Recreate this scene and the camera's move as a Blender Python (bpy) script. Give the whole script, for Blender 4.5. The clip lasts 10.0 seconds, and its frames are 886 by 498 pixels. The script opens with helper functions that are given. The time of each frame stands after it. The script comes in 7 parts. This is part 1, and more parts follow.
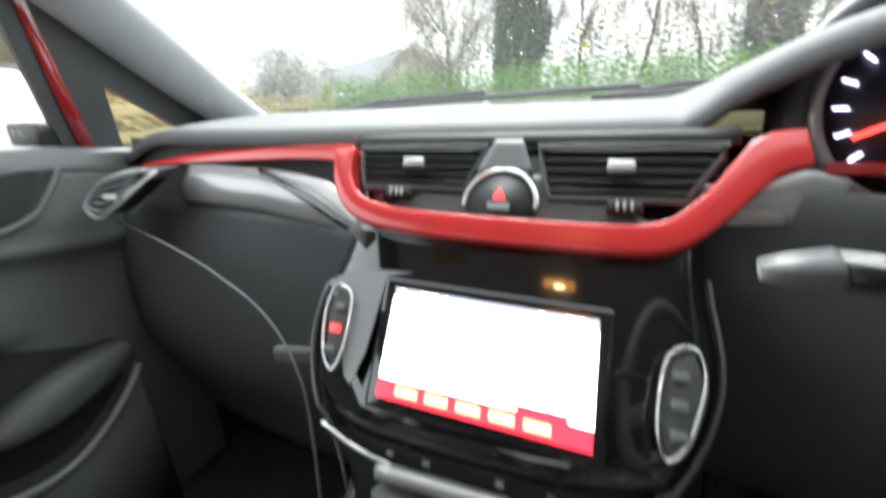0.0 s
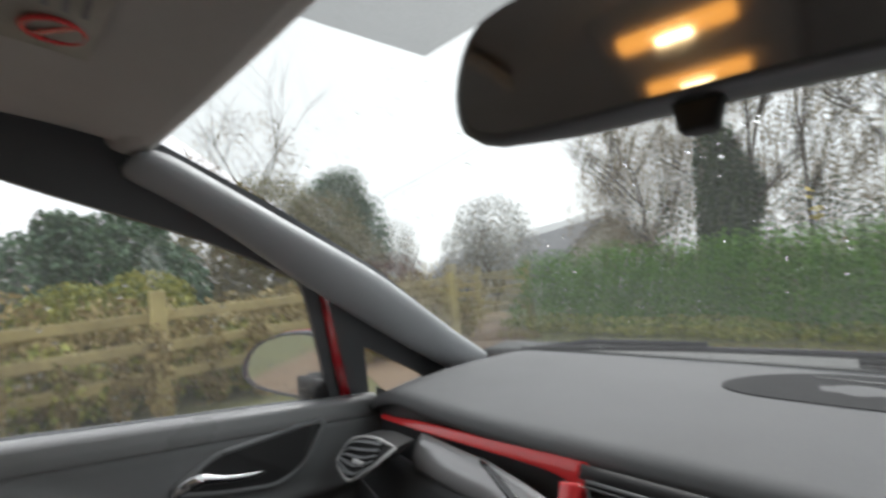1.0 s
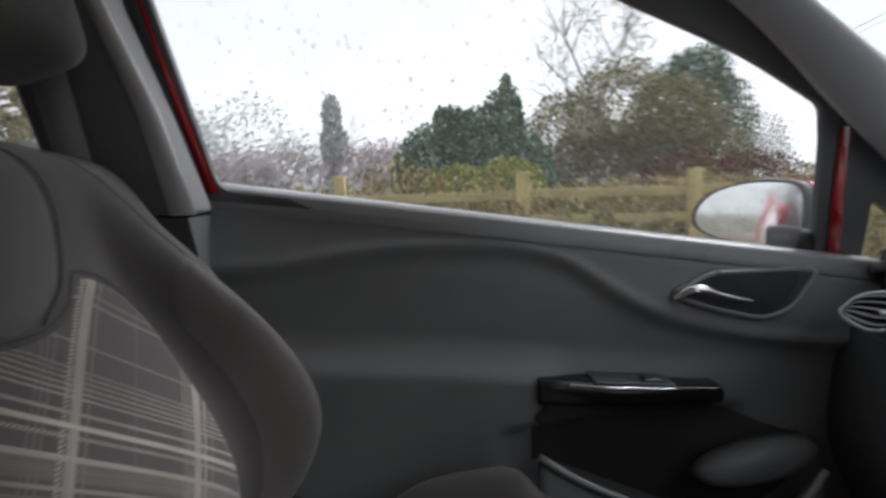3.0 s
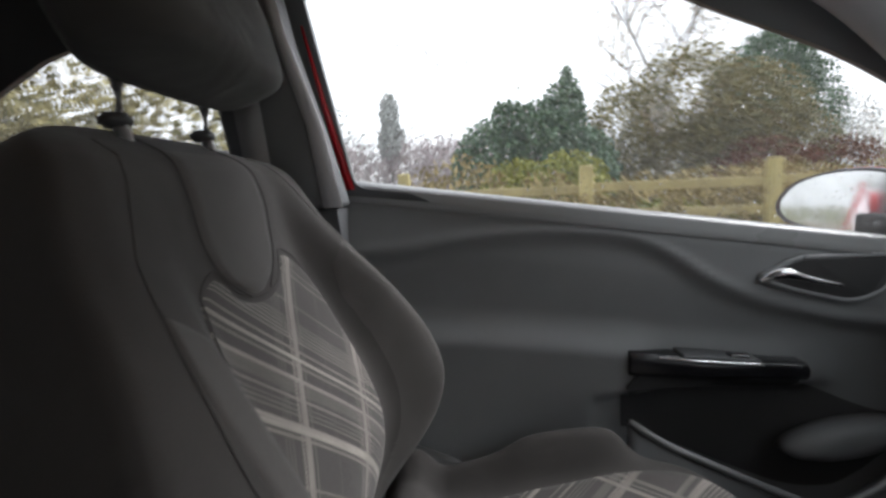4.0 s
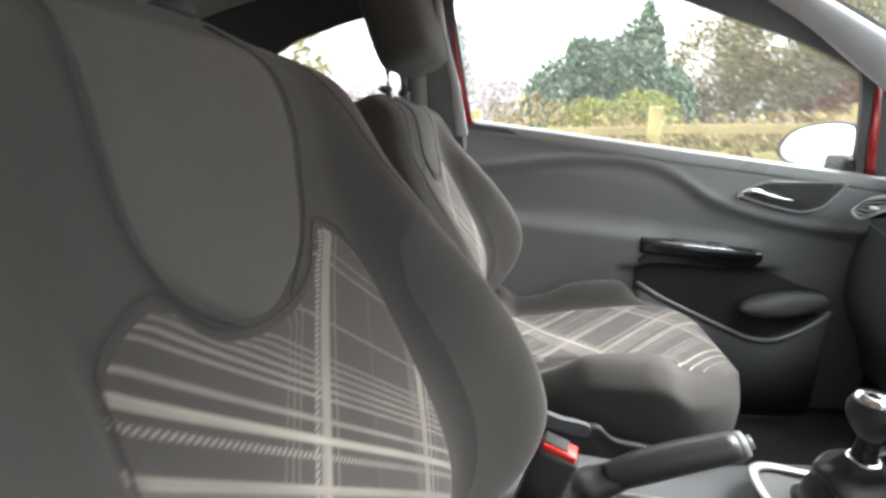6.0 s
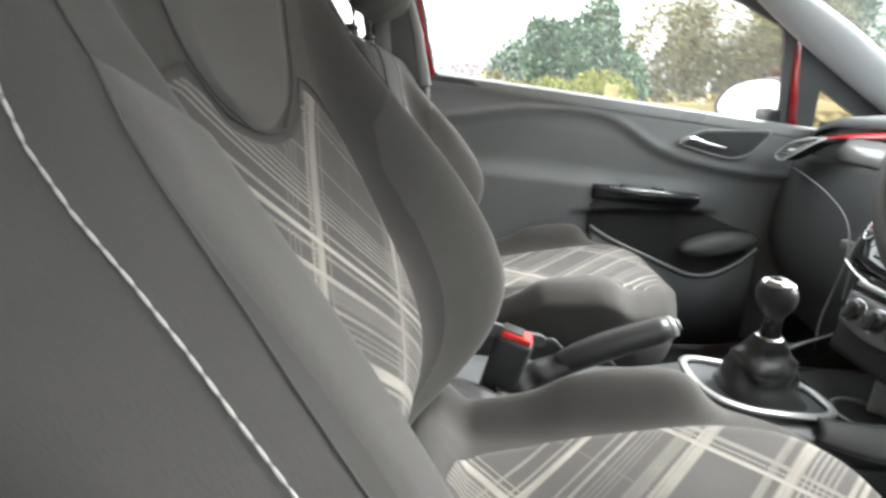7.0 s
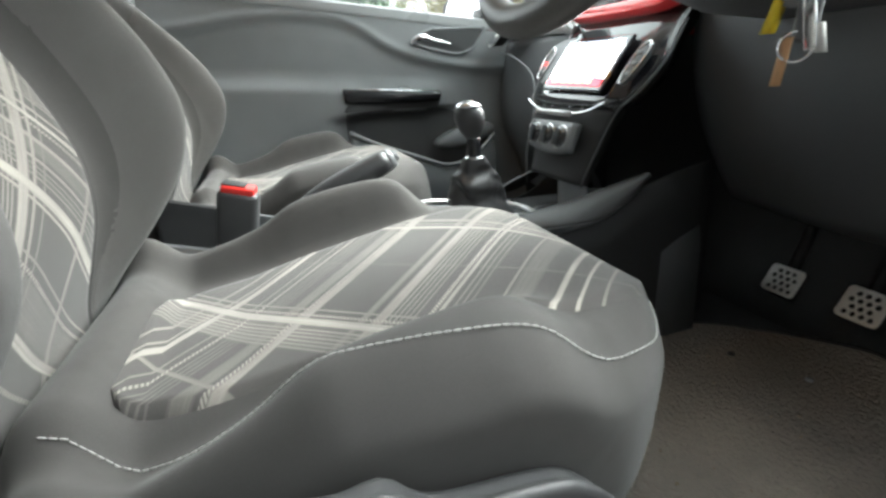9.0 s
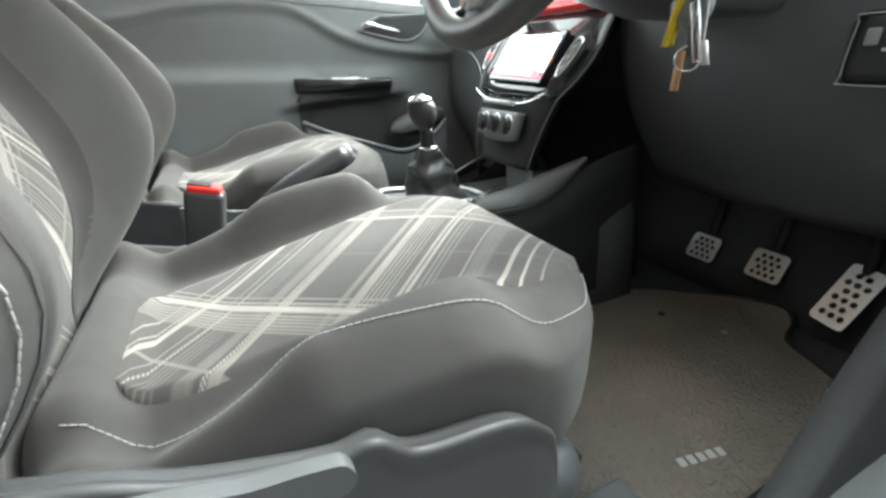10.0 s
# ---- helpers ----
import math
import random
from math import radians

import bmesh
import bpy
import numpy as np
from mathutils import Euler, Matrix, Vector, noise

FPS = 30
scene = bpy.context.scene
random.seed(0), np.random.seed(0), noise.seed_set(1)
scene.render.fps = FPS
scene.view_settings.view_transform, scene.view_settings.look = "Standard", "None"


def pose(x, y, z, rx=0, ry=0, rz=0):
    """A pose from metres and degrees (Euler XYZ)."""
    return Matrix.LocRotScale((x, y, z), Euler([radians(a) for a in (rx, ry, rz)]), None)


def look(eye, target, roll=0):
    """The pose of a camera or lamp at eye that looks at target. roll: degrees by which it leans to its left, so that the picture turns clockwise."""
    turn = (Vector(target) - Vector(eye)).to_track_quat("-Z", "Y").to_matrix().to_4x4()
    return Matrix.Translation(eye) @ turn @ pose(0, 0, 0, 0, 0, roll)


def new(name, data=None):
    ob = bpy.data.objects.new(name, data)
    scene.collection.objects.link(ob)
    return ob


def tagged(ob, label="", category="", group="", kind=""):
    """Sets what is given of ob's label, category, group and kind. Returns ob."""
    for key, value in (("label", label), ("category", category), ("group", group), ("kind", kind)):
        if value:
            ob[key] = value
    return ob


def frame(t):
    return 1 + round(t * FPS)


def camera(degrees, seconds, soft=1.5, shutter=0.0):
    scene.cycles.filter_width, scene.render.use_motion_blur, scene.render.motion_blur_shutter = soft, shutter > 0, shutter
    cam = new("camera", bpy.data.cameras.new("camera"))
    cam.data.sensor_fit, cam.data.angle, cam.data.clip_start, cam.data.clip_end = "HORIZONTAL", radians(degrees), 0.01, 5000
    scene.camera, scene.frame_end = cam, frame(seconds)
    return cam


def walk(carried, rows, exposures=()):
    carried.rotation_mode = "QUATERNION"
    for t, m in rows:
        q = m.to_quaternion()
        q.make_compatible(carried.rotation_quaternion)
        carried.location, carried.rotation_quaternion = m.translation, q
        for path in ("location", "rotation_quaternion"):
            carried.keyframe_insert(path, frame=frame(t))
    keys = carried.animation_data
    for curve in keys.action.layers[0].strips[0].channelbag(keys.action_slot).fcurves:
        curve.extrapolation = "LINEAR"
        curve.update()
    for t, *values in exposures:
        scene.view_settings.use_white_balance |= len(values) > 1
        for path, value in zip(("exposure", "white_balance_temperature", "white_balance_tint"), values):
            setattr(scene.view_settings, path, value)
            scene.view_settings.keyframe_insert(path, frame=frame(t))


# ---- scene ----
cam = camera(89.0, 10.0, soft=2.8, shutter=0.35)
PATH = [
    (0, (0.097, 0.019, 0.919), (-0.652, 1.751, 0.255), -3.3),
    (0.5, (0.1, 0.063, 1.015), (-1.002, 1.715, 0.779), -4.7),
    (1, (0.087, 0.011, 1.087), (-1.345, 1.405, 1.17), -5.4),
    (1.5, (0.063, -0.047, 1.096), (-1.634, 1.002, 1.232), -4.8),
    (2, (0.024, -0.12, 1.061), (-1.84, 0.605, 1.042), -3.3),
    (2.5, (0.008, -0.175, 1.012), (-1.937, 0.254, 0.834), -1.8),
    (3, (0.002, -0.233, 0.99), (-1.974, -0.078, 0.719), -1.6),
    (3.2, (0.007, -0.256, 0.995), (-1.972, -0.2, 0.71), -1.9),
    (4.3, (0.174, -0.318, 0.99), (-1.798, -0.443, 0.679), -2.9),
    (4.5, (0.235, -0.302, 0.996), (-1.726, -0.459, 0.635), -3.1),
    (5, (0.371, -0.315, 1.007), (-1.572, -0.542, 0.59), -2.6),
    (5.2, (0.412, -0.327, 1.03), (-1.516, -0.582, 0.567), -2.8),
    (6.3, (0.602, -0.363, 0.979), (-1.287, -0.699, 0.416), 0.1),
    (6.5, (0.62, -0.373, 0.966), (-1.268, -0.672, 0.378), 0.3),
    (7, (0.643, -0.343, 0.915), (-1.255, -0.522, 0.31), -0.1),
    (7.5, (0.661, -0.304, 0.838), (-1.245, -0.329, 0.232), -1.4),
    (8, (0.69, -0.257, 0.782), (-1.2, -0.078, 0.154), -3.0),
    (8.5, (0.714, -0.226, 0.749), (-1.129, 0.158, 0.072), -4.3),
    (9, (0.728, -0.219, 0.737), (-1.051, 0.332, 0.008), -5.0),
    (9.5, (0.757, -0.219, 0.755), (-0.968, 0.425, -0.027), -5.6),
    (10, (0.775, -0.237, 0.767), (-0.904, 0.465, -0.061), -5.8),
]
walk(cam, [(t, look(eye, target, roll)) for t, eye, target, roll in PATH],
     exposures=[(0.0, 3.1, 6300, 6), (0.3, 2.3, 6350, 8), (0.5, 1.8, 6400, 9), (1.0, 1.6, 6450, 10), (2.5, 1.40, 6250, 12), (3.2, 1.50, 6250, 12), (4.5, 2.15, 6350, 11), (6.5, 3.45, 6450, 7), (8.0, 3.4, 6300, 3), (10.0, 3.95, 6250, 1)])

# ---- world and sun: a wet, overcast winter day ----
world = bpy.data.worlds.new("overcast")
scene.world = world
world.use_nodes = True
wn, wl = world.node_tree.nodes, world.node_tree.links
sky = wn.new("ShaderNodeTexSky")
sky.sky_type, sky.sun_disc = "NISHITA", False
sky.sun_elevation, sky.sun_rotation = radians(42.5), radians(-14)
sky.air_density, sky.dust_density = 1.0, 1.5
grey = wn.new("ShaderNodeHueSaturation")
grey.inputs["Saturation"].default_value = 0.12
cloud = wn.new("ShaderNodeTexNoise")
cloud.inputs["Scale"].default_value, cloud.inputs["Detail"].default_value = 2.2, 5
soft_ramp = wn.new("ShaderNodeMapRange")
soft_ramp.inputs["To Min"].default_value, soft_ramp.inputs["To Max"].default_value = 0.84, 1.12
cloud_mix = wn.new("ShaderNodeVectorMath")
cloud_mix.operation = "SCALE"
wl.new(sky.outputs[0], grey.inputs["Color"])
even = wn.new("ShaderNodeMixRGB")
even.inputs[0].default_value, even.inputs[2].default_value = 0.85, (2.75, 2.79, 2.84, 1)
wl.new(grey.outputs[0], even.inputs[1])
wl.new(even.outputs[0], cloud_mix.inputs[0])
wl.new(cloud.outputs["Fac"], soft_ramp.inputs[0])
wl.new(soft_ramp.outputs[0], cloud_mix.inputs["Scale"])
wl.new(cloud_mix.outputs[0], wn["Background"].inputs[0])
wn["Background"].inputs[1].default_value = 0.135
sun = new("sun", bpy.data.lights.new("sun", "SUN"))
sun.data.energy, sun.data.angle, sun.data.color = 0.95, radians(34), (1.0, 0.985, 0.97)
sun.matrix_world = look((-0.9, 3.6, 3.4), (0, 0, 0))


# ---- materials ----
def material(name, base, rough=0.6, metal=0.0, grain=400.0, bump=0.15, vary=0.18, stain=3.0, coat=0.0, sheen=0.0, spec=0.5, fold=0.0):
    """A surface with fine grain in its relief and two scales of change in colour and gloss."""
    m = bpy.data.materials.new(name)
    m.use_nodes = True
    n, l = m.node_tree.nodes, m.node_tree.links
    p = n["Principled BSDF"]
    at = n.new("ShaderNodeTexCoord")
    fine, large = n.new("ShaderNodeTexNoise"), n.new("ShaderNodeTexNoise")
    fine.inputs["Scale"].default_value, large.inputs["Scale"].default_value = grain, stain
    fine.inputs["Detail"].default_value, large.inputs["Detail"].default_value = 3, 6
    for t in (fine, large):
        l.new(at.outputs["Object"], t.inputs["Vector"])
    both = n.new("ShaderNodeMath")
    both.operation = "ADD"
    half = n.new("ShaderNodeMath")
    half.operation, half.inputs[1].default_value = "MULTIPLY", 0.5
    l.new(fine.outputs["Fac"], half.inputs[0])
    l.new(half.outputs[0], both.inputs[0])
    l.new(large.outputs["Fac"], both.inputs[1])
    tone = n.new("ShaderNodeMapRange")
    tone.inputs["From Min"].default_value, tone.inputs["From Max"].default_value = 0.45, 1.05
    tone.inputs["To Min"].default_value, tone.inputs["To Max"].default_value = 1 - vary, 1 + vary
    l.new(both.outputs[0], tone.inputs[0])
    scaled = n.new("ShaderNodeVectorMath")
    scaled.operation, scaled.inputs[0].default_value = "SCALE", base
    l.new(tone.outputs[0], scaled.inputs["Scale"])
    l.new(scaled.outputs[0], p.inputs["Base Color"])
    gloss = n.new("ShaderNodeMapRange")
    gloss.inputs["To Min"].default_value, gloss.inputs["To Max"].default_value = max(0.02, rough - 0.08), min(1, rough + 0.08)
    l.new(large.outputs["Fac"], gloss.inputs[0])
    l.new(gloss.outputs[0], p.inputs["Roughness"])
    p.inputs["Metallic"].default_value, p.inputs["Coat Weight"].default_value = metal, coat
    p.inputs["Sheen Weight"].default_value, p.inputs["Specular IOR Level"].default_value = sheen, spec
    if bump:
        b = n.new("ShaderNodeBump")
        b.inputs["Strength"].default_value, b.inputs["Distance"].default_value = bump, 0.0006
        l.new(fine.outputs["Fac"], b.inputs["Height"])
        l.new(b.outputs[0], p.inputs["Normal"])
        if fold:
            soft = n.new("ShaderNodeTexNoise")
            soft.inputs["Scale"].default_value, soft.inputs["Detail"].default_value = 11.0, 2
            soft.inputs["Distortion"].default_value = 0.8
            l.new(at.outputs["Object"], soft.inputs["Vector"])
            f = n.new("ShaderNodeBump")
            f.inputs["Strength"].default_value, f.inputs["Distance"].default_value = 1.0, fold
            l.new(soft.outputs["Fac"], f.inputs["Height"])
            l.new(f.outputs[0], b.inputs["Normal"])
    return m


def glowing(name, colour, strength):
    m = bpy.data.materials.new(name)
    m.use_nodes = True
    p = m.node_tree.nodes["Principled BSDF"]
    p.inputs["Base Color"].default_value = (*[0.2 * c for c in colour], 1)
    p.inputs["Emission Color"].default_value, p.inputs["Emission Strength"].default_value = (*colour, 1), strength
    p.inputs["Roughness"].default_value = 0.15
    return m


def clear_glass(name, tint=(0.95, 0.97, 0.97), wet=0.4, mist=(0.02, 0.07)):
    """Thin pane: clear with a faint reflection and a film of wet mist."""
    m = bpy.data.materials.new(name)
    m.use_nodes = True
    n, l = m.node_tree.nodes, m.node_tree.links
    n.remove(n["Principled BSDF"])
    mix, clear, shiny = n.new("ShaderNodeMixShader"), n.new("ShaderNodeBsdfTransparent"), n.new("ShaderNodeBsdfGlossy")
    clear.inputs[0].default_value = (*tint, 1)
    shiny.inputs["Roughness"].default_value = 0.02
    fres = n.new("ShaderNodeFresnel")
    fres.inputs[0].default_value = 1.25
    film, misty = n.new("ShaderNodeMixShader"), n.new("ShaderNodeBsdfRefraction")
    misty.inputs["Color"].default_value = (*tint, 1)
    misty.inputs["Roughness"].default_value, misty.inputs["IOR"].default_value = 0.16, 1.01
    film.inputs[0].default_value = wet
    l.new(clear.outputs[0], film.inputs[1])
    l.new(misty.outputs[0], film.inputs[2])
    veil, scatter = n.new("ShaderNodeMixShader"), n.new("ShaderNodeBsdfTranslucent")
    scatter.inputs[0].default_value = (0.9, 0.92, 0.94, 1)
    patchy = n.new("ShaderNodeTexNoise")
    patchy.inputs["Scale"].default_value, patchy.inputs["Detail"].default_value = 5.0, 5
    amount = n.new("ShaderNodeMapRange")
    amount.inputs["To Min"].default_value, amount.inputs["To Max"].default_value = mist
    l.new(patchy.outputs["Fac"], amount.inputs[0])
    l.new(amount.outputs[0], veil.inputs[0])
    l.new(film.outputs[0], veil.inputs[1])
    l.new(scatter.outputs[0], veil.inputs[2])
    l.new(fres.outputs[0], mix.inputs[0])
    l.new(veil.outputs[0], mix.inputs[1])
    l.new(shiny.outputs[0], mix.inputs[2])
    l.new(mix.outputs[0], n["Material Output"].inputs[0])
    return m


def plaid_cloth(name, rising, falling):
    """Dark woven cloth with pale slanting stripes; the UV map runs in metres across and along. Rows: place, width, strength, 1 if roped."""
    m = bpy.data.materials.new(name)
    m.use_nodes = True
    n, l = m.node_tree.nodes, m.node_tree.links
    p = n["Principled BSDF"]
    uv = n.new("ShaderNodeUVMap")
    sep = n.new("ShaderNodeSeparateXYZ")
    l.new(uv.outputs[0], sep.inputs[0])

    def calc(op, a, b=None, clamp=False):
        q = n.new("ShaderNodeMath")
        q.operation, q.use_clamp = op, clamp
        for k, v in enumerate((a, b)):
            if v is None:
                continue
            if isinstance(v, (int, float)):
                q.inputs[k].default_value = v
            else:
                l.new(v, q.inputs[k])
        return q.outputs[0]

    X, Y = sep.outputs[0], sep.outputs[1]
    plus, minus = calc("ADD", Y, X), calc("SUBTRACT", Y, X)
    total = None
    for c, other, rows in ((plus, minus, rising), (minus, plus, falling)):
        twist = calc("ADD", calc("MULTIPLY", calc("SINE", calc("ADD", calc("MULTIPLY", other, 1150.0), calc("MULTIPLY", c, 900.0))), 0.7), 0.5, True)
        across = n.new("ShaderNodeCombineXYZ")
        l.new(calc("MULTIPLY", c, 330.0), across.inputs[0])
        l.new(calc("MULTIPLY", other, 5.0), across.inputs[1])
        threads = n.new("ShaderNodeTexNoise")
        threads.inputs["Scale"].default_value, threads.inputs["Detail"].default_value = 1.0, 4
        l.new(across.outputs[0], threads.inputs["Vector"])
        broken = calc("ADD", calc("MULTIPLY", threads.outputs["Fac"], 1.5), 0.18)
        for centre, width, level, rope in rows:
            d = calc("ABSOLUTE", calc("SUBTRACT", c, centre))
            e = calc("MINIMUM", calc("MULTIPLY", calc("SUBTRACT", 1.0, calc("DIVIDE", d, width / 2), True), 3.0), 1.0)
            e = calc("MULTIPLY", e, level)
            e = calc("MULTIPLY", e, calc("ADD", calc("MULTIPLY", twist, 0.8), 0.2) if rope else broken)
            total = e if total is None else calc("MAXIMUM", total, e)
    streak = n.new("ShaderNodeTexNoise")
    streak.inputs["Scale"].default_value, streak.inputs["Detail"].default_value = 9, 4
    l.new(uv.outputs[0], streak.inputs["Vector"])
    weave = n.new("ShaderNodeTexNoise")
    weave.inputs["Scale"].default_value = 1400
    l.new(uv.outputs[0], weave.inputs["Vector"])
    worn = calc("MULTIPLY", total, calc("ADD", calc("MULTIPLY", streak.outputs["Fac"], 0.7), 0.26))
    base = n.new("ShaderNodeMixRGB")
    base.inputs[1].default_value, base.inputs[2].default_value = (0.084, 0.078, 0.074, 1), (0.70, 0.64, 0.565, 1)
    l.new(calc("MINIMUM", worn, 1.0), base.inputs[0])
    tone = n.new("ShaderNodeMixRGB")
    tone.blend_type, tone.inputs[0].default_value = "MULTIPLY", 0.6
    l.new(base.outputs[0], tone.inputs[1])
    l.new(calc("ADD", calc("MULTIPLY", weave.outputs["Fac"], 0.9), calc("MULTIPLY", streak.outputs["Fac"], 0.9)), tone.inputs[2])
    l.new(tone.outputs[0], p.inputs["Base Color"])
    p.inputs["Roughness"].default_value, p.inputs["Sheen Weight"].default_value = 0.9, 0.15
    b = n.new("ShaderNodeBump")
    b.inputs["Strength"].default_value, b.inputs["Distance"].default_value = 0.4, 0.0006
    l.new(weave.outputs["Fac"], b.inputs["Height"])
    l.new(b.outputs[0], p.inputs["Normal"])
    return m


def fine(start, step, count, level):
    """A bundle of fine threads."""
    return [(start + step * k, 0.0032, level * (1 - 0.08 * k), 0) for k in range(count)]


BACK_RISING = [(0.352, 0.007, 0.60, 1), (0.340, 0.016, 0.56, 0), (0.325, 0.004, 0.24, 0), (0.153, 0.018, 0.60, 0), (0.136, 0.006, 0.48, 0), (0.120, 0.004, 0.28, 0), (0.262, 0.003, 0.12, 0), (0.030, 0.010, 0.40, 0)] + fine(0.372, 0.007, 3, 0.18) + fine(0.168, 0.006, 3, 0.35)
BACK_FALLING = [(0.307, 0.008, 0.9, 0), (0.322, 0.005, 0.6, 0), (0.295, 0.006, 0.6, 1), (0.272, 0.008, 0.6, 0), (0.242, 0.005, 0.45, 0), (0.200, 0.016, 0.8, 0), (0.187, 0.005, 0.5, 0), (0.474, 0.005, 0.5, 1), (0.488, 0.003, 0.3, 0), (0.115, 0.006, 0.6, 1), (0.128, 0.004, 0.4, 0), (0.060, 0.014, 0.7, 0), (0.020, 0.006, 0.5, 1), (0.41, 0.004, 0.3, 0), (0.262, 0.030, 0.16, 0), (0.09, 0.05, 0.14, 0)] + fine(0.340, 0.007, 6, 0.55) + fine(0.218, 0.007, 3, 0.3)
SEAT_RISING = [(-0.310, 0.006, 0.75, 1), (-0.325, 0.004, 0.35, 0), (-0.360, 0.013, 0.6, 0), (-0.374, 0.005, 0.4, 0), (-0.232, 0.007, 0.7, 1), (-0.222, 0.016, 0.5, 0), (-0.250, 0.022, 0.22, 0), (-0.113, 0.018, 0.5, 0), (-0.135, 0.012, 0.30, 0), (-0.055, 0.007, 0.8, 1), (-0.046, 0.007, 0.6, 0), (0.016, 0.004, 0.4, 0), (0.034, 0.030, 0.14, 0), (0.076, 0.008, 0.75, 0), (0.099, 0.005, 0.7, 0), (0.122, 0.004, 0.35, 0), (-0.400, 0.006, 0.4, 0)] + fine(-0.100, 0.007, 5, 0.42) + fine(-0.034, 0.008, 3, 0.28) + fine(-0.298, 0.007, 4, 0.22)
SEAT_FALLING = [(-0.244, 0.006, 0.7, 1), (-0.257, 0.016, 0.8, 0), (-0.232, 0.004, 0.4, 0), (-0.285, 0.05, 0.14, 0), (0.020, 0.012, 0.6, 0), (0.034, 0.005, 0.6, 1), (0.050, 0.012, 0.4, 0), (-0.110, 0.003, 0.18, 0), (-0.380, 0.008, 0.3, 0)] + fine(-0.272, -0.0065, 6, 0.6)

# Door plastic, its base paler to paint in the ledge's sky light.
LEDGE = material("lightened_ledge_plastic", (0.24, 0.245, 0.25), 0.3, grain=900, bump=0.2)
PLASTIC = material("charcoal_grained_plastic", (0.200, 0.206, 0.214), 0.46, grain=900, bump=0.35)
DASH_TOP = material("soft_grey_dash_skin", (0.145, 0.148, 0.152), 0.75, grain=700, bump=0.45, spec=0.18)
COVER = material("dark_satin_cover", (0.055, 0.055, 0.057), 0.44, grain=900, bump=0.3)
DARK = material("black_plastic", (0.095, 0.099, 0.104), 0.5, grain=700, bump=0.25)
SATIN_BLACK = material("satin_black_handle", (0.010, 0.010, 0.012), 0.24, bump=0.0)
GLOSS = material("piano_black", (0.010, 0.010, 0.012), 0.08, bump=0.0, coat=1.0)
SILVER = material("satin_silver_trim", (0.58, 0.58, 0.58), 0.28, metal=0.35, bump=0.05, vary=0.06)
INLAY = material("gunmetal_inlay", (0.46, 0.455, 0.46), 0.22, metal=0.3, bump=0.03, vary=0.06)
CHROME = material("bright_chrome", (0.85, 0.85, 0.86), 0.10, metal=1.0, bump=0.0, vary=0.03)
RED = material("red_gloss_trim", (0.80, 0.045, 0.050), 0.25, bump=0.0, vary=0.05, coat=0.6)
PAINT = material("red_car_paint", (0.42, 0.012, 0.018), 0.2, bump=0.0, vary=0.06, coat=1.0)
CLOTH = material("dark_grey_seat_cloth", (0.066, 0.062, 0.059), 0.92, grain=1300, bump=0.35, vary=0.28, stain=5.0, sheen=0.1, fold=0.003)
CLOTH_DARK = material("black_headrest_cloth", (0.060, 0.059, 0.058), 0.92, grain=1300, bump=0.5, vary=0.2, sheen=0.2, fold=0.006)
CLOTH_SIDE = material("charcoal_knit_side_cloth", (0.102, 0.096, 0.092), 0.9, grain=1500, bump=0.7, vary=0.28, stain=5.0, sheen=0.1, fold=0.002)
PLAID = plaid_cloth("plaid_back_cloth", BACK_RISING, BACK_FALLING)
PLAID_SEAT = plaid_cloth("plaid_seat_cloth", SEAT_RISING, SEAT_FALLING)
THREAD = material("pale_grey_thread", (0.50, 0.49, 0.47), 0.8, grain=2000, bump=0.3)
SEAM = material("dark_seam", (0.075, 0.072, 0.069), 0.9)
LINING = material("grey_roof_lining", (0.50, 0.48, 0.45), 0.95, grain=900, bump=0.4, sheen=0.1)
STRIP = material("pale_satin_strip", (0.58, 0.58, 0.59), 0.35, grain=900, bump=0.1)
PILLAR = material("pale_grey_pillar_trim", (0.38, 0.395, 0.41), 0.55, grain=900, bump=0.3)
# Worn black leather, its grey lifted further for light on the rim.
WHEEL_GRIP = material("worn_lit_leather", (0.092, 0.090, 0.087), 0.45, grain=350, bump=0.6)
LEATHER = material("black_leather", (0.040, 0.040, 0.042), 0.36, grain=350, bump=0.6)
GRILLE = material("matt_grey_grille", (0.062, 0.063, 0.065), 0.95, grain=900, bump=0.8, spec=0.08)
CARPET = material("black_carpet", (0.055, 0.056, 0.058), 0.98, grain=500, bump=1.0, vary=0.4)
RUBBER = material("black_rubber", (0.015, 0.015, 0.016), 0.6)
BELT = material("grey_webbing", (0.38, 0.38, 0.385), 0.8, grain=900, bump=0.5)
ALLOY = material("brushed_alloy_pedal", (0.62, 0.61, 0.59), 0.38, metal=0.9, grain=300, bump=0.2)
BUCKLE_RED = material("red_release_button", (0.75, 0.035, 0.03), 0.35, bump=0.0)
# Spoke silver coloured orange to paint the warm reflection on it.
ORANGE_GLINT = material("silver_with_orange_glint", (0.72, 0.30, 0.10), 0.3, metal=0.5, bump=0.05)
YELLOW = material("yellow_plastic", (0.80, 0.60, 0.03), 0.45, bump=0.0)
WOODTAG = material("tan_leather_tag", (0.52, 0.30, 0.15), 0.7, grain=200, bump=0.4)
GLASS = clear_glass("window_glass")
SCREEN_GLASS = clear_glass("green_tinted_screen_glass", (0.79, 0.825, 0.81), 0.4, (0.015, 0.05))
# Mirror metal darkened so that the cabin reflected in it looks dimmer.
DIM_MIRROR = material("darkened_mirror_glass", (0.42, 0.42, 0.43), 0.03, metal=1.0, bump=0.0, vary=0.0)
# White card darkened to hold the shade under the visor.
LABEL_CARD = material("shaded_label_card", (0.40, 0.38, 0.33), 0.7, bump=0.0, vary=0.12, stain=30)
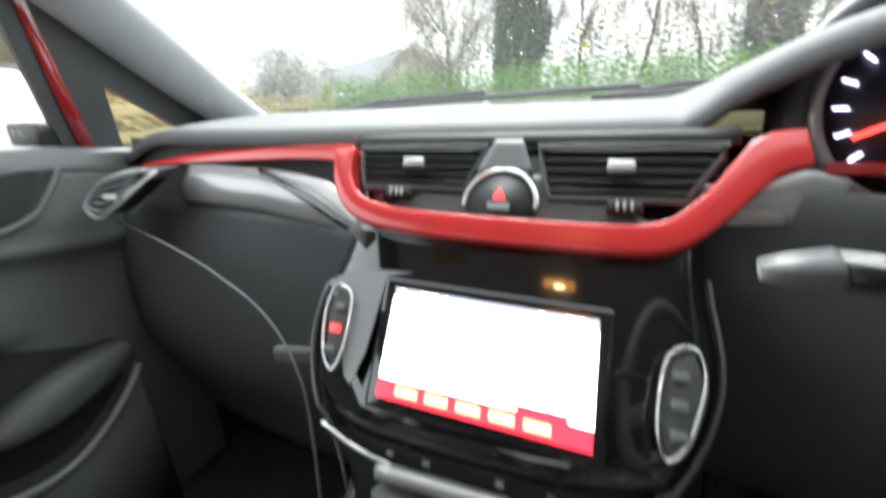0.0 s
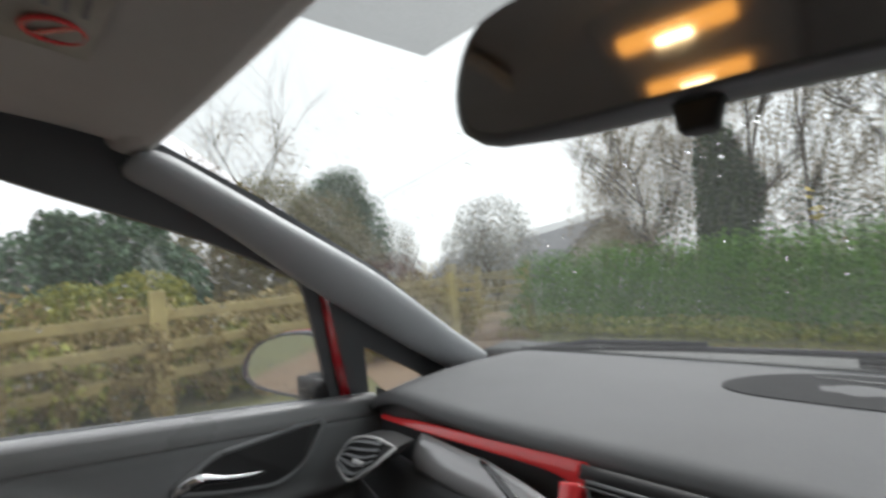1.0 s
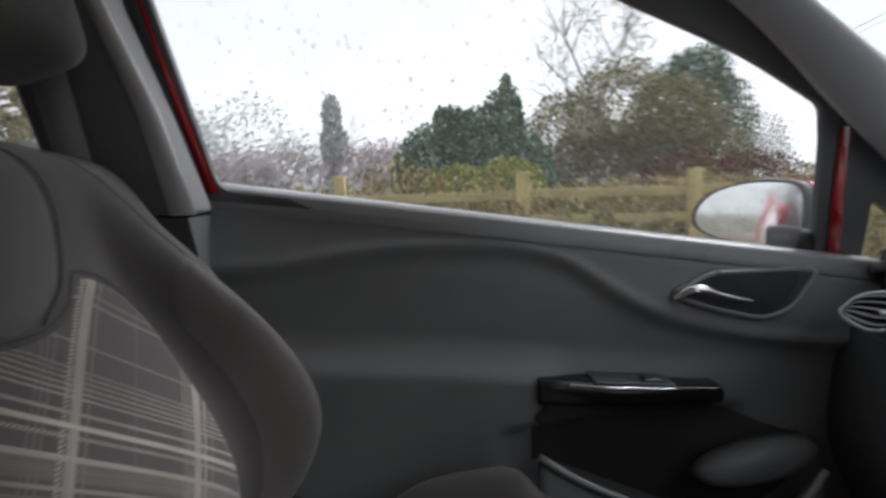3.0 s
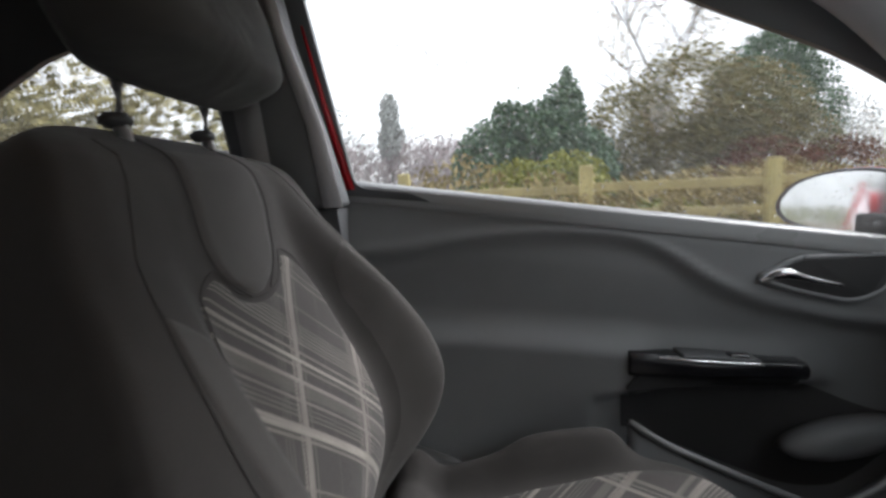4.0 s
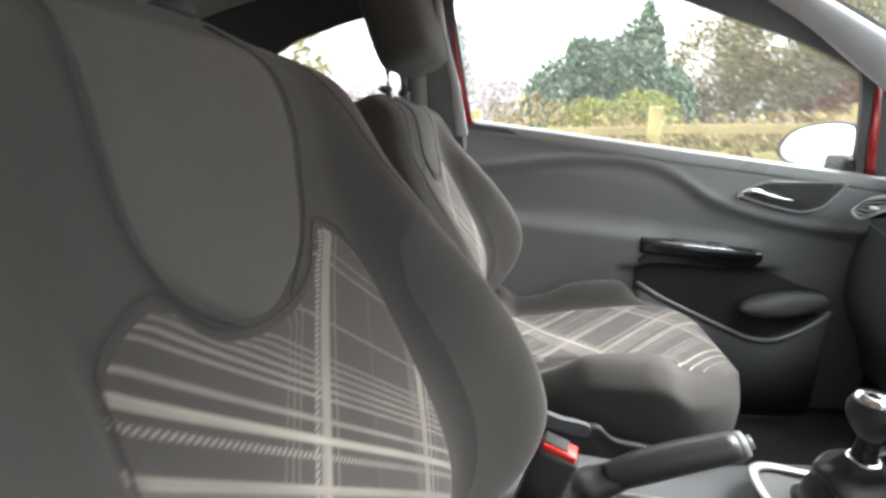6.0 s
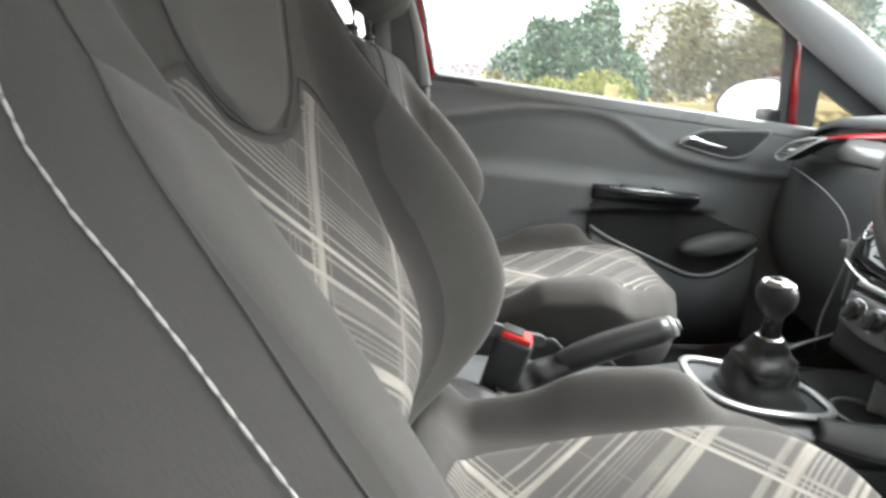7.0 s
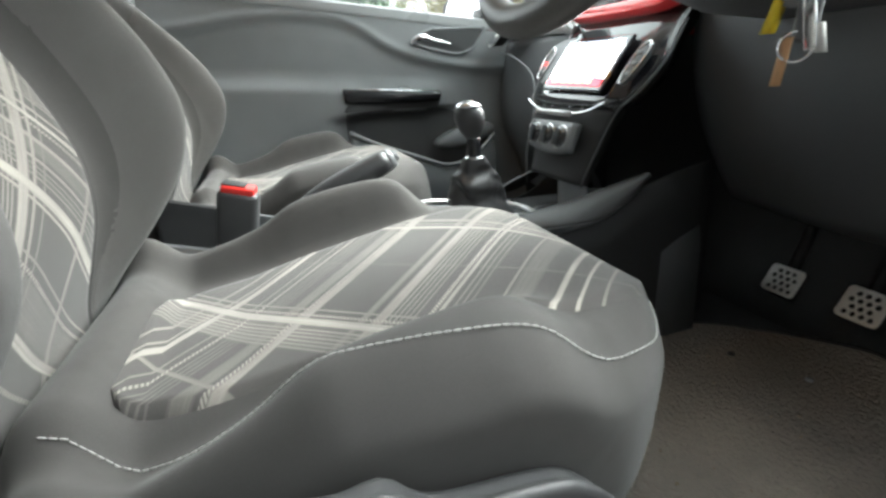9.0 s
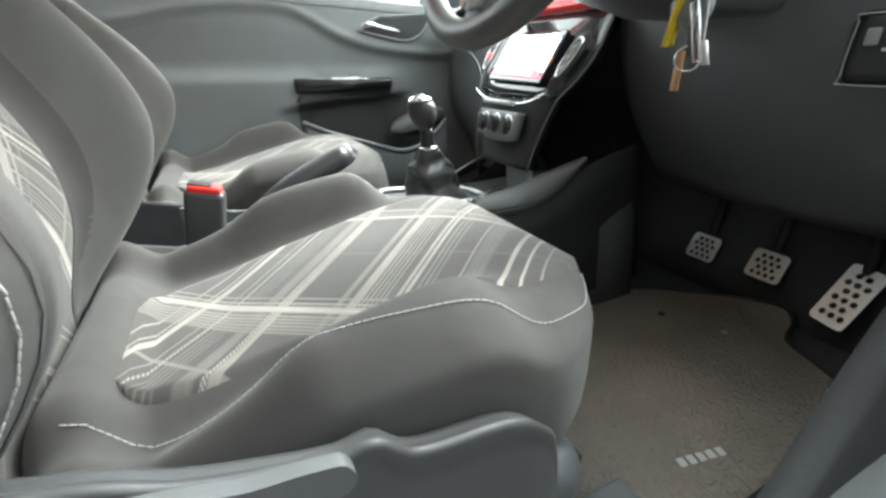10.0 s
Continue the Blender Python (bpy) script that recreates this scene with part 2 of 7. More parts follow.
MIRROR = material("mirror_glass", (0.86, 0.87, 0.88), 0.02, metal=1.0, bump=0.0, vary=0.0)
WHITE = material("white_print", (0.62, 0.61, 0.59), 0.6, bump=0.0)
PAPER_YELLOW = material("yellow_print", (0.50, 0.34, 0.06), 0.6, bump=0.0)
SCREEN = glowing("lit_screen", (1.0, 1.0, 1.0), 2.2)
SCREEN_RED = glowing("lit_red_bar", (0.9, 0.03, 0.05), 0.5)
SCREEN_DARK = glowing("lit_status_bar", (0.20, 0.20, 0.25), 0.8)
SCREEN_TEXT = glowing("lit_screen_text", (1.0, 0.72, 0.35), 0.35)
LAMP = glowing("warm_lamp", (1.0, 0.42, 0.08), 0.75)
BULB = glowing("warm_bulb", (1.0, 0.72, 0.35), 9.0)
VIOLET = glowing("violet_dial_light", (0.75, 0.7, 1.0), 0.7)


def dotted_print():
    """Fine printed dots on clear glass: daylight passes between them."""
    m = material("grey_dotted_shade", (0.30, 0.31, 0.32), 0.7)
    n, l = m.node_tree.nodes, m.node_tree.links
    out = [k for k in n if k.type == "OUTPUT_MATERIAL"][0]
    paint = out.inputs["Surface"].links[0].from_socket
    coord, cells, rim = n.new("ShaderNodeTexCoord"), n.new("ShaderNodeTexVoronoi"), n.new("ShaderNodeMapRange")
    cells.inputs["Scale"].default_value = 560
    cells.inputs["Randomness"].default_value = 0.0
    rim.inputs["From Min"].default_value, rim.inputs["From Max"].default_value = 0.2, 0.7
    rim.inputs["To Min"].default_value, rim.inputs["To Max"].default_value = 0.30, 0.46
    l.new(coord.outputs["Object"], cells.inputs["Vector"])
    l.new(cells.outputs["Distance"], rim.inputs["Value"])
    clear, mix = n.new("ShaderNodeBsdfTransparent"), n.new("ShaderNodeMixShader")
    l.new(rim.outputs["Result"], mix.inputs["Fac"])
    l.new(paint, mix.inputs[1])
    l.new(clear.outputs["BSDF"], mix.inputs[2])
    l.new(mix.outputs["Shader"], out.inputs["Surface"])
    return m


DOTTED = dotted_print()


# ---- mesh helpers ----
BASE = {}


def thing(name, label, category, at=(0, 0, 0), group="", kind=""):
    """An Empty at the base of a thing; its parts are given in world coordinates."""
    ob = new(name)
    ob.location = at
    ob.empty_display_size = 0.05
    BASE[ob.name] = Vector(at)
    return tagged(ob, label, category, group, kind)


def part(name, bm, material, parent=None, label="", smooth=True, bevel=0.0, subsurf=0, solid=0.0, offset=-1.0, category="", kind=""):
    """One mesh object out of a bmesh, under a thing or a part."""
    at = BASE.get(parent.name, Vector()) if parent else Vector()
    bmesh.ops.translate(bm, verts=bm.verts, vec=-at)
    me = bpy.data.meshes.new(name)
    bm.to_mesh(me)
    bm.free()
    for f in me.polygons:
        f.use_smooth = smooth
    for m in material if isinstance(material, (list, tuple)) else (material,):
        me.materials.append(m)
    ob = new(name, me)
    if parent:
        ob.parent = parent
    BASE[ob.name] = at
    if solid:
        mod = ob.modifiers.new("thickness", "SOLIDIFY")
        mod.thickness, mod.offset = solid, offset
    if bevel:
        mod = ob.modifiers.new("edges", "BEVEL")
        mod.width, mod.segments, mod.limit_method, mod.angle_limit = bevel, 2, "ANGLE", radians(35)
    if subsurf:
        mod = ob.modifiers.new("round", "SUBSURF")
        mod.levels = mod.render_levels = subsurf
    return tagged(ob, label, category, "", kind)


def table(x, rows):
    """Smooth interpolation through (x, value) rows."""
    if x <= rows[0][0]:
        return rows[0][1]
    for k in range(len(rows) - 1):
        (x0, a), (x1, b) = rows[k], rows[k + 1]
        if x <= x1:
            t = (x - x0) / (x1 - x0)
            p = rows[k - 1] if k else (x0 - (x1 - x0), a)
            q = rows[k + 2] if k + 2 < len(rows) else (x1 + (x1 - x0), b)
            ma, mb = (b - p[1]) / (x1 - p[0]) * (x1 - x0), (q[1] - a) / (q[0] - x0) * (x1 - x0)
            return (2 * t**3 - 3 * t * t + 1) * a + (t**3 - 2 * t * t + t) * ma + (3 * t * t - 2 * t**3) * b + (t**3 - t * t) * mb
    return rows[-1][1]


def spline(points, n=6, closed=False):
    """A smooth line through points, n steps to each stretch."""
    ps = [Vector(p) for p in points]
    m = len(ps)
    out = []
    for i in range(m if closed else m - 1):
        a, b = ps[i], ps[(i + 1) % m]
        p = ps[i - 1] if closed or i else a * 2 - b
        q = ps[(i + 2) % m] if closed or i + 2 < m else b * 2 - a
        for k in range(n):
            t = k / n
            out.append(0.5 * (2 * a + (b - p) * t + (2 * p - 5 * a + 4 * b - q) * t * t + (3 * a - p - 3 * b + q) * t**3))
    if not closed:
        out.append(ps[-1].copy())
    return out


def grid(f, nu, nv, uv=None, wrap=False):
    """A surface out of f(u, v), u and v from 0 to 1; uv(u, v) gives its map."""
    bm = bmesh.new()
    rows = [[bm.verts.new(f(i / nu, j / nv)) for i in range(nu if wrap else nu + 1)] for j in range(nv + 1)]
    lay = bm.loops.layers.uv.new("UVMap") if uv else None
    for j in range(nv):
        for i in range(nu):
            k = (i + 1) % len(rows[j])
            face = bm.faces.new((rows[j][i], rows[j][k], rows[j + 1][k], rows[j + 1][i]))
            if lay:
                for loop, (a, b) in zip(face.loops, ((i, j), (i + 1, j), (i + 1, j + 1), (i, j + 1))):
                    loop[lay].uv = uv(a / nu, b / nv)
    return bm


def loft(sections, caps=True):
    """A closed skin over loops of equally many points."""
    bm = bmesh.new()
    rows = [[bm.verts.new(p) for p in s] for s in sections]
    n = len(rows[0])
    for a, b in zip(rows, rows[1:]):
        for i in range(n):
            bm.faces.new((a[i], a[(i + 1) % n], b[(i + 1) % n], b[i]))
    if caps:
        bm.faces.new(rows[0][::-1])
        bm.faces.new(rows[-1])
    bmesh.ops.recalc_face_normals(bm, faces=bm.faces)
    return bm


def tube(points, r, sides=8, closed=False, flat=1.0, up=(0, 0, 1)):
    """A pipe along points; r is a number or a function of 0..1; flat squeezes it along its second axis."""
    ps = [Vector(p) for p in points]
    m = len(ps)
    loops = []
    for i, p in enumerate(ps):
        a, b = (ps[i - 1], ps[(i + 1) % m]) if closed else (ps[max(i - 1, 0)], ps[min(i + 1, m - 1)])
        d = (b - a).normalized()
        side = d.cross(Vector(up))
        side = side.normalized() if side.length > 1e-4 else d.cross(Vector((1, 0, 0.3))).normalized()
        top = side.cross(d)
        q = r(i / max(1, m - 1)) if callable(r) else r
        loops.append([p + side * q * math.cos(2 * math.pi * k / sides) + top * q * flat * math.sin(2 * math.pi * k / sides) for k in range(sides)])
    if closed:
        loops.append(loops[0])
        bm = loft(loops, caps=False)
        bmesh.ops.remove_doubles(bm, verts=bm.verts, dist=1e-6)
        return bm
    return loft(loops)


def band(left, right, normal, depth):
    """A strip of that depth between two edge lines."""
    n = Vector(normal).normalized() * depth
    ls, rs = [Vector(p) for p in left], [Vector(p) for p in right]
    return loft([[a, b, b - n, a - n] for a, b in zip(ls, rs)])


def plate(outline, depth, holes=()):
    """A flat plate with holes: loops of points in one plane, thickened by the vector depth."""
    bm = bmesh.new()
    edges = []
    for loop in (outline, *holes):
        vs = [bm.verts.new(p) for p in loop]
        edges += [bm.edges.new((vs[i], vs[(i + 1) % len(vs)])) for i in range(len(vs))]
    bmesh.ops.triangle_fill(bm, use_beauty=True, use_dissolve=False, edges=edges)
    got = bmesh.ops.extrude_face_region(bm, geom=bm.faces[:])
    bmesh.ops.translate(bm, verts=[v for v in got["geom"] if isinstance(v, bmesh.types.BMVert)], vec=Vector(depth))
    bmesh.ops.recalc_face_normals(bm, faces=bm.faces)
    return bm


def rbox(size, m=None, bevel=0.0, segments=3):
    bm = bmesh.new()
    bmesh.ops.create_cube(bm, size=1, matrix=Matrix.Diagonal((*size, 1)))
    if bevel:
        bmesh.ops.bevel(bm, geom=bm.edges[:], offset=bevel, segments=segments, profile=0.5, affect="EDGES")
    bmesh.ops.transform(bm, matrix=m or Matrix(), verts=bm.verts)
    return bm


def disc(r, depth, m, sides=32, bevel=0.0, r2=None):
    """A round, from z = 0 to depth, laid by m."""
    bm = bmesh.new()
    bmesh.ops.create_cone(bm, cap_ends=True, segments=sides, radius1=r, radius2=r if r2 is None else r2, depth=depth, matrix=Matrix.Translation((0, 0, depth / 2)))
    if bevel:
        bmesh.ops.bevel(bm, geom=[e for e in bm.edges if len(e.link_faces) == 2 and e.calc_face_angle(0) > 0.8], offset=bevel, segments=3, affect="EDGES")
    bmesh.ops.transform(bm, matrix=m, verts=bm.verts)
    return bm


def ring(r, thick, m, sides=48, minor=10, flat=1.0, start=0.0, end=360.0):
    """A round bar bent to a circle, or to a part of one, in the xy plane of m."""
    whole = end - start >= 360
    n = sides if whole else sides + 1
    pts = [Vector((r * math.cos(radians(start + (end - start) * k / sides)), r * math.sin(radians(start + (end - start) * k / sides)), 0)) for k in range(n)]
    bm = tube(pts, thick, minor, closed=whole, flat=flat)
    bmesh.ops.transform(bm, matrix=m, verts=bm.verts)
    return bm


def joined(*meshes):
    """Several bmeshes as one."""
    out = bmesh.new()
    for bm in meshes:
        me = bpy.data.meshes.new("piece")
        bm.to_mesh(me)
        bm.free()
        out.from_mesh(me)
        bpy.data.meshes.remove(me)
    return out


def stitches(points, step=0.0085, r=0.0014):
    """A row of thread stitches along a line."""
    ps = [Vector(p) for p in points]
    out, carry = [], 0.0
    for a, b in zip(ps, ps[1:]):
        d = (b - a).length
        while carry < d:
            p, w = a.lerp(b, carry / d), (b - a).normalized()
            out.append(tube([p - w * step * 0.44, p - w * step * 0.25, p + w * step * 0.25, p + w * step * 0.44], lambda t: r * (0.5 if t in (0, 1) else 1), 6))
            carry += step
        carry -= d
    return joined(*out)


# ---- the car's shell ----
def belt(y):
    """Height of the window's lower edge along the car."""
    return 0.860 + 0.146 * (0.43 - y)


def glass_x(z):
    """Half-width of the glass house at a height."""
    return 0.665 - 0.33 * (z - 0.9)


def side(y, z, s=-1, out=0.0):
    return Vector((s * (glass_x(z) + out), y, z))


def rounded(points, r, n=5):
    """A closed outline in (y, z) with rounded corners."""
    out = []
    m = len(points)
    for i in range(m):
        p, a, b = Vector(points[i]), Vector(points[i - 1]), Vector(points[(i + 1) % m])
        q = min(r, (a - p).length * 0.45, (b - p).length * 0.45)
        s, e = p + (a - p).normalized() * q, p + (b - p).normalized() * q
        out += [(1 - t) ** 2 * s + 2 * t * (1 - t) * p + t * t * e for t in [k / n for k in range(n + 1)]]
    return [(p[0], p[1]) for p in out]


def window_top(n=18):
    """The roof line of the door window, from its front corner to the pillar behind it."""
    return [tuple(p[:2]) for p in spline([(0.352, 1.090, 0), (0.217, 1.151, 0), (0.06, 1.205, 0), (-0.10, 1.258, 0), (-0.30, 1.286, 0), (-0.45, 1.290, 0)], 5)]


DOOR_HOLE = rounded([(0.432, belt(0.43)), (0.372, 1.045)] + window_top() + [(-0.520, 1.270), (-0.484, belt(-0.484))], 0.022)
SAIL_HOLE = rounded([(0.492, 0.955), (0.522, 0.838), (0.668, 0.853)], 0.012)
REAR_HOLE = rounded([(-0.625, 1.035), (-0.650, 1.250), (-0.773, 1.231), (-0.913, 1.197), (-1.02, 1.150), (-1.130, 1.100), (-1.115, 1.088)], 0.015)
SHELL_OUT = rounded([(0.90, 0.80), (0.72, 0.955), (0.50, 1.100), (0.30, 1.205), (0.14, 1.280), (-0.10, 1.318), (-0.5, 1.330), (-1.0, 1.285), (-1.45, 1.19), (-1.75, 1.0), (-1.75, 0.80), (-0.62, 0.80), (0.2, 0.80)], 0.02, 3)


def make_shell():
    car = thing("car_body", "red three-door hatchback body with grey cabin trim", "car body", (0, 0, 0.2), kind="structure")
    frame_out = [side(y, z) for y, z in SHELL_OUT]
    part("side_trim", plate(frame_out, (-0.012, 0, 0), [[side(y, z) for y, z in h] for h in (DOOR_HOLE, SAIL_HOLE, REAR_HOLE)]), DARK, car, "black window surround of the passenger side", smooth=False, bevel=0.006)
    # open doorway on the driver's side
    doorway = rounded([(0.55, 0.36), (0.50, 0.80), (0.44, 0.93), (0.372, 1.045)] + window_top() + [(-0.520, 1.270), (-0.52, 0.80), (-0.55, 0.36)], 0.03)
    outer = rounded([(0.90, 0.24), (0.90, 0.80), (0.72, 0.955), (0.50, 1.100), (0.30, 1.205), (0.14, 1.280), (-0.10, 1.318), (-0.5, 1.330), (-1.0, 1.285), (-1.45, 1.19), (-1.75, 1.0), (-1.75, 0.24)], 0.02, 3)

    def right(y, z, o=0.0):
        return Vector((min(glass_x(z), 0.70 + o), y, z))

    part("doorway_trim", plate([right(y, z) for y, z in outer], (0.05, 0, 0), [[right(y, z) for y, z in h] for h in (doorway, REAR_HOLE)]), PLASTIC, car, "charcoal trim round the driver's doorway", smooth=False, bevel=0.006)
    # roof lining, bowed over the cabin
    def roof(u, v):
        y = 0.150 - 1.75 * v
        w = glass_x(1.27) + 0.02
        z = table(-y, [(-0.15, 1.280), (0.1, 1.318), (0.5, 1.332), (1.0, 1.295), (1.6, 1.17)])
        x = (2 * u - 1) * w
        return Vector((x, y, z + 0.035 * (1 - (2 * u - 1) ** 2) - 0.015))
    part("roof_lining", grid(roof, 20, 24), LINING, car, "grey fabric roof lining", solid=0.02, offset=-1)
    part("roof_skin", grid(lambda u, v: roof(u, v) + Vector(((2 * u - 1) * 0.03, 0.02 * (1 - 2 * v), 0.05 + 0.02 * math.sin(math.pi * u))), 20, 24), PAINT, car, "red painted roof", solid=0.008)
    # front pillars: a rounded grey trim each
    for s in (-1, 1):
        fwd = [(0.855, 0.862), (0.70, 0.952), (0.50, 1.078), (0.30, 1.180), (0.137, 1.262)]
        back = [(0.745, 0.842), (0.560, 0.948), (0.355, 1.075), (0.205, 1.176), (0.100, 1.232)]
        loops = []
        for (y0, z0), (y1, z1) in zip(*[[p[:2] for p in spline([(y, z, 0) for y, z in line], 4)] for line in (fwd, back)]):
            a, b = side(y0, z0, s, -0.040), side(y1, z1, s, -0.034)
            mid = (a + b) / 2 + Vector((-s * 0.020, -0.006, 0.004))
            loops.append([a + Vector((s * 0.028, 0.012, 0.006)), a, a.lerp(mid, 0.55) + Vector((-s * 0.005, 0, 0)), mid, b.lerp(mid, 0.5) + Vector((-s * 0.006, 0, 0)), b, b + Vector((s * 0.022, -0.005, 0))])
        part("front_pillar_trim", loft(loops), PILLAR, car, "pale grey front pillar trim", subsurf=1)
    # header over the windscreen
    part("header_trim", tube(spline([(-0.52, 0.118, 1.262), (-0.3, 0.152, 1.290), (0, 0.165, 1.300), (0.3, 0.152, 1.290), (0.52, 0.118, 1.262)], 5), 0.024, 10, flat=0.6), LINING, car, "grey header trim above the windscreen")
    # centre pillar on the passenger side, with its pale edge strip
    zs = (0.965, 1.08, 1.19, 1.30)
    a = [side(y, z, -1, -0.005) for y, z in zip((-0.492, -0.512, -0.534, -0.545), zs)]
    b = [side(y, z, -1, -0.071) for y, z in zip((-0.491, -0.502, -0.529, -0.542), zs)]
    c = [side(y, z, -1, -0.074) for y, z in zip((-0.517, -0.521, -0.542, -0.552), zs)]
    d = [side(y, z, -1, -0.066) for y, z in zip((-0.645, -0.645, -0.645, -0.645), zs)]
    e = [side(y, z, -1, 0.0) for y, z in zip((-0.66, -0.66, -0.66, -0.66), zs)]
    part("centre_pillar", loft([list(r) for r in zip(a, b, c, d, e)]), PLASTIC, car, "charcoal centre pillar trim", bevel=0.008)
    part("pillar_strip", band([p + Vector((0.004, 0.002, 0)) for p in b], [p + Vector((0.004, 0.0, 0)) for p in c], (1, 0.1, 0), 0.006), STRIP, car, "pale grey strip along the centre pillar")
    part("pillar_foot", loft([[side(y, z, -1, o) for y, o in ((-0.495, 0.0), (-0.50, -0.070), (-0.64, -0.066), (-0.66, 0.02))] for z in (0.962, 0.80, 0.60, 0.35)]), DARK, car, "black lower centre pillar", smooth=False)
    # red door edge and mirror corner seen past the window seals
    part("red_front_edge", band([side(y, z, -1, -0.004) for y, z in ((0.478, 0.845), (0.440, 0.95), (0.402, 1.06))], [side(y, z, -1, -0.004) for y, z in ((0.456, 0.845), (0.422, 0.95), (0.390, 1.06))], (1, 0, 0), 0.004), PAINT, car, "red painted door edge")
    part("red_rear_edge", band([side(y, z, -1, -0.002) for y, z in ((-0.484, 0.990), (-0.508, 1.12), (-0.524, 1.22))], [side(y, z, -1, -0.002) for y, z in ((-0.500, 0.990), (-0.516, 1.12), (-0.527, 1.22))], (1, 0, 0), 0.004), PAINT, car, "red painted pillar edge")
    # panes
    for name, hole in (("door_glass", DOOR_HOLE), ("corner_glass", SAIL_HOLE), ("rear_side_glass", REAR_HOLE)):
        bm = bmesh.new()
        cy, cz = sum(p[0] for p in hole) / len(hole), sum(p[1] for p in hole) / len(hole)
        bm.faces.new([bm.verts.new(side(cy + (y - cy) * 1.02, cz + (z - cz) * 1.02, -1, 0.008)) for y, z in hole])
        ob = part(name, bm, GLASS, car, "rain-spotted clear side window", smooth=False)
        ob.visible_shadow = False
    def screen(u, v):
        x = (2 * u - 1)
        y = 0.885 - 0.705 * v - 0.045 * x * x * (1 - 0.4 * v)
        return Vector((x * (0.64 - 0.13 * v), y, 0.872 + 0.435 * v - 0.012 * x * x + 0.012 * math.sin(math.pi * v)))
    glass = part("windscreen", grid(lambda u, v: screen(1.05 * u - 0.025, v), 16, 12), SCREEN_GLASS, car, "rain-spotted clear windscreen")
    glass.visible_shadow = False
    part("dotted_shade", grid(lambda u, v: screen(0.5 + (u - 0.5) * (0.31 + 0.13 * v), 0.885 + 0.10 * v) + Vector((0, -0.004, -0.006)), 14, 5), DOTTED, car, "grey dotted shade band behind the mirror")
    # outside: cowl, wipers, bonnet
    part("cowl", grid(lambda u, v: Vector(((2 * u - 1) * 0.66, 0.868 + 0.10 * v - 0.03 * (2 * u - 1) ** 2, 0.884 + 0.006 * v - 0.004 * (2 * u - 1) ** 2)), 16, 3), RUBBER, car, "black plastic cowl below the windscreen", solid=0.02)
    part("bonnet", grid(lambda u, v: Vector(((2 * u - 1) * (0.72 - 0.10 * v), 0.985 + 0.80 * v - 0.06 * (2 * u - 1) ** 2 * (1 + v), 0.888 - 0.10 * v - 0.10 * v * v - 0.03 * (2 * u - 1) ** 2)), 20, 14), PAINT, car, "wet red bonnet", solid=0.01)
    for x0, x1 in ((-0.56, 0.10), (0.02, 0.56)):
        lie = [Vector((x0 + (x1 - x0) * k / 12, 0, 0)) for k in range(13)]
        lie = [Vector((p.x, 0.905 - 0.045 * (p.x / 0.62) ** 2 - 0.022 * k / 12, 0.893 + 0.016 * k / 12 - 0.012 * (p.x / 0.62) ** 2)) for k, p in enumerate(lie)]
        blade = part("wiper", tube(lie, 0.006, 6), RUBBER, car, "black wiper blade")
        part("wiper_arm", tube([lie[0] + Vector((0.02, 0.03, -0.002)), lie[3] + Vector((0, 0.012, 0.012)), lie[7] + Vector((0, 0.002, 0.008))], 0.007, 6), RUBBER, blade, "black wiper arm")
    part("front_end", loft([[Vector((x, 1.72, z)) for x, z in ((-0.6, 0.66), (0.6, 0.66), (0.66, 0.25), (-0.66, 0.25))], [Vector((x, 0.92, z)) for x, z in ((-0.70, 0.83), (0.70, 0.83), (0.74, 0.25), (-0.74, 0.25))]]), PAINT, car, "red front wings", bevel=0.03)
    # floor pan, footwell front and the tail
    part("floor_pan", rbox((1.40, 2.75, 0.03), pose(0, -0.42, 0.215), 0.01), CARPET, car, "black carpeted floor", smooth=False)
    part("footwell_front", grid(lambda u, v: Vector(((2 * u - 1) * 0.70, 0.60 + 0.22 * v, 0.225 + 0.55 * v)), 4, 6), CARPET, car, "black carpeted footwell front", solid=0.02)
    part("driver_kick_panel", grid(lambda u, v: Vector((0.655 - 0.035 * math.sin(math.pi * u) * v, 0.10 + 0.60 * u, 0.235 + (0.10 + 0.48 * table(u, [(0, 0.0), (0.45, 0.35), (0.8, 0.9), (1, 1)])) * v)), 14, 6), CARPET, car, "black carpeted kick panel beside the pedals", solid=0.03)
    part("passenger_kick_panel", grid(lambda u, v: Vector((-0.668 + 0.02 * math.sin(math.pi * u) * v, 0.44 + 0.42 * u, 0.22 + 0.62 * v)), 8, 8), CARPET, car, "black carpeted footwell side", solid=0.03)
    part("sill_trim", rbox((0.10, 1.25, 0.10), pose(0.665, -0.10, 0.270), 0.03), PLASTIC, car, "charcoal sill trim")
    part("tail_wall", loft([[Vector((x, -1.75, z)) for x, z in ((-0.66, 1.0), (0.66, 1.0), (0.70, 0.22), (-0.70, 0.22))], [Vector((x, -1.80, z)) for x, z in ((-0.66, 1.0), (0.66, 1.0), (0.70, 0.22), (-0.70, 0.22))]]), PLASTIC, car, "charcoal tailgate lining", smooth=False)
    part("rear_quarter", grid(lambda u, v: Vector((-0.745 - 0.05 * math.sin(math.pi * v), -0.56 - 1.25 * u, 1.00 - 0.70 * v)), 10, 10), PAINT, car, "red painted rear quarter panel", solid=0.01)
    part("rear_quarter", grid(lambda u, v: Vector((0.755 + 0.045 * math.sin(math.pi * v), -0.58 - 1.23 * u, 1.00 - 0.70 * v)), 10, 10), PAINT, car, "red painted rear quarter panel", solid=0.01)
